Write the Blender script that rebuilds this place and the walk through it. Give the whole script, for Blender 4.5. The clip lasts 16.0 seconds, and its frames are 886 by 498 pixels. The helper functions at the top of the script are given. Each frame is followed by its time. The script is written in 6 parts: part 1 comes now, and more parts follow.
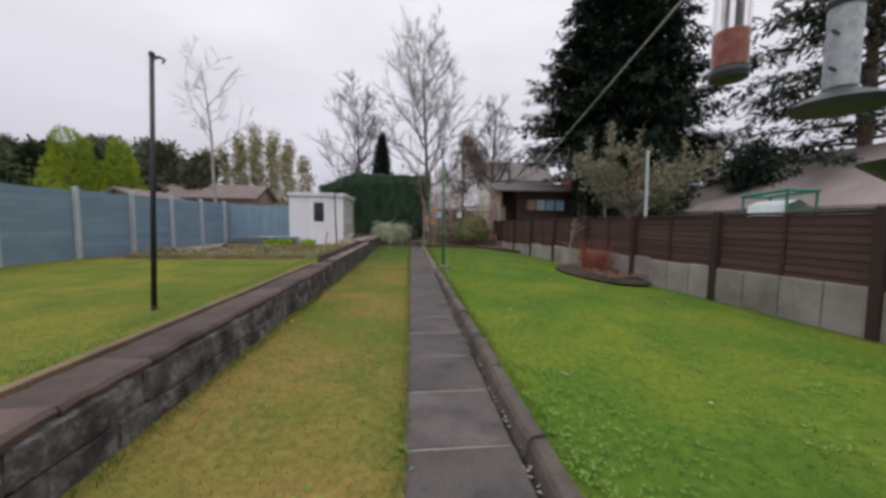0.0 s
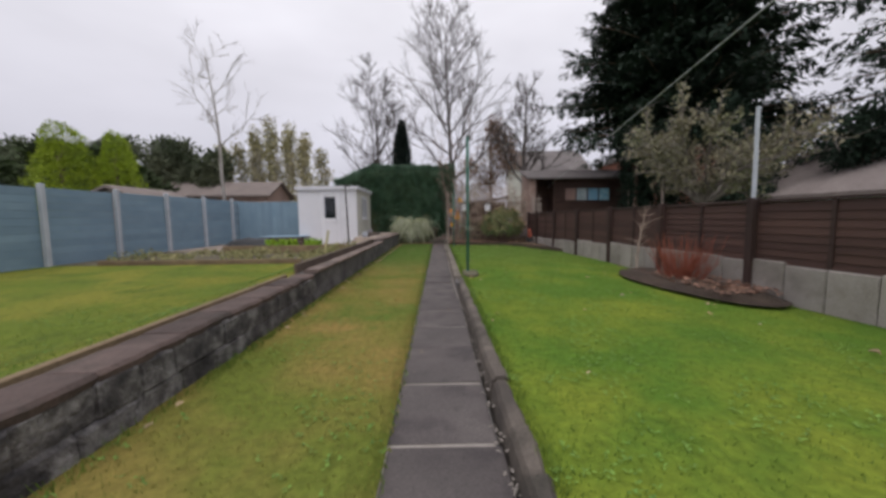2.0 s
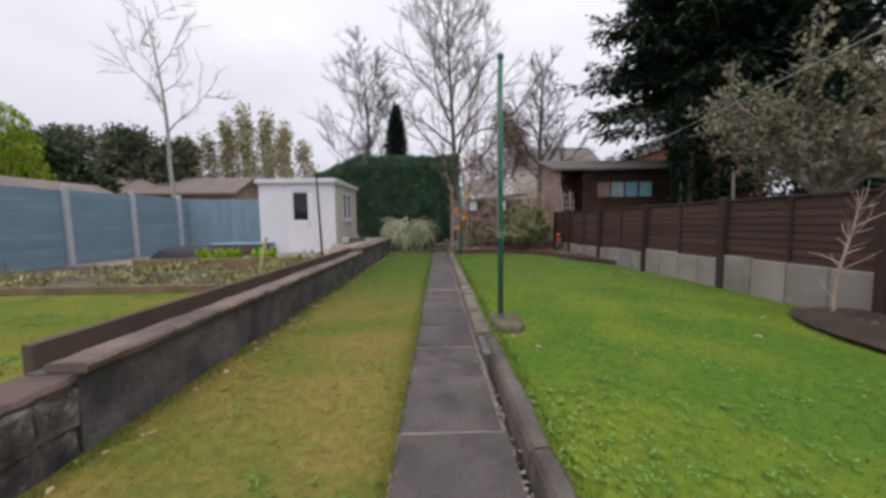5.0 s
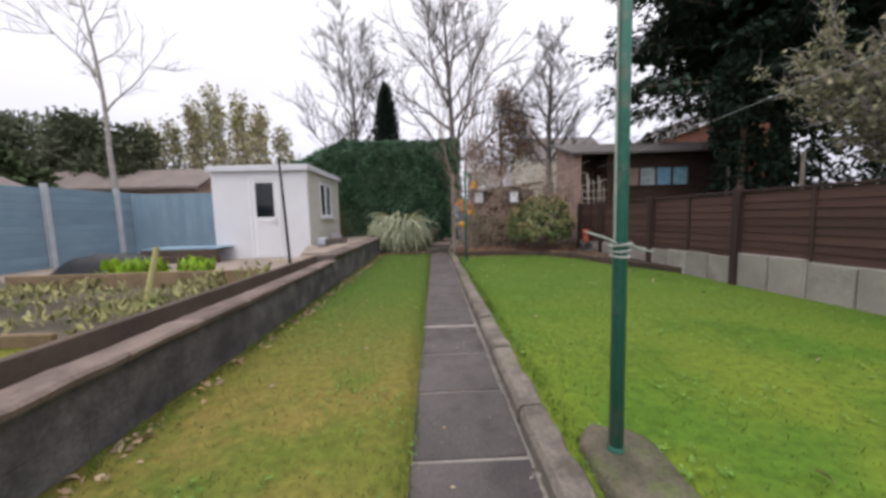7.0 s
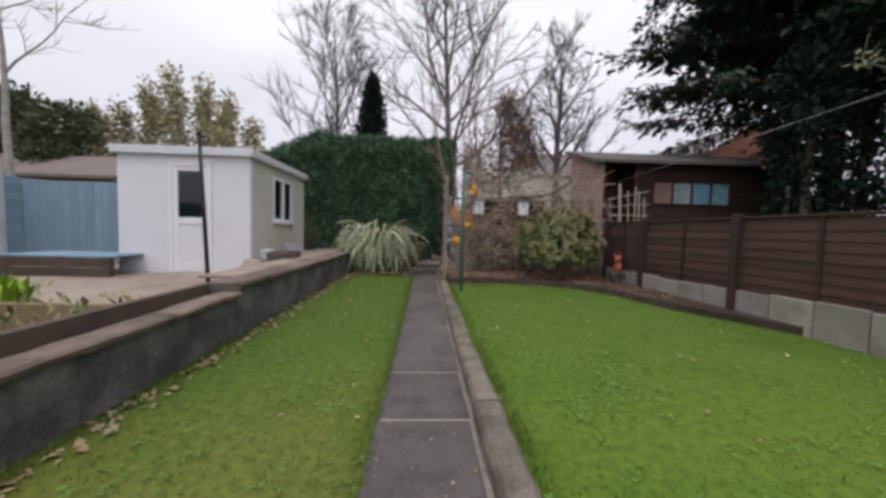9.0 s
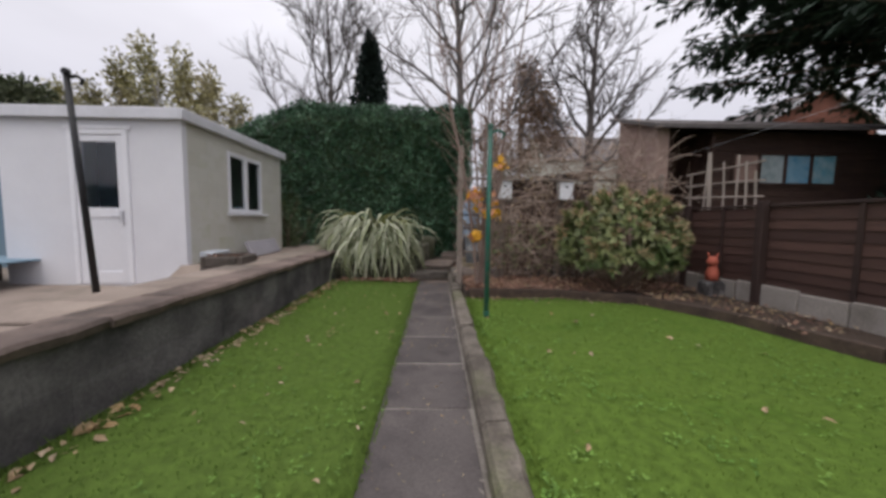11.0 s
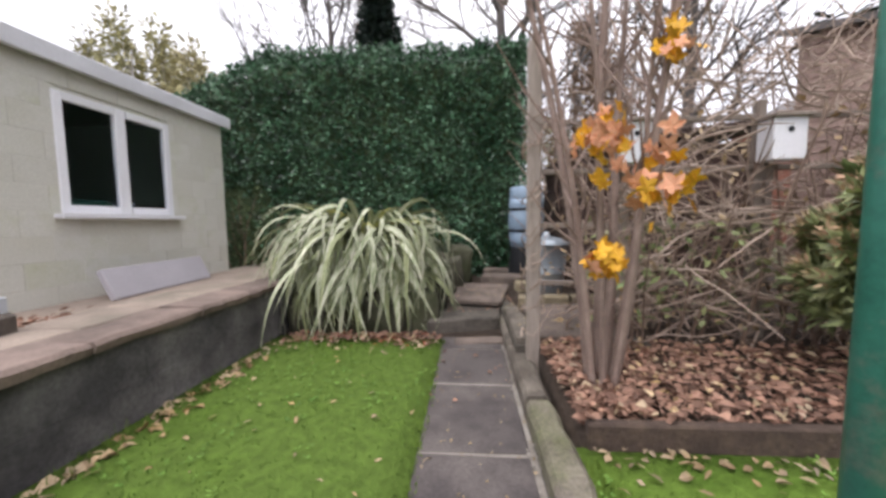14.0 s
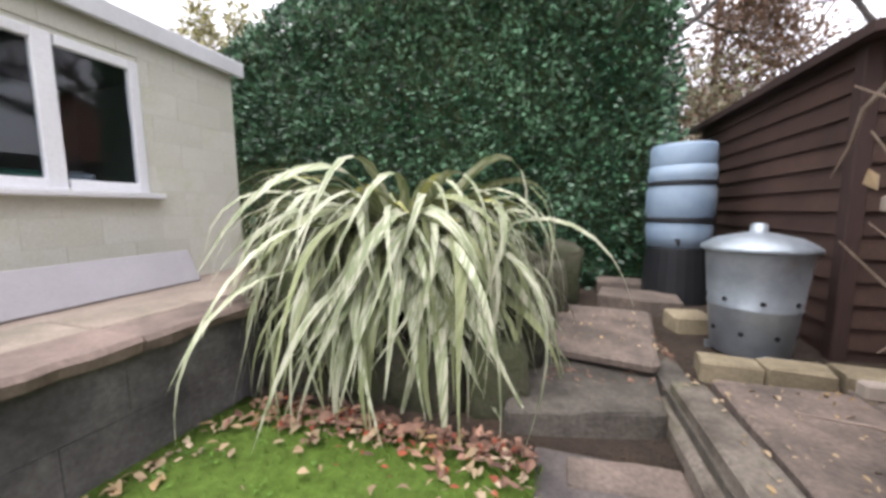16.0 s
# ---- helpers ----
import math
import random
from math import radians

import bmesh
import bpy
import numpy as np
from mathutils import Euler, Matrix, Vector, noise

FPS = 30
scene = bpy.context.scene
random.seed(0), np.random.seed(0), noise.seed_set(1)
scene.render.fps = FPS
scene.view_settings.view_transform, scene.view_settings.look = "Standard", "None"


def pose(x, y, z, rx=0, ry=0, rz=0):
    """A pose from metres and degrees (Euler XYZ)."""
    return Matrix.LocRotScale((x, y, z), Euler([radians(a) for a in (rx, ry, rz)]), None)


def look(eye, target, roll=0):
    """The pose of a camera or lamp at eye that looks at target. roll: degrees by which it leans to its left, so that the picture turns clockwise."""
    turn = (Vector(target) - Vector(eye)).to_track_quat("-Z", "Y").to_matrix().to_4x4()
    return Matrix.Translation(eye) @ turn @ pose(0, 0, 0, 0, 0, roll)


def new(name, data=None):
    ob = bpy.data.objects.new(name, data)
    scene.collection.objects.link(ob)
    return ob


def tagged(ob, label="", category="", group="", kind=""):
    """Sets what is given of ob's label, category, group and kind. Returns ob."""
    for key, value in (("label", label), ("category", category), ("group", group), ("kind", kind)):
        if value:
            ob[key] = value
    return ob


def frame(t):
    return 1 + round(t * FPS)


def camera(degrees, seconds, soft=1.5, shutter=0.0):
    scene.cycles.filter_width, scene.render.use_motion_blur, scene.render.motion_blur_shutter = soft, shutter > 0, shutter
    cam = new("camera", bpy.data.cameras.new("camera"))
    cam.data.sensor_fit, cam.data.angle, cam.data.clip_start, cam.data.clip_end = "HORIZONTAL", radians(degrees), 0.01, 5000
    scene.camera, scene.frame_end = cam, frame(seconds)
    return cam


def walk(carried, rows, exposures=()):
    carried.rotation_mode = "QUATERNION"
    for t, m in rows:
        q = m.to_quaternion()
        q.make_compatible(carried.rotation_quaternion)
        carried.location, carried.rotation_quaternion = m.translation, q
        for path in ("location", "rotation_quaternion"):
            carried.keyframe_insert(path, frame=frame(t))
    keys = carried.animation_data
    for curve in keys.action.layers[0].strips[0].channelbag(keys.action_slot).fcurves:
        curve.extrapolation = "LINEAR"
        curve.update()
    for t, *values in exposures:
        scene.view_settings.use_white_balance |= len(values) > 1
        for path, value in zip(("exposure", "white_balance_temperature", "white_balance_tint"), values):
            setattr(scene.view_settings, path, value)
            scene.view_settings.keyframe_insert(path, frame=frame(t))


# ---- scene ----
cam = camera(104.2, 16.0, soft=3.3)
PATH = [
    (0, (0.024, 0.083, 1.258), (0.212, 2.068, 1.114), 0.6),
    (0.5, (0.175, 0.62, 1.23), (0.206, 2.603, 0.97), 0.5),
    (1, (0.219, 1.104, 1.199), (0.291, 3.089, 0.962), 2.0),
    (1.5, (0.246, 1.596, 1.228), (0.375, 3.582, 1.029), -0.8),
    (2, (0.295, 2.197, 1.243), (0.322, 4.189, 1.069), -0.6),
    (2.5, (0.307, 2.753, 1.288), (0.331, 4.742, 1.076), -0.6),
    (3, (0.324, 3.242, 1.276), (0.357, 5.235, 1.105), -0.7),
    (3.5, (0.318, 3.784, 1.316), (0.312, 5.775, 1.125), -0.1),
    (3.7, (0.318, 4.003, 1.298), (0.308, 5.998, 1.159), 1.0),
    (5.8, (0.179, 6.651, 1.158), (0.213, 8.64, 0.949), -1.8),
    (6, (0.165, 6.868, 1.195), (0.161, 8.853, 0.95), -0.8),
    (6.5, (0.144, 7.387, 1.19), (0.149, 9.367, 0.91), -0.2),
    (7, (0.146, 7.941, 1.189), (0.195, 9.932, 1.006), -1.5),
    (7.5, (0.123, 8.598, 1.191), (0.148, 10.581, 0.935), -0.3),
    (8, (0.184, 9.112, 1.219), (0.315, 11.093, 0.977), 0.7),
    (8.5, (0.239, 9.752, 1.209), (0.367, 11.744, 1.096), -0.8),
    (9, (0.267, 10.34, 1.163), (0.374, 12.335, 1.061), 1.4),
    (9.2, (0.316, 10.627, 1.206), (0.42, 12.614, 1.002), 0.3),
    (11.3, (0.353, 12.886, 1.188), (0.382, 14.881, 1.055), 1.1),
    (11.5, (0.361, 13.159, 1.214), (0.404, 15.156, 1.104), 1.8),
    (12, (0.327, 13.634, 1.234), (0.453, 15.624, 1.079), 0.9),
    (12.5, (0.3, 14.205, 1.217), (0.354, 16.201, 1.107), -1.1),
    (13, (0.268, 14.705, 1.202), (0.255, 16.702, 1.089), -0.4),
    (13.5, (0.229, 15.301, 1.178), (0.253, 17.295, 1.017), -1.0),
    (14, (0.27, 15.873, 1.172), (0.119, 17.861, 1.016), -0.7),
    (14.5, (0.222, 16.347, 1.143), (-0.084, 18.323, 1.084), -0.7),
    (15, (0.139, 16.884, 1.151), (-0.349, 18.812, 0.94), -1.3),
    (15.5, (0.141, 17.293, 1.144), (-0.469, 19.188, 0.942), -0.8),
    (16, (0.044, 17.711, 1.123), (-0.562, 19.605, 0.901), -0.4),
]
EXPOSURES = [(0, 0.03), (1.5, 0.12), (2.5, -0.06), (3.5, 0.2), (5.8, 0.2), (6.5, 0.2), (7, 0.48), (8.5, 0.42), (9, 0.2), (11.5, 0.12), (12.5, 0.72), (13.5, 0.9), (14.5, 1.22), (16, 1.5)]
walk(cam, [(t, look(eye, target, roll)) for t, eye, target, roll in PATH], exposures=EXPOSURES)

# ---- light ----
world = bpy.data.worlds.new("overcast_sky")
scene.world = world
world.use_nodes = True
wn, wl = world.node_tree.nodes, world.node_tree.links
wn.clear()
w_out, w_bg = wn.new("ShaderNodeOutputWorld"), wn.new("ShaderNodeBackground")
w_sky = wn.new("ShaderNodeTexSky")
w_sky.sky_type, w_sky.sun_disc = "NISHITA", False
w_sky.sun_elevation, w_sky.sun_rotation = radians(48), radians(200)
w_sky.dust_density, w_sky.air_density = 4.0, 1.0
w_co, w_sep = wn.new("ShaderNodeTexCoord"), wn.new("ShaderNodeSeparateXYZ")
w_ramp, w_noise = wn.new("ShaderNodeValToRGB"), wn.new("ShaderNodeTexNoise")
w_map = wn.new("ShaderNodeMapping")
w_map.inputs["Scale"].default_value = (1, 1, 2.6)
w_noise.inputs["Scale"].default_value, w_noise.inputs["Detail"].default_value = 1.7, 4
w_ramp.color_ramp.elements[0].position, w_ramp.color_ramp.elements[0].color = 0.0, (7.0, 6.9, 8.0, 1)
w_ramp.color_ramp.elements[1].position, w_ramp.color_ramp.elements[1].color = 0.95, (16.5, 16.2, 17.0, 1)
mid = w_ramp.color_ramp.elements.new(0.35)
mid.color = (9.6, 9.4, 10.3, 1)
w_cloud = wn.new("ShaderNodeMapRange")
w_cloud.inputs["From Min"].default_value, w_cloud.inputs["From Max"].default_value = 0.3, 0.7
w_cloud.inputs["To Min"].default_value, w_cloud.inputs["To Max"].default_value = 0.88, 1.1
w_mul, w_mix = wn.new("ShaderNodeMix"), wn.new("ShaderNodeMix")
w_mul.data_type = w_mix.data_type = "RGBA"
w_mul.blend_type = "MULTIPLY"
w_mul.inputs["Factor"].default_value, w_mix.inputs["Factor"].default_value = 1.0, 0.93
wl.new(w_co.outputs["Generated"], w_sep.inputs[0])
wl.new(w_sep.outputs["Z"], w_ramp.inputs[0])
wl.new(w_co.outputs["Generated"], w_map.inputs[0])
wl.new(w_map.outputs[0], w_noise.inputs["Vector"])
wl.new(w_noise.outputs[0], w_cloud.inputs[0])
wl.new(w_ramp.outputs[0], w_mul.inputs[6])
wl.new(w_cloud.outputs[0], w_mul.inputs[7])
wl.new(w_sky.outputs[0], w_mix.inputs[6])
wl.new(w_mul.outputs[2], w_mix.inputs[7])
wl.new(w_mix.outputs[2], w_bg.inputs[0])
w_bg.inputs[1].default_value = 0.082
wl.new(w_bg.outputs[0], w_out.inputs[0])
sun = new("sun", bpy.data.lights.new("sun", "SUN"))
sun.data.energy, sun.data.angle, sun.data.color = 0.6, radians(35), (1.0, 0.97, 0.93)
sun.matrix_world = look((0, 0, 30), (4, 12, 0))


# ---- materials ----
def mat(name, c1, c2, rough=0.85, big=1.5, fine=35.0, bump=0.25, depth=0.01, metal=0.0, vary=0.12, island=0.0, stain=None, stain_scale=0.8, spec=0.4, stretch=(1, 1, 1), patch=(0.35, 0.65), grain=1.0, far=None, steady=False):
    m = bpy.data.materials.new(name)
    m.use_nodes = True
    n, l = m.node_tree.nodes, m.node_tree.links
    b = n["Principled BSDF"]
    b.inputs["Roughness"].default_value, b.inputs["Metallic"].default_value = rough, metal
    b.inputs["Specular IOR Level"].default_value = spec
    co, info, add = n.new("ShaderNodeTexCoord"), n.new("ShaderNodeObjectInfo"), n.new("ShaderNodeVectorMath")
    mp = n.new("ShaderNodeMapping")
    mp.inputs["Scale"].default_value = stretch
    off = n.new("ShaderNodeMath")
    off.operation, off.inputs[1].default_value = "MULTIPLY", 0.0 if steady else 37.0
    l.new(info.outputs["Random"], off.inputs[0])
    l.new(co.outputs["Object"], add.inputs[0])
    l.new(off.outputs[0], add.inputs[1])
    l.new(add.outputs[0], mp.inputs[0])

    def noise_tex(scale, detail, rough_n=0.55):
        t = n.new("ShaderNodeTexNoise")
        t.inputs["Scale"].default_value, t.inputs["Detail"].default_value, t.inputs["Roughness"].default_value = scale, detail, rough_n
        l.new(mp.outputs[0], t.inputs["Vector"])
        return t.outputs["Fac"]

    def spread(value, a, z, lo, hi):
        r = n.new("ShaderNodeMapRange")
        for key, v in zip(("From Min", "From Max", "To Min", "To Max"), (a, z, lo, hi)):
            r.inputs[key].default_value = v
        l.new(value, r.inputs[0])
        return r.outputs[0]

    def mix(kind, fac, a, z):
        x = n.new("ShaderNodeMix")
        x.data_type, x.blend_type = "RGBA", kind
        for slot, v in ((0, fac), (6, a), (7, z)):
            if hasattr(v, "is_linked"):
                l.new(v, x.inputs[slot])
            else:
                x.inputs[slot].default_value = v if slot == 0 else (*v, 1)
        return x.outputs[2]

    f_big, f_fine = noise_tex(big, 5), noise_tex(fine, 4, 0.65)
    colour = mix("MIX", spread(f_big, *patch, 0, 1), c1, c2)
    if far:
        sep = n.new("ShaderNodeSeparateXYZ")
        l.new(co.outputs["Object"], sep.inputs[0])
        shift = n.new("ShaderNodeMath")
        shift.operation = "MULTIPLY_ADD"
        shift.inputs[1].default_value = 7.0
        l.new(f_big, shift.inputs[0])
        l.new(sep.outputs["Y"], shift.inputs[2])
        colour = mix("MIX", spread(shift.outputs[0], far[1], far[2], 0, 1), colour, far[0])
    if stain:
        colour = mix("MIX", spread(noise_tex(stain_scale, 7, 0.7), 0.52, 0.68, 0, 0.85), colour, stain)
    colour = mix("MULTIPLY", 1.0, colour, spread(f_fine, 0.25, 0.75, 1 - 0.28 * grain, 1 + 0.2 * grain))
    colour = mix("MULTIPLY", 1.0, colour, spread(info.outputs["Random"], 0, 1, 1 - vary, 1 + vary))
    if island:
        geo = n.new("ShaderNodeNewGeometry")
        colour = mix("MULTIPLY", 1.0, colour, spread(geo.outputs["Random Per Island"], 0, 1, 1 - island, 1 + island))
    l.new(colour, b.inputs["Base Color"])
    l.new(spread(f_fine, 0.2, 0.8, max(0.02, rough - 0.12), min(1, rough + 0.12)), b.inputs["Roughness"])
    if bump:
        bp = n.new("ShaderNodeBump")
        bp.inputs["Strength"].default_value, bp.inputs["Distance"].default_value = bump, depth
        l.new(f_fine, bp.inputs["Height"])
        l.new(bp.outputs[0], b.inputs["Normal"])
    return m


def glass_mat(name, tint, rough=0.03):
    m = bpy.data.materials.new(name)
    m.use_nodes = True
    b = m.node_tree.nodes["Principled BSDF"]
    b.inputs["Base Color"].default_value = (*tint, 1)
    b.inputs["Roughness"].default_value, b.inputs["Transmission Weight"].default_value = rough, 1.0
    b.inputs["IOR"].default_value = 1.45
    return m


GRASS_STRIP = mat("strip_grass", (0.13, 0.158, 0.028), (0.26, 0.185, 0.058), 0.95, 0.85, 16, 0.9, 0.03, stain=(0.085, 0.145, 0.022), stain_scale=0.8, patch=(0.36, 0.64), grain=1.3, spec=0.1, far=((0.092, 0.145, 0.029), 13.8, 16.5))
GRASS_RIGHT = mat("lawn_grass", (0.088, 0.165, 0.021), (0.165, 0.21, 0.026), 0.95, 0.9, 16, 0.9, 0.03, stain=(0.07, 0.132, 0.018), stain_scale=1.1, patch=(0.4, 0.62), grain=1.3, spec=0.1, far=((0.10, 0.162, 0.028), 13.0, 17.5))
GRASS_LEFT = mat("upper_lawn_grass", (0.13, 0.172, 0.026), (0.205, 0.205, 0.035), 0.95, 0.9, 16, 0.9, 0.03, stain=(0.08, 0.12, 0.022), stain_scale=1.1, patch=(0.4, 0.62), grain=1.3, spec=0.1)
BLADE = mat("grass_blade", (0.105, 0.18, 0.03), (0.15, 0.215, 0.038), 0.8, 0.8, 30, 0, island=0.25, spec=0.15)
BLADE_DRY = mat("grass_blade_dry", (0.17, 0.20, 0.045), (0.26, 0.225, 0.07), 0.85, 0.9, 30, 0, island=0.25, spec=0.15, far=((0.105, 0.175, 0.035), 12.6, 15.4))
FIELD = mat("far_field", (0.06, 0.09, 0.03), (0.10, 0.10, 0.05), 0.95, 0.05, 3, 0)
SLAB = mat("path_slab_concrete", (0.066, 0.056, 0.056), (0.132, 0.113, 0.107), 0.85, 3.2, 60, 0.45, 0.006, grain=1.4, vary=0.1, stain=(0.06, 0.053, 0.052), stain_scale=1.6)
MORTAR = mat("pale_mortar", (0.33, 0.30, 0.27), (0.24, 0.21, 0.185), 0.95, 6, 80, 0.4, 0.006)
KERB = mat("kerb_concrete", (0.215, 0.185, 0.155), (0.115, 0.097, 0.08), 0.9, 5, 50, 0.7, 0.012, grain=1.5, patch=(0.4, 0.62), stain=(0.13, 0.145, 0.06), vary=0.1)
STONE = mat("wall_stone", (0.04, 0.037, 0.039), (0.17, 0.157, 0.153), 0.92, 5.5, 30, 0.9, 0.03, vary=0.12, stain=(0.30, 0.29, 0.285), stain_scale=5.5, patch=(0.36, 0.66), grain=1.5, steady=True)
KERB_OLD = mat("dirty_kerb_concrete", (0.15, 0.125, 0.105), (0.08, 0.067, 0.058), 0.9, 3, 50, 0.6, 0.01, stain=(0.05, 0.046, 0.036), stain_scale=2.5, vary=0.15, grain=1.3)
BLOCK = mat("wall_block", (0.062, 0.058, 0.062), (0.18, 0.168, 0.168), 0.92, 2.6, 40, 0.6, 0.01, vary=0.06, stain=(0.055, 0.052, 0.053), stain_scale=2.0, patch=(0.36, 0.66), grain=1.4, steady=True)
JOINT = mat("wall_joint", (0.11, 0.103, 0.102), (0.15, 0.14, 0.135), 0.95, 5, 60, 0.5, 0.01)
COPING = mat("coping_concrete", (0.24, 0.18, 0.155), (0.13, 0.098, 0.086), 0.9, 2.4, 55, 0.5, 0.008, vary=0.15, stain=(0.075, 0.06, 0.052), stain_scale=1.8)
COPING_OLD = mat("weathered_reddish_coping", (0.125, 0.088, 0.078), (0.062, 0.045, 0.04), 0.92, 2.4, 50, 0.6, 0.01, vary=0.15, stain=(0.06, 0.05, 0.042), stain_scale=2.2, grain=1.3)
PAVING = mat("terrace_paving", (0.34, 0.275, 0.23), (0.25, 0.20, 0.17), 0.9, 1.8, 60, 0.35, 0.005, vary=0.1, stain=(0.17, 0.15, 0.12), stain_scale=1.2)
SOIL = mat("dark_soil", (0.045, 0.032, 0.024), (0.075, 0.052, 0.038), 0.98, 3, 25, 1.0, 0.05)
BED_SOIL = mat("garden_bed_soil", (0.12, 0.10, 0.08), (0.17, 0.15, 0.095), 0.98, 2, 25, 1.0, 0.05)
FENCE_BROWN = mat("brown_stained_board", (0.062, 0.031, 0.026), (0.085, 0.044, 0.035), 0.75, 2, 30, 0.4, 0.004, vary=0.2, stretch=(1, 0.12, 1))
POST_BROWN = mat("brown_post", (0.035, 0.02, 0.018), (0.055, 0.031, 0.026), 0.8, 3, 40, 0.4, 0.005, stretch=(1, 1, 0.15))
GRAVEL_BOARD = mat("fence_base_concrete", (0.25, 0.225, 0.205), (0.33, 0.30, 0.275), 0.9, 2, 60, 0.4, 0.006, vary=0.14, stain=(0.16, 0.14, 0.12))
FENCE_BLUE = mat("blue_grey_painted_board", (0.185, 0.28, 0.36), (0.22, 0.32, 0.40), 0.7, 1.5, 40, 0.2, 0.003, vary=0.08, grain=0.25)
POST_WHITE = mat("pale_concrete_post", (0.50, 0.53, 0.57), (0.42, 0.45, 0.49), 0.85, 4, 60, 0.3, 0.003, grain=0.25)
RENDER_WHITE = mat("white_painted_render", (0.76, 0.76, 0.80), (0.70, 0.70, 0.74), 0.8, 1.2, 60, 0.25, 0.003, vary=0, grain=0.25)
RENDER_CREAM = mat("cream_painted_blockwork", (0.56, 0.55, 0.48), (0.64, 0.63, 0.59), 0.85, 0.9, 60, 0.35, 0.004, vary=0.02, stain=(0.49, 0.50, 0.36), stain_scale=0.9, grain=0.45)
UPVC = mat("white_plastic_frame", (0.80, 0.80, 0.84), (0.77, 0.77, 0.81), 0.35, 2, 40, 0, grain=0.25)
ROOF_EDGE = mat("white_roof_trim", (0.70, 0.70, 0.75), (0.62, 0.62, 0.66), 0.5, 3, 40, 0.1, 0.002, grain=0.25)
# Near-black that paints the shade of the shed's inside and of small holes.
HOLLOW_SHADE = mat("painted_hollow_shade", (0.012, 0.013, 0.016), (0.02, 0.022, 0.026), 0.8, 2, 20, 0)
GLASS = glass_mat("window_glass", (0.75, 0.82, 0.88))
POLE_GREEN = mat("green_painted_metal", (0.025, 0.13, 0.095), (0.035, 0.16, 0.12), 0.4, 4, 50, 0.1, 0.002, stain=(0.16, 0.17, 0.14), stain_scale=9)
POLE_BLACK = mat("black_painted_metal", (0.012, 0.012, 0.014), (0.02, 0.02, 0.022), 0.45, 5, 50, 0.1, 0.002)
BARK_GREY = mat("grey_bark", (0.16, 0.14, 0.135), (0.105, 0.09, 0.085), 0.9, 4, 40, 0.5, 0.01)
BARK_PALE = mat("pale_birch_bark", (0.48, 0.45, 0.42), (0.30, 0.27, 0.25), 0.85, 4, 30, 0.4, 0.006)
BARK_BROWN = mat("brown_bark", (0.15, 0.10, 0.075), (0.22, 0.155, 0.12), 0.9, 4, 40, 0.5, 0.01)
TWIG = mat("dry_twig", (0.50, 0.395, 0.33), (0.32, 0.235, 0.19), 0.85, 3, 40, 0.2, 0.003, island=0.3)
# The bright bluish second tone paints sky gloss on the hedge leaves.
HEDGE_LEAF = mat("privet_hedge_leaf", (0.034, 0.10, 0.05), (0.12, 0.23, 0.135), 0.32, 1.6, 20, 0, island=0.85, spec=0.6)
# Distant evergreen green, lightened and greyed to paint the haze over it.
HAZE_LEAF = mat("haze_greyed_evergreen_leaf", (0.085, 0.11, 0.06), (0.15, 0.165, 0.10), 0.8, 0.5, 15, 0, island=0.4)
BARK_MAPLE = mat("pinkish_maple_bark", (0.33, 0.245, 0.21), (0.22, 0.155, 0.13), 0.85, 5, 40, 0.4, 0.006, vary=0.15)
CONIFER = mat("dark_conifer_needle", (0.012, 0.028, 0.016), (0.022, 0.045, 0.026), 0.7, 0.5, 15, 0, island=0.5)
CYPRESS = mat("cypress_foliage", (0.010, 0.022, 0.018), (0.018, 0.032, 0.024), 0.8, 1, 15, 0, island=0.4)
GOLD_CONIFER = mat("golden_conifer_foliage", (0.33, 0.42, 0.025), (0.22, 0.31, 0.02), 0.7, 0.8, 15, 0, island=0.4)
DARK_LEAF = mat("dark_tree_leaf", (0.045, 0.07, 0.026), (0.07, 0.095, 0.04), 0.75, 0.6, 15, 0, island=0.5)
OLIVE_LEAF = mat("olive_autumn_leaf", (0.36, 0.34, 0.17), (0.46, 0.41, 0.26), 0.8, 0.5, 15, 0, island=0.45)
BROWN_LEAF = mat("brown_autumn_leaf", (0.23, 0.15, 0.105), (0.34, 0.225, 0.165), 0.85, 0.5, 15, 0, island=0.4)
PALE_LEAF = mat("pale_green_leaf", (0.21, 0.225, 0.12), (0.32, 0.28, 0.19), 0.75, 0.8, 15, 0, island=0.4)
SHRUB_LEAF = mat("shrub_leaf", (0.12, 0.175, 0.06), (0.34, 0.35, 0.17), 0.5, 1.5, 15, 0, island=0.45)
SHRUB_TIP = mat("shrub_flower_tip", (0.56, 0.33, 0.23), (0.46, 0.38, 0.22), 0.7, 3, 15, 0, island=0.35)
LITTER = mat("fallen_leaf", (0.30, 0.175, 0.125), (0.155, 0.085, 0.062), 0.8, 9, 15, 0, island=0.48, vary=0.3)
LITTER_PALE = mat("pale_fallen_leaf", (0.44, 0.35, 0.25), (0.33, 0.22, 0.10), 0.8, 3, 15, 0, island=0.35, vary=0.3)
YELLOW_LEAF = mat("yellow_maple_leaf", (0.72, 0.43, 0.02), (0.66, 0.30, 0.03), 0.6, 6, 20, 0, island=0.3, vary=0.2)
PINK_LEAF = mat("pink_orange_leaf", (0.62, 0.26, 0.14), (0.66, 0.36, 0.22), 0.65, 6, 20, 0, island=0.3, vary=0.2)
ROOF_FELT = mat("brown_roof_felt", (0.24, 0.20, 0.18), (0.19, 0.155, 0.145), 0.9, 1, 20, 0.3, 0.01)
ROOF_GREY = mat("grey_roof_tile", (0.125, 0.11, 0.108), (0.17, 0.15, 0.145), 0.85, 0.6, 10, 0.3, 0.02)
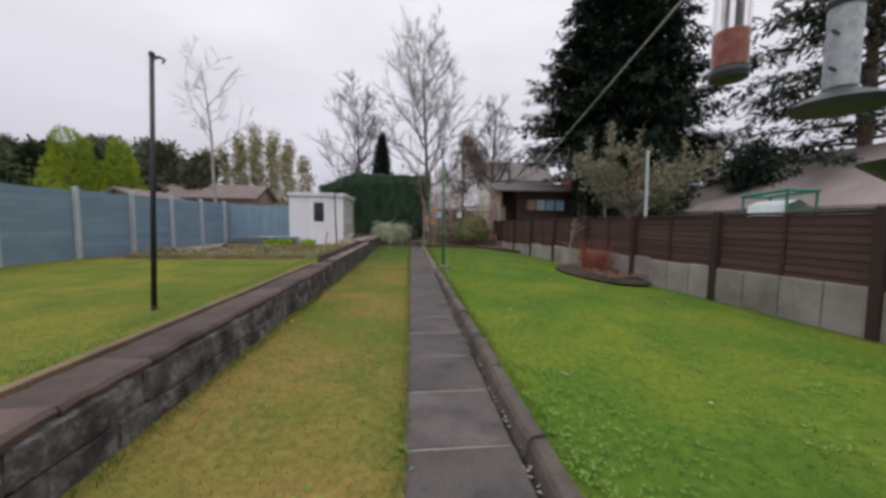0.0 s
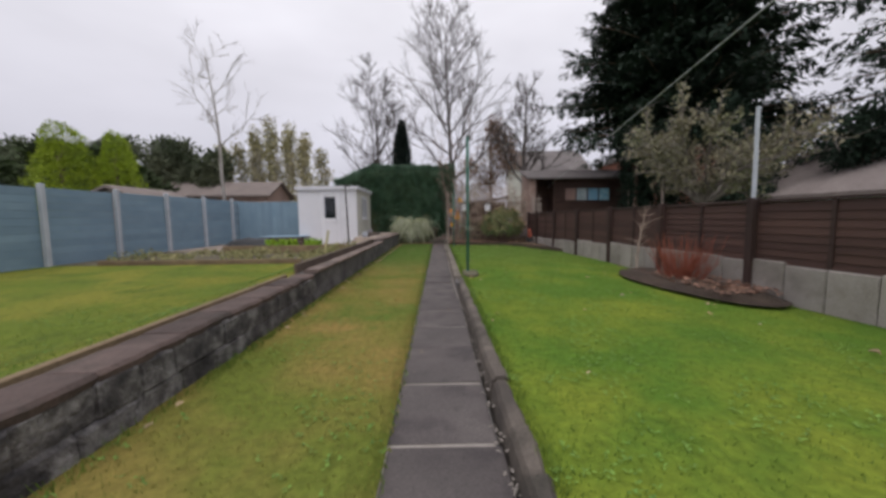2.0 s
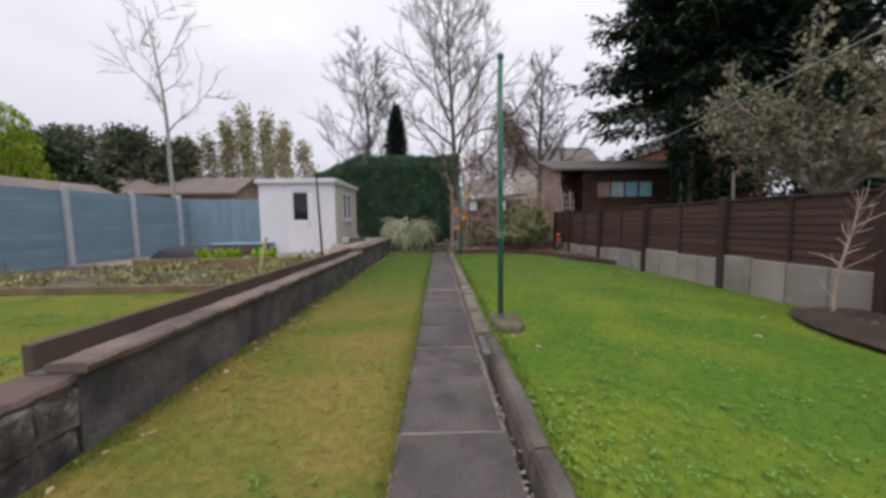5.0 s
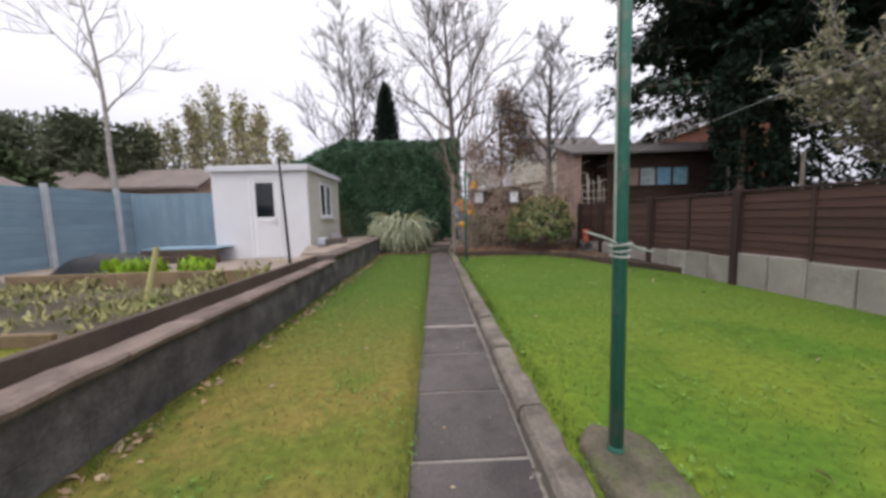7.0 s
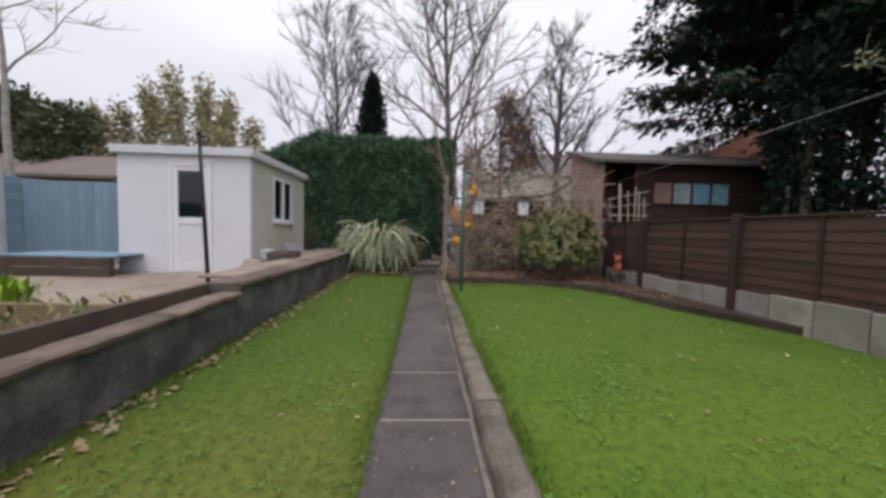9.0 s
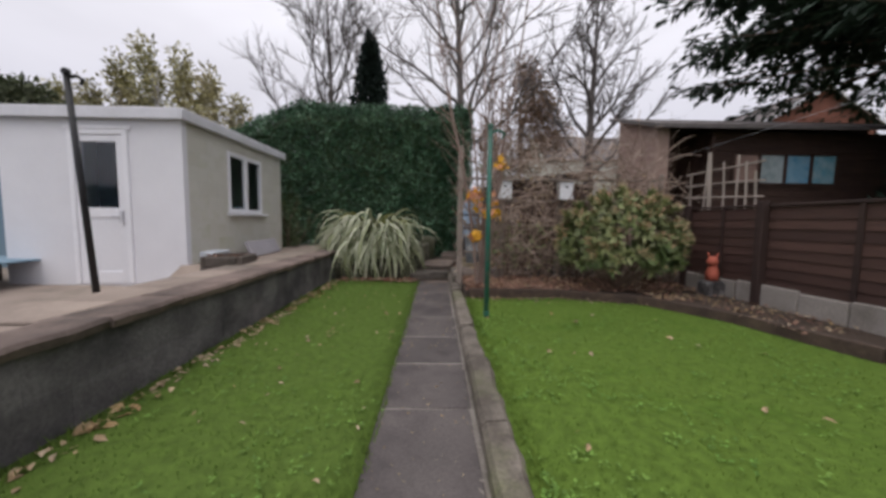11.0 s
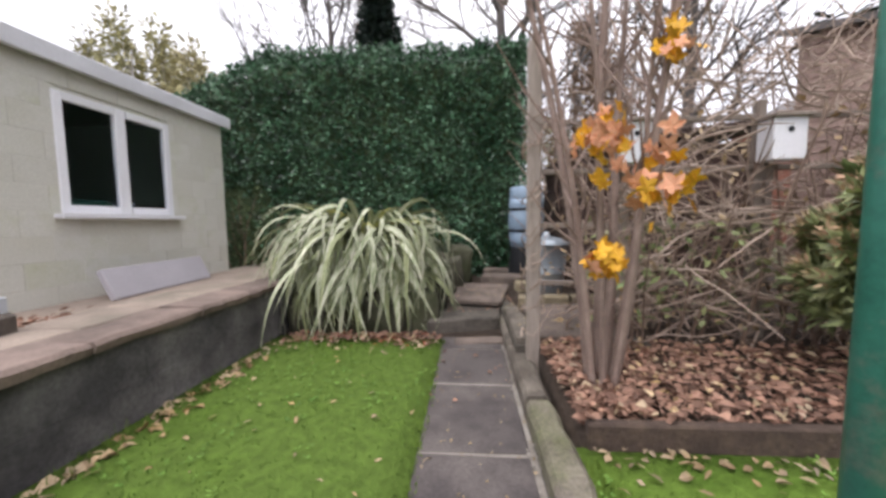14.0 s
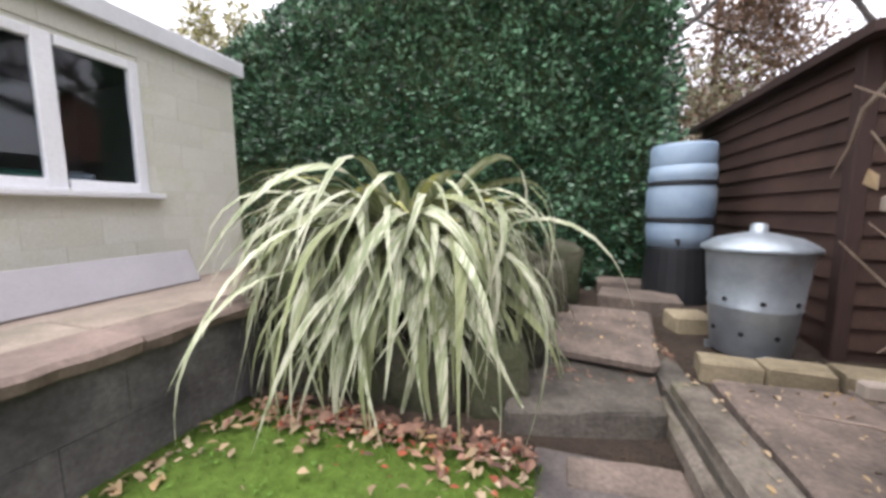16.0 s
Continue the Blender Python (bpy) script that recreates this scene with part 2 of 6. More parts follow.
ROOF_PALE = mat("pale_brown_roof_tile", (0.33, 0.28, 0.265), (0.25, 0.21, 0.20), 0.85, 0.8, 12, 0.3, 0.02)
BRICK_RED = mat("red_brick_wall", (0.25, 0.10, 0.07), (0.20, 0.085, 0.06), 0.9, 1, 20, 0.3, 0.01)
TIMBER_DARK = mat("dark_hut_timber", (0.05, 0.028, 0.022), (0.075, 0.042, 0.032), 0.8, 2, 30, 0.4, 0.004, vary=0.15)
TIMBER_PINK = mat("weathered_pink_timber", (0.446, 0.311, 0.263), (0.365, 0.257, 0.223), 0.9, 2, 30, 0.4, 0.004, vary=0.12)
TIMBER_GREY = mat("weathered_grey_timber", (0.32, 0.27, 0.235), (0.24, 0.195, 0.165), 0.9, 3, 40, 0.6, 0.006, vary=0.15, stretch=(1, 1, 0.2))
TIMBER_BED = mat("bed_edging_timber", (0.26, 0.19, 0.11), (0.17, 0.12, 0.075), 0.9, 2, 40, 0.4, 0.006, vary=0.15)
TIMBER_PALE = mat("bleached_post_timber", (0.42, 0.36, 0.32), (0.31, 0.26, 0.225), 0.9, 3, 40, 0.4, 0.005, stretch=(1, 1, 0.15), stain=(0.24, 0.21, 0.17))
TIMBER_WET = mat("dark_edging_timber", (0.075, 0.055, 0.045), (0.11, 0.08, 0.06), 0.85, 2, 40, 0.4, 0.006, vary=0.15)


# ---- mesh helpers ----
class Mesh:
    """Vertices and faces gathered in plain lists."""

    def __init__(self):
        self.v, self.f = [], []

    def add(self, verts, faces):
        k = len(self.v)
        self.v.extend(tuple(p) for p in verts)
        self.f.extend(tuple(k + i for i in face) for face in faces)

    def box(self, x0, x1, y0, y1, z0, z1, c=0.0):
        """A box with its upright and lying edges cut off by c."""
        if c <= 0:
            self.add([(x, y, z) for z in (z0, z1) for y in (y0, y1) for x in (x0, x1)], [(0, 2, 3, 1), (4, 5, 7, 6), (0, 1, 5, 4), (2, 6, 7, 3), (0, 4, 6, 2), (1, 3, 7, 5)])
            return
        rings = []
        for z, d in ((z0, c), (z0 + c, 0), (z1 - c, 0), (z1, c)):
            e = d + c
            rings.append([(x0 + d, y0 + e, z), (x0 + e, y0 + d, z), (x1 - e, y0 + d, z), (x1 - d, y0 + e, z), (x1 - d, y1 - e, z), (x1 - e, y1 - d, z), (x0 + e, y1 - d, z), (x0 + d, y1 - e, z)])
        self.add([p for r in rings for p in r], [tuple(range(7, -1, -1)), tuple(range(24, 32))] + [(a * 8 + i, a * 8 + (i + 1) % 8, a * 8 + 8 + (i + 1) % 8, a * 8 + 8 + i) for a in range(3) for i in range(8)])

    def tube(self, pts, radii, sides=6, cap=True):
        pts = [Vector(p) for p in pts]
        ring_up = Vector((0.31, 0.17, 0.93))
        k, n = len(self.v), len(pts)
        for i, p in enumerate(pts):
            d = (pts[min(i + 1, n - 1)] - pts[max(i - 1, 0)]).normalized()
            a = d.cross(ring_up if abs(d.dot(ring_up)) < 0.95 else Vector((1, 0, 0))).normalized()
            b = d.cross(a)
            for s in range(sides):
                w = 2 * math.pi * s / sides
                self.v.append(tuple(p + (a * math.cos(w) + b * math.sin(w)) * radii[i]))
        for i in range(n - 1):
            for s in range(sides):
                t = (s + 1) % sides
                self.f.append((k + i * sides + s, k + i * sides + t, k + (i + 1) * sides + t, k + (i + 1) * sides + s))
        if cap:
            self.f.append(tuple(k + s for s in range(sides))[::-1])
            self.f.append(tuple(k + (n - 1) * sides + s for s in range(sides)))

    def lathe(self, profile, sides=20, cx=0.0, cy=0.0):
        k = len(self.v)
        for r, z in profile:
            for s in range(sides):
                w = 2 * math.pi * s / sides
                self.v.append((cx + r * math.cos(w), cy + r * math.sin(w), z))
        for i in range(len(profile) - 1):
            for s in range(sides):
                t = (s + 1) % sides
                self.f.append((k + i * sides + s, k + i * sides + t, k + (i + 1) * sides + t, k + (i + 1) * sides + s))
        self.f.append(tuple(k + s for s in range(sides))[::-1])
        self.f.append(tuple(k + (len(profile) - 1) * sides + s for s in range(sides)))

    def leaf(self, p, d, up, length, width):
        """A folded leaf of two faces along d."""
        d, up = Vector(d).normalized(), Vector(up)
        side = d.cross(up)
        side = side.normalized() if side.length > 1e-4 else Vector((1, 0, 0))
        n = side.cross(d)
        p = Vector(p)
        m = p + d * length * 0.5
        k = len(self.v)
        self.v.extend(tuple(q) for q in (p, m + side * width * 0.5 + n * width * 0.15, p + d * length, m - side * width * 0.5 + n * width * 0.15))
        self.f.extend(((k, k + 1, k + 2), (k, k + 2, k + 3)))

    def data(self, name, material, smooth=False):
        me = bpy.data.meshes.new(name)
        me.from_pydata(self.v, [], self.f)
        me.materials.append(material)
        if smooth:
            me.polygons.foreach_set("use_smooth", [True] * len(me.polygons))
        me.update()
        return me


def part(name, mesh, material, parent=None, label="", smooth=False):
    ob = new(name, mesh.data(name, material, smooth) if isinstance(mesh, Mesh) else mesh)
    ob.parent = parent
    return tagged(ob, label=label)


def thing(name, at, label, category, group="", turn=0.0):
    ob = new(name)
    ob.matrix_basis = pose(*at, 0, 0, turn)
    return tagged(ob, label, category, group)


def structure(name, mesh, material, label="", smooth=False):
    return tagged(part(name, mesh, material, None, label, smooth), kind="structure")


def rnd(a, b):
    return random.uniform(a, b)


def rand_dir():
    z, w = rnd(-1, 1), rnd(0, 2 * math.pi)
    r = math.sqrt(1 - z * z)
    return Vector((r * math.cos(w), r * math.sin(w), z))


def smooth_step(a, z, v):
    u = min(1.0, max(0.0, (v - a) / (z - a)))
    return u * u * (3 - 2 * u)


def height_sheet(x_lo, x_hi, y_lo, y_hi, step, height):
    """A ground sheet with edges that go down, from a height function."""
    m, nx, ny = Mesh(), max(2, round((x_hi - x_lo) / step) + 1), max(2, round((y_hi - y_lo) / step) + 1)
    for j in range(ny):
        for i in range(nx):
            x, y = x_lo + (x_hi - x_lo) * i / (nx - 1), y_lo + (y_hi - y_lo) * j / (ny - 1)
            m.v.append((x, y, height(x, y)))
    for j in range(ny - 1):
        for i in range(nx - 1):
            a = j * nx + i
            m.f.append((a, a + 1, a + nx + 1, a + nx))
    rim = [i for i in range(nx)] + [j * nx + nx - 1 for j in range(1, ny)] + [(ny - 1) * nx + i for i in range(nx - 2, -1, -1)] + [j * nx for j in range(ny - 2, 0, -1)]
    k = len(m.v)
    m.v.extend((m.v[i][0], m.v[i][1], m.v[i][2] - 0.3) for i in rim)
    for i in range(len(rim)):
        j = (i + 1) % len(rim)
        m.f.append((rim[j], rim[i], k + i, k + j))
    return m


# ---- plan ----
def wall_x(y):
    """The face of the low wall beside the grass strip."""
    return -1.50 - 0.0085 * y


def fence_x(y):
    return 4.95 - 0.035 * (y - 5.0)


def wall_top(y):
    return 0.45 if y < 7.35 else 0.51 if y < 13.9 else 0.60


def left_height(x, y):
    """The upper garden on the far side of the low wall."""
    low = 0.10 + 0.005 * max(0.0, y)
    rim = wall_top(y) - 0.09
    if y > 17.5 and x > -3.4:
        return 0.5
    return low + (rim - low) * smooth_step(-3.3, -2.0, x) + 0.012 * noise.noise((x * 0.7, y * 0.7, 3))


def right_height(x, y):
    return 0.085 - 0.015 * smooth_step(1.0, 4.8, x) + 0.018 * noise.noise((x * 0.5, y * 0.5, 0))


def strip_height(x, y):
    return 0.012 + 0.012 * noise.noise((x * 1.1, y * 0.6, 7)) + 0.03 * smooth_step(-0.5, -1.4, x)


ground = Mesh()
ground.add([(-900, -400, -0.32), (900, -400, -0.32), (900, 1400, -0.32), (-900, 1400, -0.32)], [(0, 1, 2, 3)])
structure("ground", ground, FIELD)
structure("lawn_right", height_sheet(0.748, 4.95, -3.0, 17.5, 0.25, right_height), GRASS_RIGHT, "bright green mown lawn, slightly uneven", True)
structure("lawn_strip", height_sheet(-1.66, -0.0, -3.0, 19.2, 0.2, strip_height), GRASS_STRIP, "yellowing mossy grass strip beside the path", True)
structure("lawn_left", height_sheet(-9.6, -1.74, -3.0, 11.0, 0.25, left_height), GRASS_LEFT, "raised green lawn behind the low wall", True)
structure("bed_ground", height_sheet(-9.6, -1.78, 11.0, 14.6, 0.2, left_height), BED_SOIL, "weedy vegetable bed soil", True)
structure("terrace", height_sheet(-9.6, -1.78, 14.6, 24.0, 0.2, left_height), PAVING, "pale worn terrace paving beside the shed", True)
structure("back_bed", height_sheet(0.80, 6.0, 17.5, 26.0, 0.25, lambda x, y: 0.14 + 0.05 * noise.noise((x, y, 1)) + 0.02 * (y - 17.5)), SOIL, "dark leaf-strewn border soil", True)
structure("back_yard", height_sheet(-1.79, 0.8, 19.3, 26.0, 0.4, lambda x, y: 0.03 if y < 20.0 else 0.03 + 0.18 * smooth_step(20.0, 21.2, y)), SOIL, "dark soil under the steps and shrubs", True)
structure("neighbour_ground", height_sheet(5.0, 40.0, -3.0, 26.0, 2.0, lambda x, y: 0.1), FIELD, "", True)
structure("neighbour_ground_left", height_sheet(-40.0, -9.65, -3.0, 40.0, 2.0, lambda x, y: 0.05), FIELD, "", True)

# path of concrete slabs, uneven in length, with one wide pale joint
joints = [1.93 - 0.68 * k for k in range(8, 0, -1)] + [1.93, 2.605, 3.30, 4.0, 4.72, 5.45, 6.09, 6.80, 7.51, 8.22, 8.86, 9.53, 10.2, 10.85, 11.64, 12.42, 13.14, 13.88, 14.62, 15.32, 16.0, 16.74, 17.54, 18.3, 19.0, 19.5]
path = structure("path", Mesh(), MORTAR)
bed = Mesh()
bed.box(-0.01, 0.60, -3.7, 19.5, -0.2, -0.006)
path.data = bed.data("path", MORTAR)


def path_right(y):
    return 0.622 - 0.045 * smooth_step(6.5, 9.0, y)


for a, z in zip(joints, joints[1:]):
    near, far = (0.045 if abs(a - 11.64) < 0.01 else 0.011), (0.045 if abs(z - 11.64) < 0.01 else 0.011)
    m = Mesh()
    m.box(0.0, path_right((a + z) / 2), a - (a + z) / 2 + near, z - (a + z) / 2 - far, -0.04, 0.0, 0.006)
    m.v = [(x + rnd(-0.006, 0.006), y + rnd(-0.006, 0.006), zz) for x, y, zz in m.v]
    s = part("slab", m, SLAB, path)
    s.matrix_basis = pose(rnd(-0.012, 0.008), (a + z) / 2, rnd(-0.002, 0.004), rnd(-0.4, 0.4), rnd(-0.4, 0.4), rnd(-0.5, 0.5))

# raised kerb between path and lawn: a narrow dark run, then a broad worn one
kerb = structure("kerb", Mesh(), JOINT)
core = Mesh()
core.box(0.685, 0.775, -3.5, 8.5, -0.2, 0.06)
core.box(0.615, 0.755, 8.5, 17.5, -0.2, 0.06)
core.box(0.575, 0.62, -3.5, 19.3, -0.2, -0.014)
kerb.data = core.data("kerb", JOINT)
y = -3.5
while y < 19.4:
    length = rnd(0.85, 0.95)
    old = y < 8.3
    x0, x1, top = (0.668, 0.788, 0.105) if old else (0.598, 0.765, 0.108)
    m, n = Mesh(), 7
    for i in range(n + 1):
        yy = -length / 2 + 0.004 + (length - 0.012) * i / n
        a, e, hh = rnd(-0.007, 0.007), rnd(-0.012, 0.012), rnd(-0.008, 0.008)
        m.v.extend(((x0 - 0.03 * old + a, yy, -0.12), (x0 + a * 0.6, yy, top - 0.03 + hh), (x0 + 0.022 + a, yy, top + hh), (x1 - 0.03 + e, yy, top + 0.006 + hh), (x1 + e, yy, top - 0.025 + hh), (x1 + 0.01, yy, -0.12)))
    for i in range(n):
        for k in range(6):
            m.f.append((6 * i + k, 6 * i + 6 + k, 6 * i + 6 + (k + 1) % 6, 6 * i + (k + 1) % 6))
    m.f.extend((tuple(range(6)), tuple(6 * n + 5 - k for k in range(6))))
    k = part("kerb_stone", m, KERB_OLD if old else KERB, kerb)
    k.matrix_basis = pose(rnd(-0.006, 0.006), y + length / 2, 0, 0, rnd(-1.0, 1.0), rnd(-0.3, 0.3))
    y += length

# low retaining wall, stone in the first stretch and block after it
wall = structure("retaining_wall", Mesh(), JOINT, "low grey garden wall, rough stone then concrete block")
core = Mesh()
for a, z in ((-3.0, 7.35), (7.35, 13.9), (13.9, 19.75)):
    h = wall_top(a + 0.1) - 0.06
    core.add([(wall_x(a) - 0.03, a, -0.2), (wall_x(z) - 0.03, z, -0.2), (wall_x(z) - 0.26, z, -0.2), (wall_x(a) - 0.26, a, -0.2),
              (wall_x(a) - 0.03, a, h), (wall_x(z) - 0.03, z, h), (wall_x(z) - 0.26, z, h), (wall_x(a) - 0.26, a, h)],
             [(3, 2, 1, 0), (4, 5, 6, 7), (0, 1, 5, 4), (1, 2, 6, 5), (2, 3, 7, 6), (3, 0, 4, 7)])
wall.data = core.data("retaining_wall", JOINT)
for y0, y1 in ((-3.0, 7.35), (7.35, 13.9), (13.9, 19.75)):
    h = wall_top(y0 + 0.1) - 0.055
    rough = y0 < 0
    for r in range(2):
        y = y0 - (0.0 if rough else 0.22 * r)
        while y < y1 - 0.08:
            a, length = max(y, y0), (rnd(0.22, 0.6) if rough else 0.45)
            z = min(y + length, y1)
            y += length
            m = Mesh()
            hh, x = h / 2, wall_x((a + z) / 2) - 0.03
            d = x + 0.025 + (rnd(0, 0.022) if rough else rnd(0, 0.003))
            m.box(x - 0.1, d, a + 0.001, z - 0.001, r * hh - 0.009, (r + 1) * hh - 0.011, rnd(0.010, 0.02) if rough else 0.0025)
            if rough:
                m.v = [(q + rnd(-0.008, 0.008), w + rnd(-0.012, 0.012), v + rnd(-0.012, 0.012)) for q, w, v in m.v]
            part("stone" if rough else "block", m, STONE if rough else BLOCK, wall)
    back, front, thick = {-3.0: (-0.32, 0.005, 0.06), 7.35: (-0.17, 0.055, 0.045), 13.9: (-0.30, 0.045, 0.06)}[y0]
    y = y0
    while y < y1 - 0.05:
        length = min(rnd(0.5, 0.75), y1 - y)
        m, n = Mesh(), 6
        for i in range(n + 1):
            yy, e, hh = -length / 2 + 0.002 + (length - 0.004) * i / n, rnd(-0.014, 0.012), rnd(-0.006, 0.004)
            m.v.extend(((back, yy, 0), (back + 0.006, yy, thick + hh - 0.006), (back + 0.03, yy, thick + hh), (front + e - 0.022, yy, thick + hh), (front + e, yy, thick * 0.62 + hh), (front + e * 1.3 - 0.012, yy, -0.006 + rnd(-0.006, 0.003))))
        for i in range(n):
            for k in range(6):
                m.f.append((6 * i + k, 6 * i + (k + 1) % 6, 6 * i + 6 + (k + 1) % 6, 6 * i + 6 + k))
        m.f.extend((tuple(range(5, -1, -1)), tuple(6 * n + k for k in range(6))))
        s = part("coping_stone", m, COPING_OLD if rough else COPING, wall)
        s.matrix_basis = pose(wall_x(y + length / 2), y + length / 2, h - 0.006 + (0.055 - thick), 0, rnd(-1, 1), 0.5)
        y += length

# edging board behind the wall
for y0, y1, z0, z1, x0, material, words in ((-3.0, 7.3, 0.30, 0.445, -1.92, TIMBER_BED, "pale weathered timber edging board behind the wall"), (7.4, 14.3, 0.33, 0.585, -1.80, TIMBER_WET, "dark wet timber edging board behind the wall")):
    m = Mesh()
    m.box(-0.03, 0.03, y0, y1, z0, z1, 0.006)
    ob = tagged(part("edging_board", m, material), words, "edging")
    ob.matrix_basis = pose(x0, 0, 0, 0, 0, 0.5)

# brown fence on concrete base
fence = structure("fence_right", Mesh(), JOINT, "dark brown lapped panel fence on a concrete base")
core = Mesh()
core.box(-0.01, 0.01, -0.01, 0.01, -0.2, -0.1)
fence.data = core.data("fence_right", JOINT)
fence_ys = [5.2 + 1.94 * k for k in range(-4, 7)] + [18.1]
for i, y in enumerate(fence_ys):
    m = Mesh()
    m.box(-0.05, 0.05, -0.05, 0.05, -0.2, 1.50, 0.008)
    part("post", m, POST_BROWN, fence).matrix_basis = pose(fence_x(y) - 0.03, y, 0, rnd(-0.6, 0.6), rnd(-0.6, 0.6), 2)
for a, z in zip(fence_ys, fence_ys[1:]):
    turn, length = math.degrees(math.atan2(fence_x(a) - fence_x(z), z - a)), z - a
    at = pose(fence_x((a + z) / 2) + 0.02, (a + z) / 2, 0, 0, 0, turn)
    n_blocks, base = 4, 0.60 - 0.17 * smooth_step(10.0, 15.5, (a + z) / 2)
    pitch = (1.43 - base) / 8.2
    for b in range(n_blocks):
        w = length / n_blocks
        m = Mesh()
        m.box(-0.05, 0.05, -length / 2 + b * w + 0.005, -length / 2 + (b + 1) * w - 0.005, -0.2, base + rnd(-0.025, 0.025), 0.012)
        part("base_block", m, GRAVEL_BOARD, fence).matrix_basis = at
    for b in range(8):
        m = Mesh()
        z0 = base + b * pitch
        m.add([(-0.012, -length / 2 + 0.03, z0 - 0.012), (-0.012, length / 2 - 0.03, z0 - 0.012 + rnd(-0.005, 0.005)), (0.004, length / 2 - 0.03, z0 + pitch + 0.013), (0.004, -length / 2 + 0.03, z0 + pitch + 0.013),
               (0.0, -length / 2 + 0.03, z0 - 0.012), (0.0, length / 2 - 0.03, z0 - 0.012), (0.016, length / 2 - 0.03, z0 + pitch + 0.013), (0.016, -length / 2 + 0.03, z0 + pitch + 0.013)],
              [(0, 3, 2, 1), (4, 5, 6, 7), (0, 1, 5, 4), (2, 3, 7, 6), (0, 4, 7, 3), (1, 2, 6, 5)])
        part("board", m, FENCE_BROWN, fence).matrix_basis = at
    m = Mesh()
    m.box(-0.035, 0.035, -length / 2 + 0.02, length / 2 - 0.02, 1.43, 1.465, 0.006)
    part("capping", m, POST_BROWN, fence).matrix_basis = at
    for u in (-0.5, 0.0, 0.5):
        if u == 0.0:
            m = Mesh()
            m.box(-0.03, -0.012, -0.025, 0.025, base + 0.01, 1.43, 0.004)
            part("batten", m, POST_BROWN, fence).matrix_basis = at

# blue fence with pale concrete posts
blue = structure("fence_left", Mesh(), JOINT, "blue-grey painted fence with pale concrete posts")
blue.data = core.data("fence_left", JOINT)
blue_ys = [14.85 + 1.98 * k for k in range(-9, 3)]
for y in blue_ys:
    m = Mesh()
    m.box(-0.058, 0.058, -0.058, 0.058, -0.3, 2.2, 0.012)
    part("post", m, POST_WHITE, blue).matrix_basis = pose(-9.45, y, 0.012 * y - 0.12, rnd(-0.8, 0.8), rnd(-0.8, 0.8), 0)
for y in blue_ys:
    for b in range(11):
        m = Mesh()
        m.box(-0.012, 0.012, -0.94, 0.94, 0, 0.183, 0.005)
        part("board", m, FENCE_BLUE, blue).matrix_basis = pose(-9.52 + rnd(-0.003, 0.003), y + 0.99, 0.187 * b + 0.012 * y - 0.06, 0, 2.0, 0)
back = structure("fence_back", Mesh(), JOINT, "blue-grey painted board fence behind the terrace")
back.data = core.data("fence_back", JOINT)
for k in range(20):
    m = Mesh()
    m.box(-0.088, 0.088, -0.012, 0.012, 0.1, 2.05, 0.005)
    part("board", m, FENCE_BLUE, back).matrix_basis = pose(-9.3 + 0.18 * k, 19.2, 0.1)


# ---- shed ----
def add_window(parent, y0, y1, z0, z1, x):
    """A two-light window in the side wall, facing +x."""
    w = new("window")
    w.parent = parent
    mid_y = y0 + (y1 - y0) * 0.5
    for a, z in ((y0, y0 + 0.075), (mid_y - 0.055, mid_y + 0.055), (y1 - 0.075, y1)):
        bar = Mesh()
        bar.box(x - 0.03, x + 0.03, a, z, z0, z1, 0.006)
        part("frame_bar", bar, UPVC, w)
    for a, z in ((y0, mid_y), (mid_y, y1)):
        for lo, hi in ((z0, z0 + 0.075), (z1 - 0.075, z1)):
            bar = Mesh()
            bar.box(x - 0.028, x + 0.028, a + 0.07, z - 0.05, lo, hi, 0.006)
            part("frame_bar", bar, UPVC, w)
    for a, z in ((y0 + 0.07, mid_y - 0.05), (mid_y + 0.05, y1 - 0.07)):
        g = Mesh()
        g.box(x - 0.008, x - 0.002, a, z, z0 + 0.07, z1 - 0.07)
        part("pane", g, GLASS, w).visible_shadow = False
    s = Mesh()
    s.box(x - 0.02, x + 0.11, y0 - 0.06, y1 + 0.08, z0 - 0.05, z0 - 0.005, 0.008)
    part("window_sill", s, UPVC, w)


SX0, SX1, SY0, SY1, SZ = -5.87, -3.3, 17.7, 20.72, 2.62
shed = thing("garden_shed", (0, 0, 0), "white and cream painted block shed with flat roof", "shed")
WY0, WY1, WZ0, WZ1 = 18.66, 19.82, 1.29, 2.36
DX0, DX1, DZ0, DZ1 = -4.88, -4.05, 0.22, 2.42
side = Mesh()
for a, z, lo, hi in ((SY0, WY0, 0.0, SZ), (WY1, SY1, 0.0, SZ), (WY0, WY1, 0.0, WZ0), (WY0, WY1, WZ1, SZ)):
    side.box(SX1 - 0.1, SX1 - 0.012, a, z, lo, hi)
part("wall_core", side, RENDER_CREAM, shed)
side_wall = part("side_wall", Mesh(), RENDER_CREAM, shed, "cream painted block side wall")
skin = Mesh()
skin.box(SX1 - 0.02, SX1 - 0.012, SY0, SY0 + 0.02, 0, SZ)
side_wall.data = skin.data("side_wall", RENDER_CREAM)
course = SZ / 12
for r in range(12):
    y = SY0 - (0.22 if r % 2 else 0)
    while y < SY1:
        a, z, lo, hi = max(y, SY0), min(y + 0.44, SY1), r * course, (r + 1) * course
        y += 0.44
        spans = [(a, z)]
        if hi > WZ0 + 0.02 and lo < WZ1 - 0.02:
            spans = [(a, min(z, WY0)), (max(a, WY1), z)]
        for p, q in spans:
            if q - p > 0.03:
                m = Mesh()
                m.box(0, 0.014, p, q, max(lo, 0), hi, 0.003)
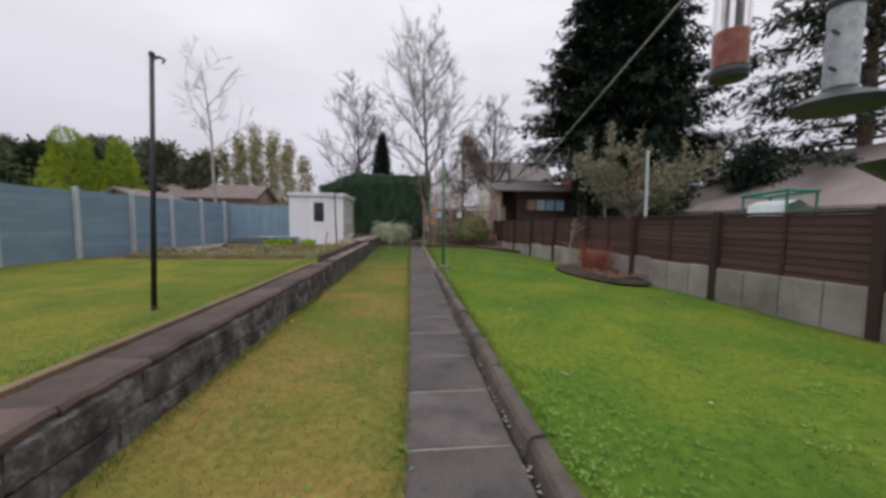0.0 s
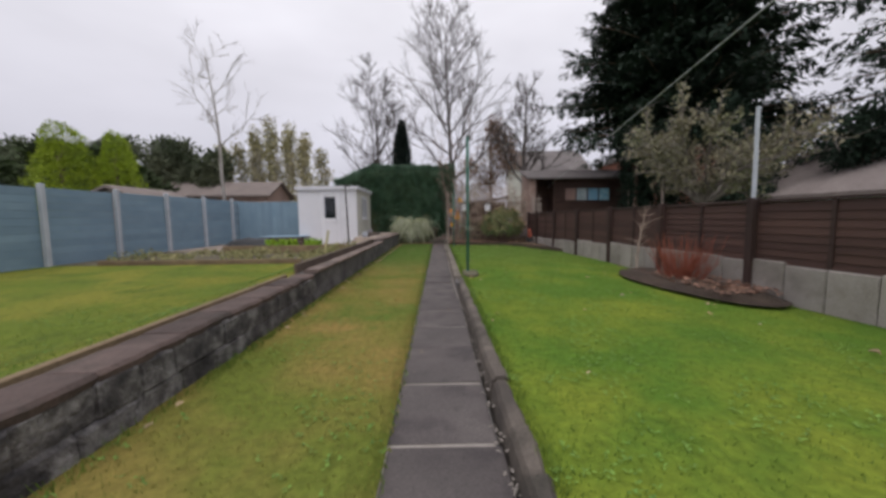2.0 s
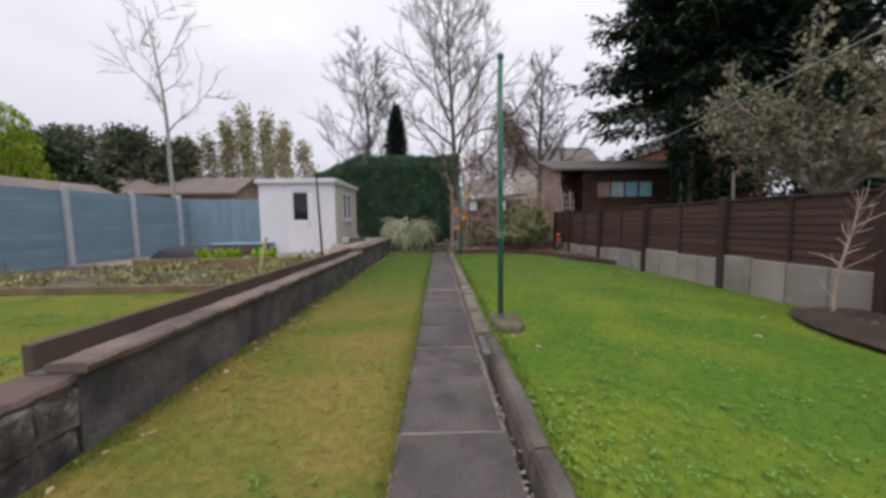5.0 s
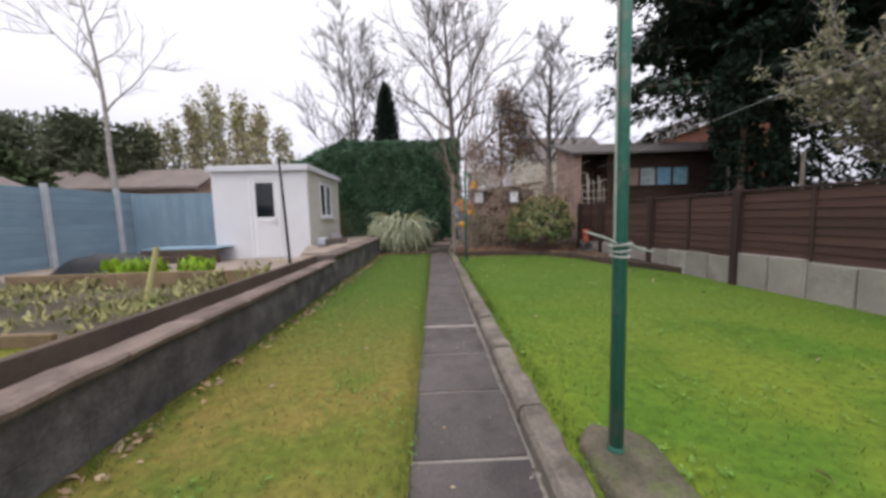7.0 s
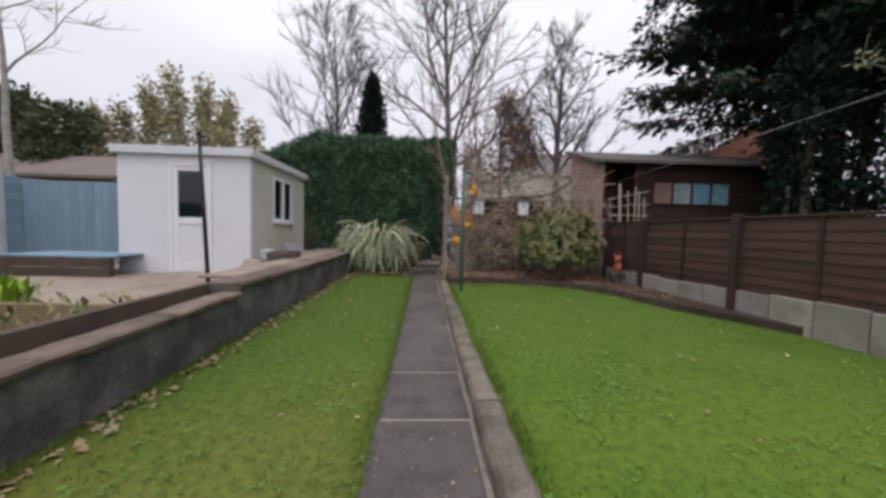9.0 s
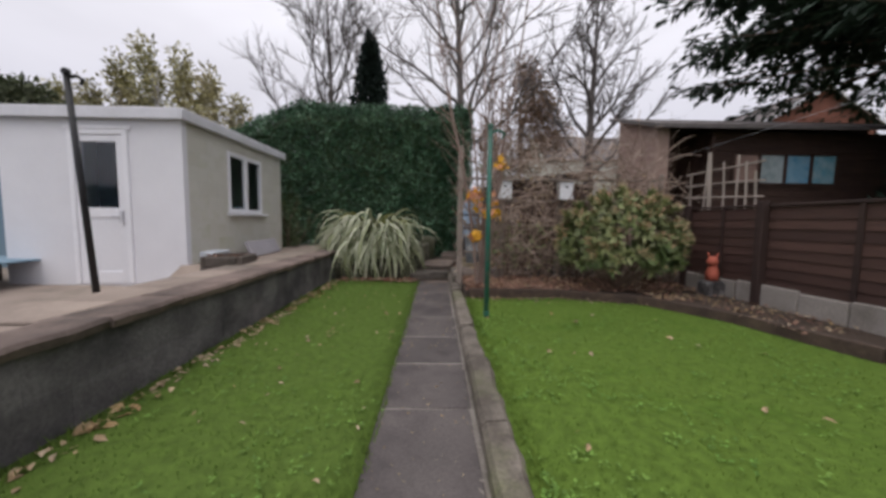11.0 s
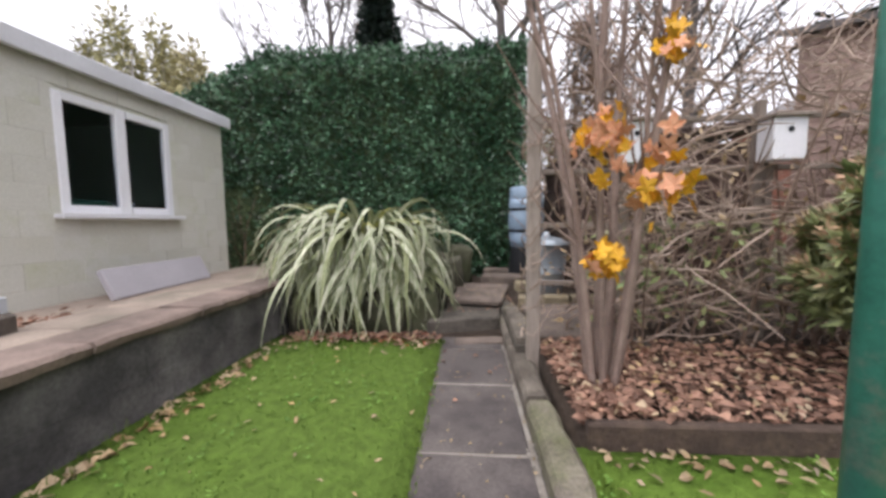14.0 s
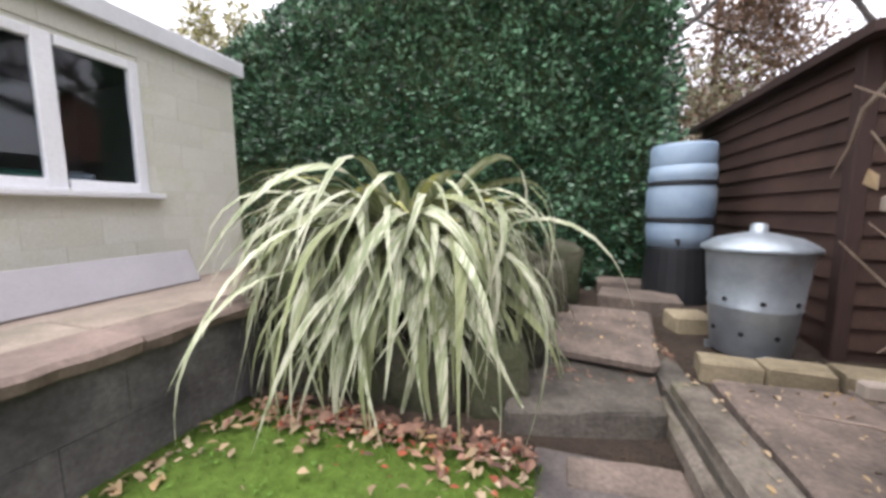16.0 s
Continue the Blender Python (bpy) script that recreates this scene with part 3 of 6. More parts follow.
                part("block", m, RENDER_CREAM, side_wall).matrix_basis = pose(SX1 - 0.012 + rnd(0, 0.002), 0, 0)
m = Mesh()
for a, z, lo, hi in ((SX0, DX0, 0, SZ), (DX1, SX1 + 0.004, 0, SZ), (DX0, DX1, DZ1, SZ), (DX0, DX1, 0, DZ0)):
    m.box(a, z, SY0 - 0.1, SY0 - 0.002, lo, hi)
part("front_wall", m, RENDER_WHITE, shed, "white painted front wall")
m = Mesh()
m.box(SX0, SX0 + 0.1, SY0, SY1, 0, SZ)
m.box(SX0 + 0.1, SX1 - 0.1, SY1 - 0.1, SY1, 0, SZ)
part("rear_walls", m, RENDER_CREAM, shed)
# Floor and added partition in near-black, painting the shade indoors.
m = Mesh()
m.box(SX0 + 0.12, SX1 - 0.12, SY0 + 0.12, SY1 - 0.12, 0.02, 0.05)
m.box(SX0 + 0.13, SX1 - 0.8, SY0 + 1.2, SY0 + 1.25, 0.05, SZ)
part("dark_inside", m, HOLLOW_SHADE, shed)
m = Mesh()
m.box(SX0 - 0.06, SX1 + 0.07, SY0 - 0.17, SY1 + 0.08, SZ, SZ + 0.03)
part("roof", m, ROOF_FELT, shed)
m = Mesh()
m.box(SX1 + 0.05, SX1 + 0.09, SY0 - 0.2, SY1 + 0.1, SZ - 0.06, SZ + 0.1, 0.01)
m.box(SX0 - 0.08, SX1 + 0.05, SY0 - 0.2, SY0 - 0.16, SZ - 0.06, SZ + 0.1, 0.01)
part("fascia", m, ROOF_EDGE, shed, "white roof trim")
add_window(shed, WY0, WY1, WZ0, WZ1, SX1 - 0.015)
door = new("door")
door.parent = shed
yf = SY0 - 0.1
for a, z, lo, hi in ((DX0, DX0 + 0.07, DZ0, DZ1), (DX1 - 0.07, DX1, DZ0, DZ1), (DX0 + 0.07, DX1 - 0.07, DZ1 - 0.07, DZ1)):
    m = Mesh()
    m.box(a, z, yf - 0.03, yf + 0.05, lo, hi, 0.006)
    part("door_frame", m, UPVC, door)
for a, z, lo, hi in ((DX0 + 0.075, DX0 + 0.17, DZ0, DZ1 - 0.075), (DX1 - 0.17, DX1 - 0.075, DZ0, DZ1 - 0.075), (DX0 + 0.17, DX1 - 0.17, DZ0, DZ0 + 0.18), (DX0 + 0.17, DX1 - 0.17, 1.18, 1.32), (DX0 + 0.17, DX1 - 0.17, DZ1 - 0.17, DZ1 - 0.075)):
    m = Mesh()
    m.box(a, z, yf - 0.015, yf + 0.035, lo, hi, 0.006)
    part("door_rail", m, UPVC, door)
m = Mesh()
m.box(DX0 + 0.17, DX1 - 0.17, yf, yf + 0.02, DZ0 + 0.18, 1.18)
part("door_panel", m, UPVC, door)
m = Mesh()
m.box(DX0 + 0.17, DX1 - 0.17, yf + 0.005, yf + 0.012, 1.32, DZ1 - 0.17)
part("pane", m, GLASS, door)
m = Mesh()
m.tube([(DX1 - 0.12, yf - 0.06, 1.2), (DX1 - 0.24, yf - 0.06, 1.2)], [0.011, 0.011], 8)
m.box(DX1 - 0.14, DX1 - 0.1, yf - 0.06, yf - 0.014, 1.1, 1.28, 0.008)
part("handle", m, ROOF_EDGE, door)
m = Mesh()
m.box(DX0 - 0.05, DX1 + 0.05, yf - 0.03, yf - 0.002, DZ1 + 0.01, DZ1 + 0.05, 0.006)
part("drip_bar", m, UPVC, shed)


# ---- growing things ----
def bend(p, d, length, steps, wobble, lift=0.0):
    """Points of a crooked shoot from p along d."""
    pts, d = [Vector(p)], Vector(d).normalized()
    for _ in range(steps):
        d = (d + rand_dir() * wobble + Vector((0, 0, lift))).normalized()
        pts.append(pts[-1] + d * length / steps)
    return pts


def on_line(pts, u):
    k = min(int(u * (len(pts) - 1)), len(pts) - 2)
    w = u * (len(pts) - 1) - k
    return pts[k].lerp(pts[k + 1], w), (pts[k + 1] - pts[k]).normalized()


def bare_tree(name, at, height, radius, material, label, limbs=14, subs=7, twigs=6, spread=0.42, start=0.22, fine=0.012, lean=0.0):
    tree = thing(name, at, label, "tree")
    trunk, crown = Mesh(), Mesh()
    stem = bend((0, 0, -0.3), (lean, 0, 1), height * 0.93, 10, 0.05, 0.05)
    trunk.tube(stem, [radius * (1 - 0.9 * i / 10) for i in range(11)], 8)
    for i in range(limbs):
        u = start + (0.97 - start) * (i + rnd(0, 0.8)) / limbs
        p, _ = on_line(stem, u)
        w = i * 2.4 + rnd(-0.4, 0.4)
        out = rnd(0.7, 1.25) * (1.3 - u * 0.75)
        d = Vector((math.cos(w) * out, math.sin(w) * out, 0.9))
        ll = height * spread * (1.12 - u * 0.75)
        limb = bend(p, d, ll, 6, 0.16, 0.04)
        r = radius * (1 - 0.88 * u) * 0.55
        crown.tube(limb, [max(fine, r * (1 - 0.85 * k / 6)) for k in range(7)], 5, False)
        for _ in range(subs):
            v = rnd(0.2, 1.0)
            q, e = on_line(limb, v)
            sub = bend(q, e + rand_dir() * 0.95 + Vector((0, 0, 0.12)), ll * rnd(0.3, 0.6), 4, 0.15, 0.06)
            crown.tube(sub, [max(fine, r * 0.4 * (1 - 0.2 * k)) for k in range(5)], 3, False)
            for _ in range(twigs):
                t, g = on_line(sub, rnd(0.15, 1.0))
                tw = bend(t, g + rand_dir() * 0.8 + Vector((0, 0, 0.2)), ll * rnd(0.1, 0.25), 3, 0.2, 0.04)
                crown.tube(tw, [fine, fine * 0.85, fine * 0.7, fine * 0.4], 3, False)
    part("trunk", trunk, material, tree, smooth=True)
    tagged(part("crown", crown, material, tree, "bare branches and fine twigs"), kind="stuff")
    return tree


def leaf_cloud(m, c, r, n, size, shell=0.55, droop=0.0):
    """Leaves through the outer part of an ellipsoid, with an uneven outline."""
    c = Vector(c)
    for _ in range(n):
        d = rand_dir()
        k = rnd(shell, 1.0) * (0.82 + 0.3 * noise.noise(Vector((d.x * 2 + c.x, d.y * 2 + c.y, d.z * 2 + c.z))))
        p = c + Vector((d.x * r[0], d.y * r[1], d.z * r[2])) * k
        out = (d + rand_dir() * 0.8 - Vector((0, 0, droop))).normalized()
        m.leaf(p, out, rand_dir(), size * rnd(0.6, 1.3), size * rnd(0.35, 0.6))


def leafy_tree(name, at, clumps, material, label, size, per, trunk_r=0.12, bark=None, category="tree", shell=0.35, droop=0.0, height=None):
    """A trunk with limbs to clumps of leaves: clumps are (centre, radii) from the foot."""
    tree = thing(name, at, label, category)
    trunk, crown = Mesh(), Mesh()
    top = height or max(c[2] for c, _ in clumps)
    stem = bend((0, 0, -0.2), (0, 0, 1), top * 0.9 + 0.2, 6, 0.05, 0.1)
    trunk.tube(stem, [trunk_r * (1 - 0.12 * i) for i in range(7)], 7)
    for c, r in clumps:
        p, _ = on_line(stem, min(0.95, max(0.1, (c[2] - r[2] * 0.6) / (top + 0.2))))
        trunk.tube([p, p.lerp(Vector(c), 0.5) + Vector((0, 0, 0.1)), Vector(c)], [trunk_r * 0.4, trunk_r * 0.25, trunk_r * 0.08], 5, False)
        leaf_cloud(crown, c, r, per, size, shell, droop)
    part("trunk", trunk, bark or BARK_BROWN, tree, smooth=True)
    tagged(part("crown", crown, material, tree), kind="stuff")
    return tree


def conifer(name, at, height, reach, z_low, material, label, limbs=60, sprays=12, per=14, leaf=0.42, droop=0.25):
    tree = thing(name, at, label, "tree")
    trunk, crown, wood = Mesh(), Mesh(), Mesh()
    trunk.tube([(0, 0, -0.3), (0.1, 0, height * 0.5), (0, 0.1, height)], [0.28, 0.2, 0.05], 9)
    for i in range(limbs):
        u = (i + rnd(0, 1)) / limbs
        z = z_low + (height - z_low) * u
        w = i * 2.399 + rnd(-0.3, 0.3)
        ll = reach * rnd(0.75, 1.08) * (1.0 - 0.72 * u ** 1.4)
        limb = bend((0, 0, z), (math.cos(w), math.sin(w), 0.12), ll, 5, 0.1, -0.03)
        wood.tube(limb, [0.09, 0.07, 0.05, 0.04, 0.03, 0.015], 4, False)
        for s in range(sprays):
            q, e = on_line(limb, 0.22 + 0.78 * (s + rnd(0, 1)) / sprays)
            side = e.cross(Vector((0, 0, 1))).normalized() * (1 if s % 2 else -1)
            d = (e * 0.6 + side * rnd(0.4, 1) + Vector((0, 0, rnd(-0.35, 0.1)))).normalized()
            reach_s = rnd(0.5, 1.25)
            for _ in range(per):
                p = q + d * reach_s * rnd(0, 1) + rand_dir() * 0.16
                crown.leaf(p, d + rand_dir() * 0.6 - Vector((0, 0, droop)), Vector((0, 0, 1)) + rand_dir() * 0.5, leaf * rnd(0.5, 1.2), leaf * rnd(0.2, 0.42))
    part("trunk", trunk, BARK_BROWN, tree, smooth=True)
    part("limb_wood", wood, BARK_BROWN, tree)
    tagged(part("crown", crown, material, tree), kind="stuff")
    return tree


# clipped hedge at the end of the garden
hedge = thing("clipped_hedge", (0, 0, 0), "tall clipped dark green privet hedge with small leaves", "hedge")
HX0, HX1, HY0, HY1, HZ0, HZ1 = -5.6, 1.27, 22.0, 23.8, 0.2, 4.25


def hedge_top(x):
    """The clipped top: level, with a rounded shoulder towards the shed."""
    return HZ1 - 0.75 * smooth_step(-3.4, HX0, x) + 0.07 * noise.noise((x * 1.3, 0.4, 2)) + 0.04 * noise.noise((x * 5.0, 0.4, 6))


def hedge_bulge(a, b):
    return 0.10 * noise.noise((a * 0.9, b * 0.9, 5)) + 0.10 * noise.noise((a * 4, b * 4, 9))


# Solid dark green core, painting the shade in the gaps between leaves.
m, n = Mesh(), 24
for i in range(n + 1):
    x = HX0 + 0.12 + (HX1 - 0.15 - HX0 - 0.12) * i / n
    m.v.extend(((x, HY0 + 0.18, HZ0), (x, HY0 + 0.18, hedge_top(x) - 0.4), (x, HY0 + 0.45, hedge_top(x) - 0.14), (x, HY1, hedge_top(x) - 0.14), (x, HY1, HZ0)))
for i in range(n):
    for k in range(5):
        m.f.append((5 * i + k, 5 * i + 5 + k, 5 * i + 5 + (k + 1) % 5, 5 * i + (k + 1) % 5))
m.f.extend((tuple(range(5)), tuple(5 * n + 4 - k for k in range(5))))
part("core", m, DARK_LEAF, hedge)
m = Mesh()
for _ in range(36000):
    x = rnd(HX0, HX1)
    z = rnd(HZ0, hedge_top(x))
    if x < -3.4 and z < 1.9 and rnd(0, 1) < 0.7:
        continue
    y = HY0 + rnd(0, 0.2) - hedge_bulge(x, z) + 0.28 * smooth_step(hedge_top(x) - 0.4, hedge_top(x), z) ** 2
    m.leaf((x, y, z), Vector((rnd(-1.1, 1.1), -0.5, rnd(-0.7, 0.9))), rand_dir(), rnd(0.05, 0.115), rnd(0.032, 0.062))
for _ in range(8500):
    x, y = rnd(HX0, HX1), rnd(HY0 + 0.1, HY0 + 1.1)
    m.leaf((x, y, hedge_top(x) + rnd(-0.14, 0.07)), Vector((rnd(-0.8, 0.8), rnd(-0.8, 0.5), 0.6)), rand_dir(), rnd(0.05, 0.11), rnd(0.03, 0.05))
for _ in range(6000):
    y = rnd(HY0, HY1)
    z = rnd(HZ0, HZ1)
    m.leaf((HX1 - 0.05 + hedge_bulge(y, z) + rnd(-0.1, 0.05), y, z), Vector((0.6, rnd(-0.8, 0.8), rnd(-0.5, 0.8))), rand_dir(), rnd(0.05, 0.09), rnd(0.03, 0.05))
tagged(part("leaves", m, HEDGE_LEAF, hedge), kind="stuff")

# tall trees beyond the garden
bare_tree("bare_tree", (1.25, 25.6, 0), 15.6, 0.2, BARK_GREY, "tall bare winter tree with many fine twigs", 26, 10, 9, 0.36, 0.27, 0.011)
bare_tree("bare_tree", (-3.6, 26.2, 0), 11.6, 0.16, BARK_GREY, "bare winter tree with a broad twiggy crown", 24, 10, 9, 0.36, 0.2, 0.011)
bare_tree("bare_tree", (6.2, 26.0, 0), 10.6, 0.24, BARK_GREY, "bare winter tree with a thick grey trunk", 20, 9, 9, 0.33, 0.34, 0.011)
bare_tree("birch_tree", (-10.37, 19.88, 0), 10.6, 0.12, BARK_PALE, "slender pale birch forking into bare limbs", 9, 6, 5, 0.34, 0.5, 0.009)
for x, y, h in ((-13.0, 28.2, 7.0), (-11.8, 28.0, 7.4), (-10.7, 28.4, 7.6), (-9.5, 28.2, 6.9), (-14.4, 26.8, 6.4), (-13.6, 27.2, 6.6), (-12.4, 27.0, 7.6), (-11.3, 26.9, 8.2), (-10.1, 27.4, 7.9), (-9.0, 27.2, 7.2), (-7.9, 27.6, 6.2), (-15.0, 27.6, 6.2)):
    ob = leafy_tree("poplar_tree", (x, y, 0), [((rnd(-0.2, 0.2), rnd(-0.2, 0.2), h * u), (1.2 * (1.12 - u * 0.72), 1.2 * (1.12 - u * 0.72), h * 0.13)) for u in (0.35, 0.48, 0.6, 0.72, 0.84, 0.93)], OLIVE_LEAF, "thin upright tree with sparse olive autumn leaves", 0.2, 260, 0.07, BARK_PALE, shell=0.1)
    tagged(ob, group="row of upright trees")
ob = leafy_tree("cypress_tree", (-1.95, 24.7, 0), [((0, 0, z), (r, r, 0.75)) for z, r in ((3.0, 1.1), (3.8, 1.06), (4.6, 0.92), (5.3, 0.75), (5.9, 0.56), (6.4, 0.38), (6.8, 0.22))], CYPRESS, "narrow dark pointed cypress behind the hedge", 0.2, 900, 0.1, shell=0.3)
leafy_tree("beech_tree", (4.75, 31.0, 0), [((rnd(-0.9, 0.9), rnd(-0.8, 0.8), z), (r, r, 1.25)) for z, r in ((3.8, 2.2), (4.8, 2.35), (5.8, 2.25), (6.8, 2.0), (7.7, 1.6), (8.5, 1.05))] + [((1.7, 0, 5.6), (1.4, 1.4, 1.5)), ((-1.6, 0, 5.4), (1.3, 1.3, 1.5)), ((1.2, 0, 7.0), (1.2, 1.2, 1.1))], BROWN_LEAF, "rounded tree holding reddish brown autumn leaves", 0.16, 1300, 0.16, shell=0.15)
cedar = conifer("cedar_tree", (12.4, 20.2, 0), 16.0, 6.1, 4.9, CONIFER, "huge dark cedar with layered drooping branches", 170, 17, 24, 0.36)
m = Mesh()
for z, r in ((7.3, 4.3), (8.3, 4.4), (9.6, 4.0), (11.0, 3.3), (12.8, 2.4), (14.4, 1.5)):
    leaf_cloud(m, (0, 0, z), (r, r, 1.5), 2600, 0.5, 0.3, 0.4)
tagged(part("inner_foliage", m, CONIFER, cedar), kind="stuff")
conifer("pine_tree", (18.0, 12.5, 0), 13.5, 5.6, 3.2, CONIFER, "dark conifer with open branches and sky between", 68, 12, 20, 0.36)
leafy_tree("golden_conifer", (-13.4, 15.3, 0), [((0, 0, z), (r, r, 0.9)) for z, r in ((1.2, 1.05), (2.0, 1.1), (2.8, 1.08), (3.5, 0.98), (4.1, 0.76))], GOLD_CONIFER, "bright yellow-green rounded conifer over the fence", 0.09, 2600, 0.08, shell=0.78)
leafy_tree("golden_conifer", (-12.3, 16.2, 0), [((0, 0, z), (r, r, 0.9)) for z, r in ((1.2, 0.85), (2.0, 0.88), (2.8, 0.85), (3.5, 0.74), (4.0, 0.5))], GOLD_CONIFER, "yellow-green upright conifer beside a broader one", 0.09, 2000, 0.08, shell=0.78)
for x, y, h, r in ((-14.6, 24.4, 5.6, 1.7), (-16.4, 25.6, 6.5, 2.1), (-18.6, 26.6, 6.8, 2.2), (-20.6, 25.5, 6.5, 2.2), (-22.8, 26.6, 7.1, 2.5), (-25.2, 25.0, 6.2, 2.3)):
    leafy_tree("evergreen_tree", (x, y, 0), [((rnd(-0.5, 0.5) * r, rnd(-0.4, 0.4) * r, h * u), (r * (0.95 - 0.3 * u), r * (0.95 - 0.3 * u), h * 0.17)) for u in (0.25, 0.42, 0.56, 0.7, 0.8, 0.9)] + [((r * 0.6, -0.3 * r, h * 0.6), (r * 0.5, r * 0.5, h * 0.2)), ((-r * 0.6, 0.1 * r, h * 0.62), (r * 0.5, r * 0.5, h * 0.22))], HAZE_LEAF, "broad green tree beyond the outbuildings, greyed with painted haze", 0.26, 1000, 0.14, shell=0.3)
for x, y, h, r in ((-15.5, 20.0, 4.6, 2.0), (-17.5, 19.0, 4.9, 2.2), (-23.0, 20.0, 4.4, 2.4), (-30.0, 25.0, 5.8, 3.0), (-19.0, 15.0, 3.2, 1.8), (-34.0, 33.0, 8.0, 3.6)):
    leafy_tree("evergreen_tree", (x, y, 0), [((rnd(-0.4, 0.4) * r, rnd(-0.4, 0.4) * r, h * u), (r * (0.85 - 0.35 * u), r * (0.85 - 0.35 * u), h * 0.2)) for u in (0.25, 0.45, 0.6, 0.75, 0.88)] + [((r * 0.5, -0.3 * r, h * 0.5), (r * 0.5, r * 0.5, h * 0.2)), ((-r * 0.5, 0.1 * r, h * 0.55), (r * 0.5, r * 0.5, h * 0.22))], DARK_LEAF, "broad dark green tree behind the blue fence", 0.36, 1100, 0.14, shell=0.3)

for x, y, h, r in ((13.0, 16.8, 7.0, 2.3), (9.5, 18.4, 6.2, 1.2), (10.8, 18.2, 7.6, 1.6), (11.8, 15.9, 5.6, 1.7), (17.0, 18.5, 6.5, 2.6), (14.6, 13.4, 4.6, 1.7)):
    leafy_tree("holly_tree", (x, y, 0), [((rnd(-0.4, 0.4) * r, rnd(-0.4, 0.4) * r, h * u), (r * (0.9 - 0.35 * u), r * (0.9 - 0.35 * u), h * 0.2)) for u in (0.2, 0.4, 0.6, 0.75, 0.88)], CONIFER, "dense dark evergreen under the cedar", 0.2, 1300, 0.14, shell=0.3)

leafy_tree("olive_shrub", (2.3, 24.6, 0), [((rnd(-0.5, 0.5), rnd(-0.3, 0.3), z), (0.95, 0.8, 0.6)) for z in (0.8, 1.4, 2.0, 2.6, 3.1)], PALE_LEAF, "loose olive green shrub behind the brown shed", 0.1, 420, 0.05, category="shrub", shell=0.2)

# apple tree over the brown fence
apple = thing("apple_tree", (9.0, 13.0, 0.1), "spreading old apple tree with pale sparse leaves", "tree")
m, lv = Mesh(), Mesh()
stem = bend((-0.3, 0, -0.2), (0.1, 0, 1), 1.7, 4, 0.1)
m.tube(stem, [0.15, 0.14, 0.13, 0.12, 0.12], 8)
for i in range(13):
    w = i * 2.4
    limb = bend(stem[-1], (math.cos(w), math.sin(w), rnd(0.35, 1.3)), rnd(2.4, 3.5), 6, 0.28, 0.03)
    m.tube(limb, [0.09 * (1 - 0.14 * k) for k in range(7)], 5, False)
    for _ in range(15):
        q, e = on_line(limb, rnd(0.2, 1))
        sub = bend(q, e + rand_dir() * 0.9, rnd(0.6, 1.2), 4, 0.3, 0.05)
        m.tube(sub, [0.022, 0.018, 0.014, 0.01, 0.006], 4, False)
        for _ in range(4):
            t, g = on_line(sub, rnd(0.2, 1))
            m.tube(bend(t, g + rand_dir() * 0.9, rnd(0.2, 0.5), 3, 0.3, 0.05), [0.011, 0.009, 0.007, 0.004], 3, False)
        for _ in range(36):
            t, g = on_line(sub, rnd(0.1, 1))
            lv.leaf(t + rand_dir() * 0.13, rand_dir(), rand_dir(), rnd(0.08, 0.17), rnd(0.05, 0.09))
part("trunk", m, mat("lichened_apple_bark", (0.30, 0.27, 0.245), (0.19, 0.165, 0.15), 0.9, 4, 40, 0.4, 0.008), apple, smooth=True)
tagged(part("crown", lv, PALE_LEAF, apple), kind="stuff")


# ---- neighbouring buildings ----
def house(name, x0, x1, y0, y1, z_eave, z_ridge, wall_mat, roof_mat, label, ridge_along_x=True, over=0.25, category="house"):
    h = thing(name, (0, 0, 0), label, category)
    m = Mesh()
    m.box(x0, x1, y0, y1, -0.3, z_eave)
    xm, ym = (x0 + x1) / 2, (y0 + y1) / 2
    if ridge_along_x:
        for x in (x0, x1):
            m.add([(x, y0, z_eave), (x, y1, z_eave), (x, ym, z_ridge)], [(0, 1, 2)])
        rows = [[(x0 - over, y0 - over, z_eave - 0.12), (x1 + over, y0 - over, z_eave - 0.12), (x1 + over, ym, z_ridge + 0.05), (x0 - over, ym, z_ridge + 0.05)], [(x1 + over, y1 + over, z_eave - 0.12), (x0 - over, y1 + over, z_eave - 0.12), (x0 - over, ym, z_ridge + 0.05), (x1 + over, ym, z_ridge + 0.05)]]
    else:
        for y in (y0, y1):
            m.add([(x0, y, z_eave), (x1, y, z_eave), (xm, y, z_ridge)], [(0, 1, 2)])
        rows = [[(x0 - over, y1 + over, z_eave - 0.12), (x0 - over, y0 - over, z_eave - 0.12), (xm, y0 - over, z_ridge + 0.05), (xm, y1 + over, z_ridge + 0.05)], [(x1 + over, y0 - over, z_eave - 0.12), (x1 + over, y1 + over, z_eave - 0.12), (xm, y1 + over, z_ridge + 0.05), (xm, y0 - over, z_ridge + 0.05)]]
    part("wall", m, wall_mat, h)
    for r in rows:
        m = Mesh()
        m.add(r + [(x, y, z - 0.1) for x, y, z in r], [(0, 1, 2, 3), (7, 6, 5, 4), (0, 4, 5, 1), (1, 5, 6, 2), (2, 6, 7, 3), (3, 7, 4, 0)])
        part("roof", m, roof_mat, h)
    return h


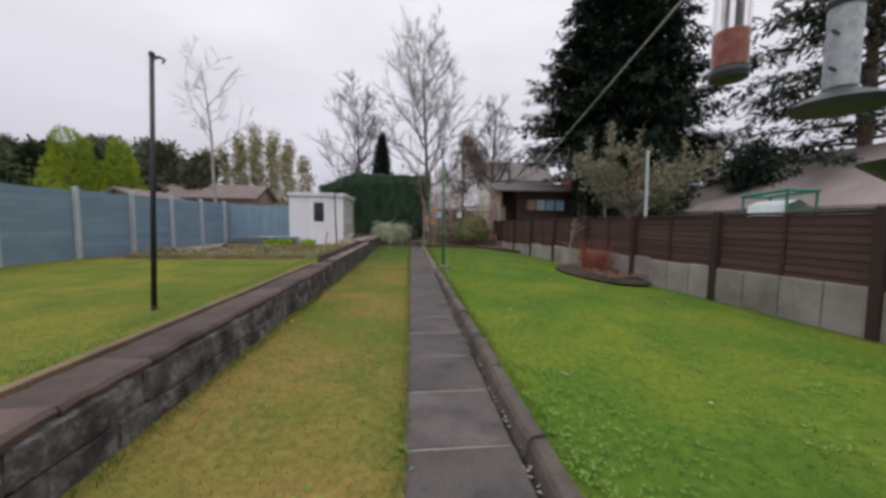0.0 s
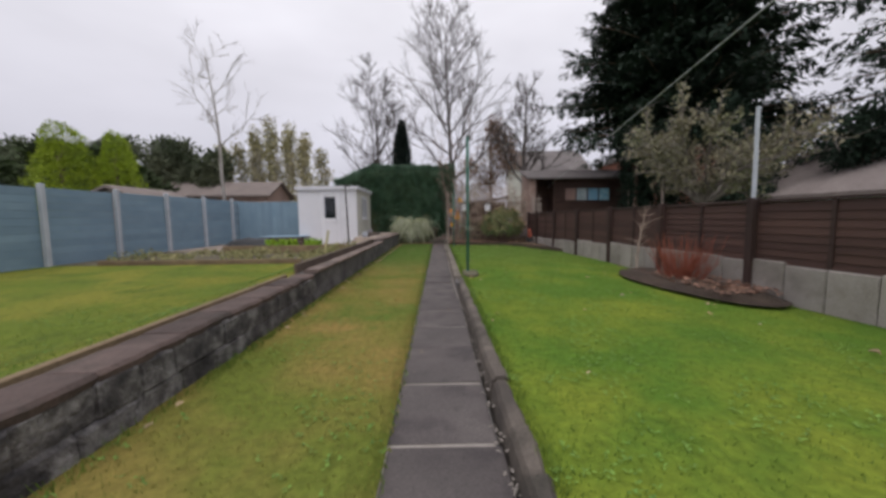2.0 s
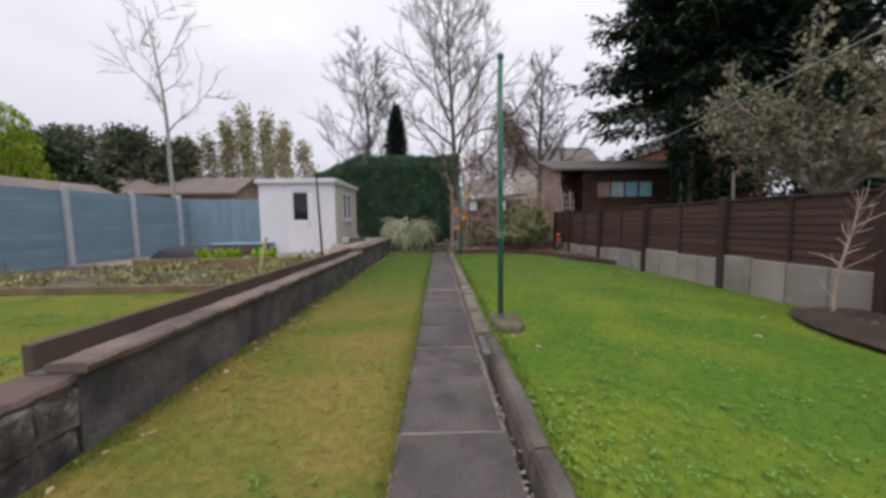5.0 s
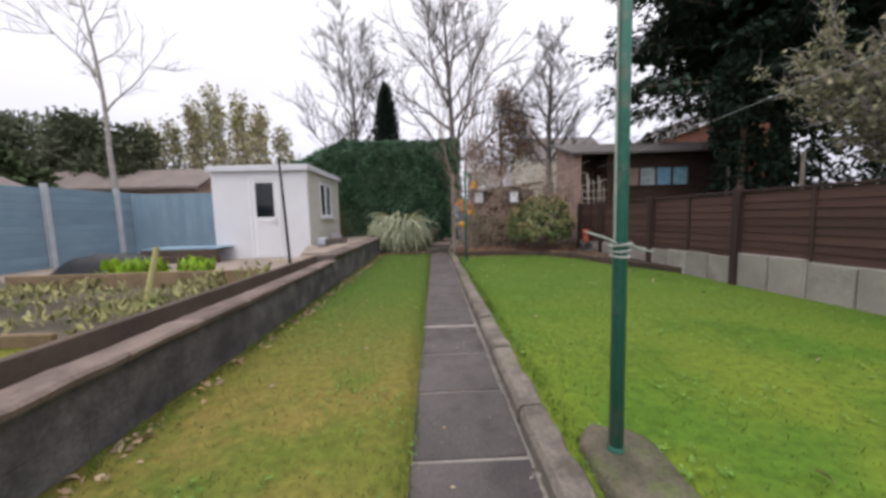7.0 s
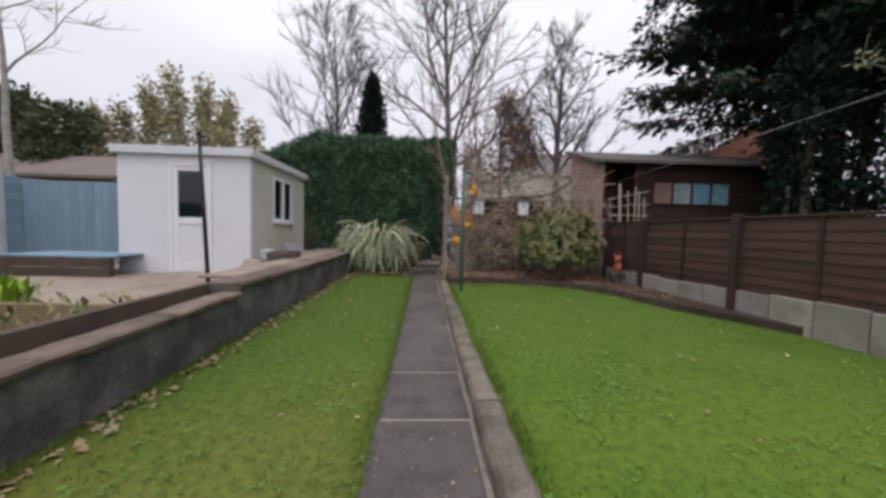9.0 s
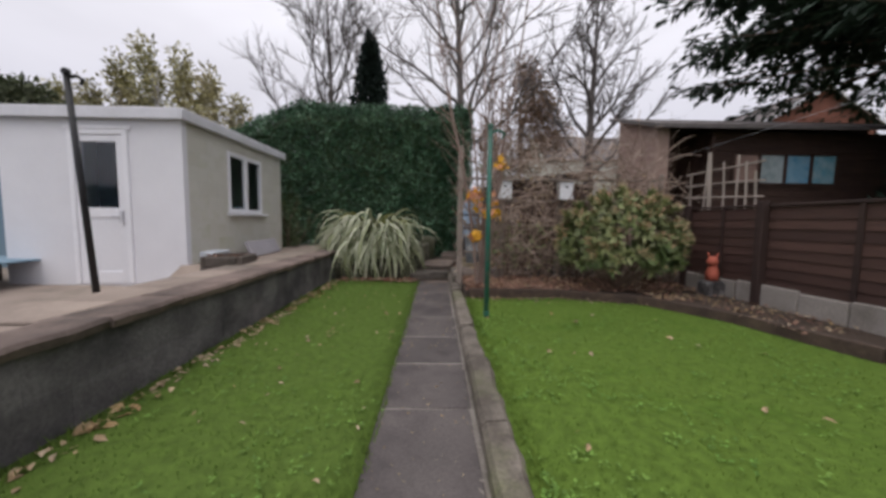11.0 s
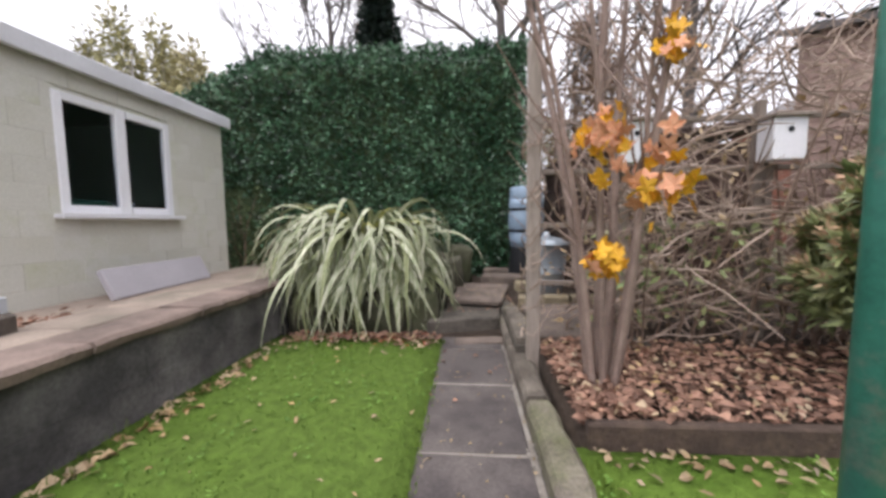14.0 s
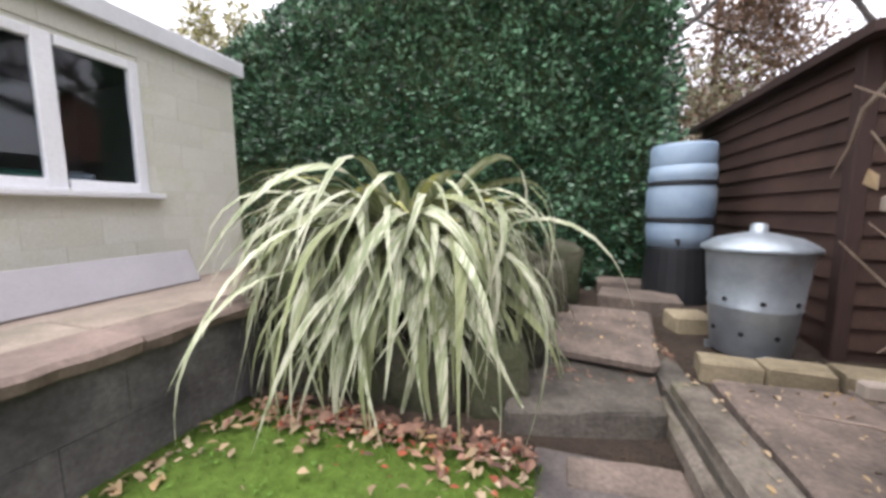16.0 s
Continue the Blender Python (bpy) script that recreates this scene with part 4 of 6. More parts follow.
house("neighbour_shed", -12.4, -9.9, 14.6, 17.2, 2.0, 2.5, TIMBER_GREY, ROOF_FELT, "low timber shed with felt gable roof", False, category="shed")
house("neighbour_garage", -16.5, -9.6, 22.6, 25.6, 2.85, 3.6, TIMBER_PINK, ROOF_FELT, "long low outbuilding with brown felt roof", True, category="garage")
house("far_house", 10.6, 19.0, 45.0, 54.0, 7.2, 10.2, RENDER_CREAM, ROOF_GREY, "far house with grey tiled roof")
house("far_house", -13.0, -2.5, 60.0, 70.0, 6.8, 9.4, RENDER_CREAM, ROOF_GREY, "far house with grey roof behind the hedge")
brick = house("brick_house", 18.6, 25.2, 32.0, 42.0, 7.0, 8.95, BRICK_RED, ROOF_GREY, "red brick house with white bargeboards", False)
for sx in (-1, 1):
    m = Mesh()
    m.add([(21.9 + sx * 3.6, 31.7, 6.75), (21.9 + sx * 3.6, 31.7, 6.95), (21.9, 31.7, 9.02), (21.9, 31.7, 8.82)] + [(21.9 + sx * 3.6, 31.62, 6.75), (21.9 + sx * 3.6, 31.62, 6.95), (21.9, 31.62, 9.02), (21.9, 31.62, 8.82)], [(0, 1, 2, 3), (7, 6, 5, 4), (0, 4, 5, 1), (1, 5, 6, 2), (2, 6, 7, 3), (3, 7, 4, 0)])
    part("bargeboard", m, UPVC, brick)
house("far_bungalow", 12.6, 21.8, 5.5, 17.0, 2.05, 4.35, RENDER_WHITE, ROOF_PALE, "low white house with brownish roof beyond the fence", False)

# dark timber hut beyond the fence
hut = thing("garden_hut", (0, 0, 0), "dark timber garden hut with a lean-to porch", "hut")
m = Mesh()
m.box(6.35, 11.4, 20.15, 21.35, 0.0, 3.25)
m.box(5.3, 6.35, 21.15, 21.35, 0.0, 3.4)
m.box(5.26, 11.4, 21.36, 21.42, 0.0, 3.72)
part("hut_body", m, TIMBER_DARK, hut)
boards = part("hut_front", Mesh(), TIMBER_DARK, hut)
m = Mesh()
m.box(6.35, 6.4, 20.13, 20.15, 0.2, 0.3)
boards.data = m.data("hut_front", TIMBER_DARK)
for k in range(21):
    for a, z in ((6.35, 11.4),):
        lo, hi = 0.3 + 0.14 * k, 0.43 + 0.14 * k
        spans = [(6.35, 6.85), (9.25, 11.4)] if 2.06 < (lo + hi) / 2 < 2.8 else [(6.35, 11.4)]
        for p, q in spans:
            m = Mesh()
            m.box(p, q, 20.12, 20.148, lo, hi, 0.006)
            part("board", m, TIMBER_DARK, boards)
m = Mesh()
m.add([(5.05, 19.95, 0), (4.92, 21.3, 0), (5.25, 21.3, 0), (5.3, 19.95, 0), (5.05, 19.95, 3.24), (4.92, 21.3, 3.72), (5.25, 21.3, 3.72), (5.3, 19.95, 3.24)],
      [(0, 4, 5, 1), (1, 5, 6, 2), (2, 6, 7, 3), (3, 7, 4, 0), (4, 7, 6, 5)])
side_boards = part("porch_wall", m, TIMBER_PINK, hut, "weathered pinkish board wall")
for k in range(24):
    z = 0.15 + 0.145 * k
    m = Mesh()
    y_end = 19.96 if z < 3.05 else 20.6
    m.add([(5.035 - (y_end - 19.95) * 0.11, y_end, z), (4.905, 21.1, z), (4.905, 21.1, z + 0.125), (5.035 - (y_end - 19.95) * 0.11, y_end, z + 0.125), (5.06 - (y_end - 19.95) * 0.11, y_end, z), (4.93, 21.1, z), (4.93, 21.1, z + 0.125), (5.06 - (y_end - 19.95) * 0.11, y_end, z + 0.125)],
          [(0, 1, 2, 3), (7, 6, 5, 4), (0, 4, 5, 1), (2, 6, 7, 3), (0, 3, 7, 4), (1, 5, 6, 2)])
    part("board", m, TIMBER_PINK, side_boards)
m = Mesh()
m.add([(4.85, 19.7, 3.27), (11.7, 19.7, 3.30), (11.7, 21.45, 3.86), (4.72, 21.45, 3.86), (4.85, 19.7, 3.19), (11.7, 19.7, 3.22), (11.7, 21.45, 3.78), (4.72, 21.45, 3.78)], [(0, 1, 2, 3), (7, 6, 5, 4), (0, 4, 5, 1), (1, 5, 6, 2), (2, 6, 7, 3), (3, 7, 4, 0)])
part("roof", m, ROOF_GREY, hut)
hw = part("window", Mesh(), TIMBER_DARK, hut)
m = Mesh()
for k in range(5):
    m.box(6.86 + 0.585 * k - 0.03, 6.86 + 0.585 * k + 0.03, 20.08, 20.15, 2.1, 2.8)
m.box(6.86, 9.2, 20.08, 20.15, 2.08, 2.14)
m.box(6.86, 9.2, 20.08, 20.15, 2.74, 2.8)
hw.data = m.data("window", TIMBER_DARK)
# First pane is a pink curtain; the bluish three paint reflections in the glass.
PANE_COLOURS = [mat("pale_pink_curtain", (0.40, 0.27, 0.22), (0.32, 0.21, 0.18)), mat("pale_painted_reflection", (0.50, 0.58, 0.60), (0.32, 0.40, 0.42), big=5), mat("blue_painted_reflection", (0.13, 0.36, 0.56), (0.30, 0.50, 0.62), big=4), mat("teal_painted_reflection", (0.12, 0.36, 0.48), (0.35, 0.52, 0.58), big=4)]
for k in range(4):
    m = Mesh()
    m.box(6.89 + 0.585 * k, 7.415 + 0.585 * k, 20.11, 20.13, 2.14, 2.74)
    part("blind", m, PANE_COLOURS[k], hw)
for x in (5.35, 6.3):
    m = Mesh()
    m.box(x - 0.04, x + 0.04, 19.98, 20.06, 0.0, 3.2, 0.006)
    part("porch_post", m, TIMBER_DARK, hut)
m = Mesh()
m.box(5.3, 6.35, 20.0, 21.2, 0.0, 0.95)
part("porch_base", m, TIMBER_DARK, hut)

# rustic lattice standing just behind the end of the brown fence
lattice = thing("rustic_lattice", (4.68, 18.35, 0.1), "pale weathered rustic lattice above the brown fence", "trellis", turn=-85.0)
for k, top in enumerate((1.95, 2.12, 2.22, 2.05, 2.12, 2.0, 1.85)):
    m = Mesh()
    r = 0.032 if k == 2 else 0.017
    m.tube(bend((0, 0, 0), (rnd(-0.03, 0.03), 0, 1), top, 5, 0.03), [r, r, r * 0.95, r * 0.95, r * 0.9, r * 0.85], 7)
    part("upright", m, TIMBER_PALE, lattice).matrix_basis = pose(0.02 + 0.19 * k, 0, 0)
for k, z in enumerate((1.35, 1.55, 1.74, 1.93)):
    m = Mesh()
    m.tube(bend((-0.1, -0.02, z), (1, 0, rnd(-0.03, 0.02)), 1.25 + rnd(0, 0.12), 5, 0.04), [0.014] * 6, 6)
    part("rail", m, TIMBER_PALE, lattice)

# props and a small covered frame over the fence
for a, z, words in (((9.71, 18.35, 0.1), (10.86, 18.37, 3.05), "pale pole leaning behind the brown fence"), ((9.96, 16.97, 0.1), (9.81, 16.84, 2.66), "short pale post behind the brown fence"), ((9.3, 18.6, 0.1), (9.35, 18.6, 2.5), "thin grey stake beside the leaning pole")):
    m = Mesh()
    m.tube([a, [(p + q) / 2 + 0.03 for p, q in zip(a, z)], z], [0.055, 0.05, 0.045], 7)
    tagged(part("garden_prop", m, TIMBER_PALE), words, "pole")
GREEN_FRAME = mat("green_coated_tube", (0.02, 0.16, 0.12), (0.03, 0.20, 0.15), 0.45, 5, 40, 0.1, 0.002)
SHEETING = mat("milky_plastic_sheet", (0.50, 0.58, 0.57), (0.62, 0.68, 0.68), 0.4, 3, 20, 0.2, 0.02, grain=0.4)
cover = thing("plant_cover", (9.0, 7.6, 0.1), "milky plastic plant cover on a green tube frame", "cold frame")
for px_, py in ((0, 0), (0, 1.1), (0.8, 0), (0.8, 1.1)):
    m = Mesh()
    m.tube([(px_, py, 0), (px_, py, 2.05 - 0.08 * (py > 0.5))], [0.03, 0.03], 8)
    part("post", m, GREEN_FRAME, cover)
for a, z in (((0, -0.04, 2.06), (0, 1.14, 1.98)), ((0.8, -0.04, 2.06), (0.8, 1.14, 1.98)), ((-0.04, 0, 2.06), (0.84, 0, 2.06)), ((-0.04, 1.1, 1.98), (0.84, 1.1, 1.98))):
    m = Mesh()
    m.tube([a, z], [0.04, 0.04], 8)
    part("rail", m, GREEN_FRAME, cover)
m, n = Mesh(), 10
for i in range(n + 1):
    y = 0.06 + 0.98 * i / n
    m.v.extend(((0.05, y, 0.02), (0.03 + 0.04 * noise.noise((y * 3, 1, 1)), y, 1.0), (0.1, y, 1.72 + 0.1 * noise.noise((y * 4, 2, 5))), (0.4, y, 1.85), (0.7, y, 1.7), (0.75, y, 0.02)))
for i in range(n):
    for k in range(5):
        m.f.append((6 * i + k, 6 * i + k + 1, 6 * i + 7 + k, 6 * i + 6 + k))
part("sheet", m, SHEETING, cover, smooth=True)

# hills far away, the haze put into their pale colour
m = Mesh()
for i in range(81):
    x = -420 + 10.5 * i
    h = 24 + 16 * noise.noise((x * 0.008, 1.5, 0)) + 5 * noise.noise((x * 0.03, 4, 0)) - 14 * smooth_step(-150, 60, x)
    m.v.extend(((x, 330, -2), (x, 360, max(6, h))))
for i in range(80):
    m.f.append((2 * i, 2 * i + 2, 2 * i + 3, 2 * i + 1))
structure("backdrop", m, mat("hill_with_painted_haze", (0.30, 0.33, 0.37), (0.36, 0.38, 0.43), 1.0, 0.02, 0.3, 0, spec=0), "wooded hills with mist painted into their pale colour")


# ---- posts and lines ----
def washing_pole(name, at, height, radius, material, label, hook=True, tilt=(0, 0)):
    p = thing(name, at, label, "pole", turn=0)
    p.matrix_basis = pose(*at, tilt[0], tilt[1], 0)
    m = Mesh()
    m.tube([(0, 0, -0.15), (0, 0, height * 0.55), (0, 0, height)], [radius * 1.12, radius, radius * 0.92], 14)
    part("shaft", m, material, p, smooth=True)
    m = Mesh()
    m.lathe([(radius * 1.25, height - 0.01), (radius * 1.25, height + 0.03), (radius * 0.6, height + 0.045)], 14)
    part("cap", m, material, p)
    if hook:
        m = Mesh()
        m.tube([(0, 0, height - 0.05), (0.10, 0, height - 0.03), (0.16, 0, height - 0.07), (0.13, 0, height - 0.12)], [0.018, 0.018, 0.018, 0.012], 8)
        part("hook", m, material, p)
    m = Mesh()
    m.lathe([(radius * 1.12, 0.0), (radius * 1.25, 0.01), (radius * 1.25, 0.05), (radius * 1.1, 0.06)], 14)
    part("socket", m, material, p)
    return p


washing_pole("washing_line_pole", (-3.2, 4.7, left_height(-3.2, 4.7)), 3.36, 0.029, POLE_BLACK, "tall slim black metal pole standing in the upper lawn", True, (-8.0, -3.4))
washing_pole("washing_line_pole", (-3.35, 16.3, left_height(-3.35, 16.3)), 2.45, 0.03, POLE_BLACK, "slim black metal pole standing by the white shed", True, (3.0, -1.0))
gp = washing_pole("washing_line_pole", (0.907, 9.33, 0.13), 2.72, 0.027, POLE_GREEN, "green painted metal washing line pole with knotted rope", False)
ROPE = mat("pale_rope", (0.42, 0.44, 0.40), (0.30, 0.36, 0.32), 0.9, 10, 80, 0.4, 0.003)
for k in range(3):
    m = Mesh()
    pts = [((0.036 + 0.004 * k) * math.cos(a * 0.7), (0.036 + 0.004 * k) * math.sin(a * 0.7), 0.885 + 0.022 * k + 0.006 * math.sin(a * 0.7 + k)) for a in range(10)]
    m.tube(pts, [0.0055] * 10, 6)
    part("rope_coil", m, ROPE, gp, "pale rope wrapped round the pole")
for pts in ([(-0.03, -0.02, 0.94), (-0.09, -0.03, 0.965), (-0.15, -0.02, 0.985)], [(0.03, -0.02, 0.93), (0.09, 0.0, 0.905), (0.15, 0.02, 0.895)], [(-0.03, -0.012, 0.95), (-0.032, -0.01, 1.8), (-0.029, 0.0, 2.6)]):
    m = Mesh()
    m.tube(pts, [0.005, 0.005, 0.004], 6)
    part("rope_end", m, ROPE, gp)
FOOTING = mat("mossy_cement_lump", (0.085, 0.08, 0.05), (0.17, 0.145, 0.105), 0.95, 7, 50, 0.8, 0.015, stain=(0.12, 0.15, 0.05), stain_scale=5, grain=1.4)
m = Mesh()
m.lathe([(0.96, -0.14), (1.03, -0.04), (1.0, 0.0), (0.86, 0.022), (0.5, 0.03), (0.05, 0.034)], 26)
m.v = [(math.copysign(abs(x) ** 0.7, x) * 0.165 * (1 + 0.13 * noise.noise((x * 3, y * 3, 4))) + 0.045, math.copysign(abs(y) ** 0.7, y) * 0.30 * (1 + 0.13 * noise.noise((y * 3, x * 3, 9))) - 0.07, z + 0.018 * noise.noise((x * 4, y * 4, 1))) for x, y, z in m.v]
part("footing", m, FOOTING, gp, "mossy cement footing", smooth=True)
washing_pole("washing_line_pole", (0.94, 16.48, 0.09), 2.16, 0.028, POLE_GREEN, "green painted metal pole beside the path end", True)


def cable(name, a, z, sag, radius, label, material):
    m = Mesh()
    a, z = Vector(a), Vector(z)
    m.tube([a.lerp(z, i / 14) - Vector((0, 0, sag * 4 * (i / 14) * (1 - i / 14))) for i in range(15)], [radius] * 15, 6)
    return tagged(part(name, m, material), label, "cable")


cable("washing_line", (5.9, 20.1, 2.75), (-0.34, -2.5, 1.53), 0.0, 0.0024, "pale washing line running low to the hut", POST_WHITE)
cable("washing_line", (0.9, 9.33, 2.2), (6.9, 20.3, 7.1), 0.0, 0.003, "thin pale line rising from the green pole", ROPE)
wp = thing("timber_prop", (5.95, 8.37, 0.1), "pale weathered upright pole behind the fence", "pole")
m = Mesh()
m.tube([(0, 0, -0.1), (0.02, 0, 1.6), (0, 0, 3.05)], [0.04, 0.036, 0.034], 8)
part("shaft", m, POST_WHITE, wp)

# ---- bird feeders near the start ----
FEED_RED = mat("peanut_red_feed", (0.40, 0.085, 0.05), (0.52, 0.20, 0.12), 0.7, 40, 90, 0.5, 0.01)
CLEAR = mat("cloudy_plastic", (0.45, 0.42, 0.42), (0.55, 0.52, 0.52), 0.35, 8, 40, 0)
FEED_GREY = mat("grey_green_plastic", (0.03, 0.036, 0.042), (0.055, 0.064, 0.07), 0.45, 6, 40, 0.1, 0.002)
TUBE_PALE = mat("pale_feeder_tube", (0.42, 0.45, 0.48), (0.34, 0.37, 0.41), 0.3, 6, 40, 0)
station = thing("bird_feeding_station", (1.42, 0.72, 0.1), "dark metal feeding pole with hooked arms and dish", "feeder pole")
m = Mesh()
m.tube([(0, 0, -0.1), (0, 0, 2.35)], [0.012, 0.012], 10)
part("pole", m, POLE_BLACK, station)
for dx, dy, dz in ((-0.485, 0.31, 2.255), (-0.23, 0.23, 1.98)):
    m = Mesh()
    m.tube([(0, 0, dz - 0.1), (dx * 0.5, dy * 0.5, dz + 0.08), (dx, dy, dz + 0.02), (dx, dy, dz - 0.06)], [0.008] * 4, 8)
    part("arm", m, POLE_BLACK, station)
m = Mesh()
m.lathe([(0.02, 1.30), (0.1, 1.29), (0.15, 1.33), (0.155, 1.335), (0.1, 1.30)], 24, -0.05, 0.12)
part("dish", m, FEED_GREY, station)
f1 = thing("peanut_feeder", (0.935, 1.03, 1.695), "clear tube bird feeder of red nuts, dark base", "bird feeder")
m = Mesh()
m.lathe([(0.040, 0.02), (0.040, 0.115)], 20)
part("feed", m, FEED_RED, f1, "red nuts")
m = Mesh()
m.lathe([(0.044, 0.015), (0.044, 0.33)], 20)
tube1 = part("tube", m, glass_mat("clear_feeder_tube", (0.9, 0.85, 0.85), 0.15), f1)
m = Mesh()
m.lathe([(0.02, -0.02), (0.046, -0.014), (0.05, 0.0), (0.047, 0.014)], 20)
part("base", m, FEED_GREY, f1)
m = Mesh()
m.lathe([(0.056, 0.33), (0.062, 0.35), (0.03, 0.385), (0.008, 0.4), (0.006, 0.6)], 20)
part("lid", m, FEED_GREY, f1)
f2 = thing("seed_feeder", (1.19, 0.95, 1.585), "grey seed feeder with a wide domed tray", "bird feeder")
f2.matrix_basis = pose(1.19, 0.95, 1.585) @ Matrix.Diagonal((0.78, 0.78, 0.78, 1))
m = Mesh()
m.lathe([(0.02, 0.0), (0.12, -0.005), (0.135, 0.012), (0.10, 0.035), (0.055, 0.055), (0.04, 0.07)], 24)
part("tray", m, FEED_GREY, f2)
m = Mesh()
m.lathe([(0.045, 0.07), (0.045, 0.34)], 20)
part("tube", m, TUBE_PALE, f2)
m = Mesh()
m.lathe([(0.05, 0.34), (0.055, 0.36), (0.02, 0.4), (0.006, 0.42), (0.006, 0.56)], 20)
part("lid", m, FEED_GREY, f2)
for k in range(2):
    m = Mesh()
    m.tube([(-0.05, -0.02, 0.12 + 0.12 * k), (-0.09, -0.035, 0.12 + 0.12 * k)], [0.006, 0.006], 6)
    part("perch", m, FEED_GREY, f2)

# ---- border beside the fence: red stems and fallen leaves ----
m = Mesh()
ring = []
for i in range(28):
    w = 2 * math.pi * i / 28
    ring.append((4.5 + 0.72 * math.cos(w) * (1 + 0.06 * math.sin(3 * w)), 7.95 + 1.65 * math.sin(w)))
ring = [(min(x, fence_x(y) - 0.06), y) for x, y in ring]
m.add([(4.5, 7.95, 0.23)] + [(4.5 + (x - 4.5) * 0.8, 7.95 + (y - 7.95) * 0.8, 0.2) for x, y in ring] + [(x, y, 0.12) for x, y in ring], [(0, 1 + i, 1 + (i + 1) % 28) for i in range(28)] + [(1 + i, 29 + i, 29 + (i + 1) % 28, 1 + (i + 1) % 28) for i in range(28)])
structure("border_soil", m, SOIL, "dark soil border with cut edge", True)
RED_STEM = mat("red_stem", (0.30, 0.085, 0.05), (0.22, 0.07, 0.045), 0.7, 4, 40, 0, island=0.35)
dog = thing("dogwood_shrub", (4.45, 8.0, 0.2), "dogwood shrub of thin bare red stems", "shrub")
stem_kinds = []
for i in range(14):
    m = Mesh()
    m.tube(bend((0, 0, -0.02), (0.0, rnd(0.2, 0.5), 1), rnd(0.4, 0.85), 4, 0.12), [0.007, 0.006, 0.005, 0.004, 0.002], 4, False)
    stem_kinds.append(m.data("stem", RED_STEM))
for i in range(150):
    w, r = rnd(0, 360), rnd(0, 0.28)
    part("stem", random.choice(stem_kinds), None, dog).matrix_basis = pose(-r * math.sin(radians(w)), r * 1.4 * math.cos(radians(w)), 0, rnd(-6, 6), 0, w)
sap = thing("bare_sapling", (4.35, 9.15, 0.18), "small bare sapling with pale twigs", "shrub")
m = Mesh()
st = bend((0, 0, -0.05), (0, 0, 1), 1.15, 6, 0.08)
m.tube(st, [0.018 - 0.002 * k for k in range(7)], 6)
for i in range(26):
    q, e = on_line(st, rnd(0.15, 1))
    m.tube(bend(q, e + rand_dir() * 0.9, rnd(0.15, 0.45), 3, 0.2), [0.006, 0.005, 0.004, 0.002], 4, False)
part("stem", m, TWIG, sap)


def curled_leaf(m, p, d, up, length, wide):
    """A dry leaf with an uneven outline, curled along and across."""
    d = Vector(d).normalized()
    side = d.cross(up).normalized()
    n, k = side.cross(d), len(m.v)
    curl, bow, p = rnd(-0.1, 0.9), rnd(-0.2, 0.7), Vector(p)
    for i in range(4):
        u = i / 3
        w = length * wide * (0.06, 0.42, 0.38, 0.03)[i]
        mid = p + d * length * u + n * length * bow * u * (1 - u)
        for s in (-1, 0, 1):
            a = w * rnd(0.6, 1.15) if s else 0.0
            m.v.append(tuple(mid + side * a * s + n * abs(a) * curl))
    for i in range(3):
        for s in (0, 1):
            a = k + 3 * i + s
            m.f.append((a, a + 1, a + 4, a + 3))


def litter(name, n, place, material, label, size=(0.03, 0.075)):
    m = Mesh()
    for _ in range(n):
        p = place()
        w = rnd(0, 6.28)
        curled_leaf(m, p, (math.cos(w), math.sin(w), rnd(-0.1, 0.3)), Vector((rnd(-0.7, 0.7), rnd(-0.7, 0.7), 1)), rnd(*size), rnd(0.3, 0.95))
    ob = part(name, m, material, None, label)
    return tagged(ob, category="leaves", kind="stuff")


litter("border_leaf_litter", 420, lambda: (lambda y: (min(4.5 + rnd(-0.5, 0.4), fence_x(y) - 0.08), y, rnd(0.2, 0.26)))(6.6 + 1.3 * abs(random.gauss(0, 0.7))), LITTER, "rusty fallen leaves on the border soil", (0.04, 0.09))


# ---- far bed: post, trellis, shrubs ----
EDGE_DARK = mat("rotted_dark_board", (0.05, 0.034, 0.028), (0.085, 0.058, 0.045), 0.95, 4, 35, 0.9, 0.015, vary=0.2, stain=(0.12, 0.085, 0.06), stain_scale=6)
m = Mesh()
y = 0.82
kk = structure("bed_edging", Mesh(), EDGE_DARK, "dark timber edging of the back border")
m.box(0.83, 2.2, -0.03, 0.03, 0.0, 0.21, 0.01)
kk.data = m.data("bed_edging", EDGE_DARK)
kk.matrix_basis = pose(0, 17.5, 0, 0, 0, 0.6)
for a, z in (((2.2, 17.52), (3.2, 17.15)), ((3.2, 17.15), (3.75, 16.3)), ((3.75, 16.3), (4.05, 15.2))):
    m = Mesh()
    d = math.dist(a, z)
    m.box(0, d, -0.03, 0.03, 0.02, 0.2, 0.01)
    part("edging_length", m, EDGE_DARK, kk).matrix_basis = pose(0, 17.5, 0, 0, 0, 0.6).inverted() @ pose(a[0], a[1], 0, 0, 0, math.degrees(math.atan2(z[1] - a[1], z[0] - a[0])))
side_bed = Mesh()
corner = [(2.2, 17.5), (3.2, 17.15), (3.75, 16.3), (4.05, 15.2), (4.6, 14.0), (4.7, 17.5)]
side_bed.add([(x, y, 0.17) for x, y in corner] + [(x, y, -0.1) for x, y in corner], [tuple(range(6))] + [(i, 6 + i, 6 + (i + 1) % 6, (i + 1) % 6) for i in range(6)])
structure("side_border_soil", side_bed, SOIL, "dark soil border along the fence")

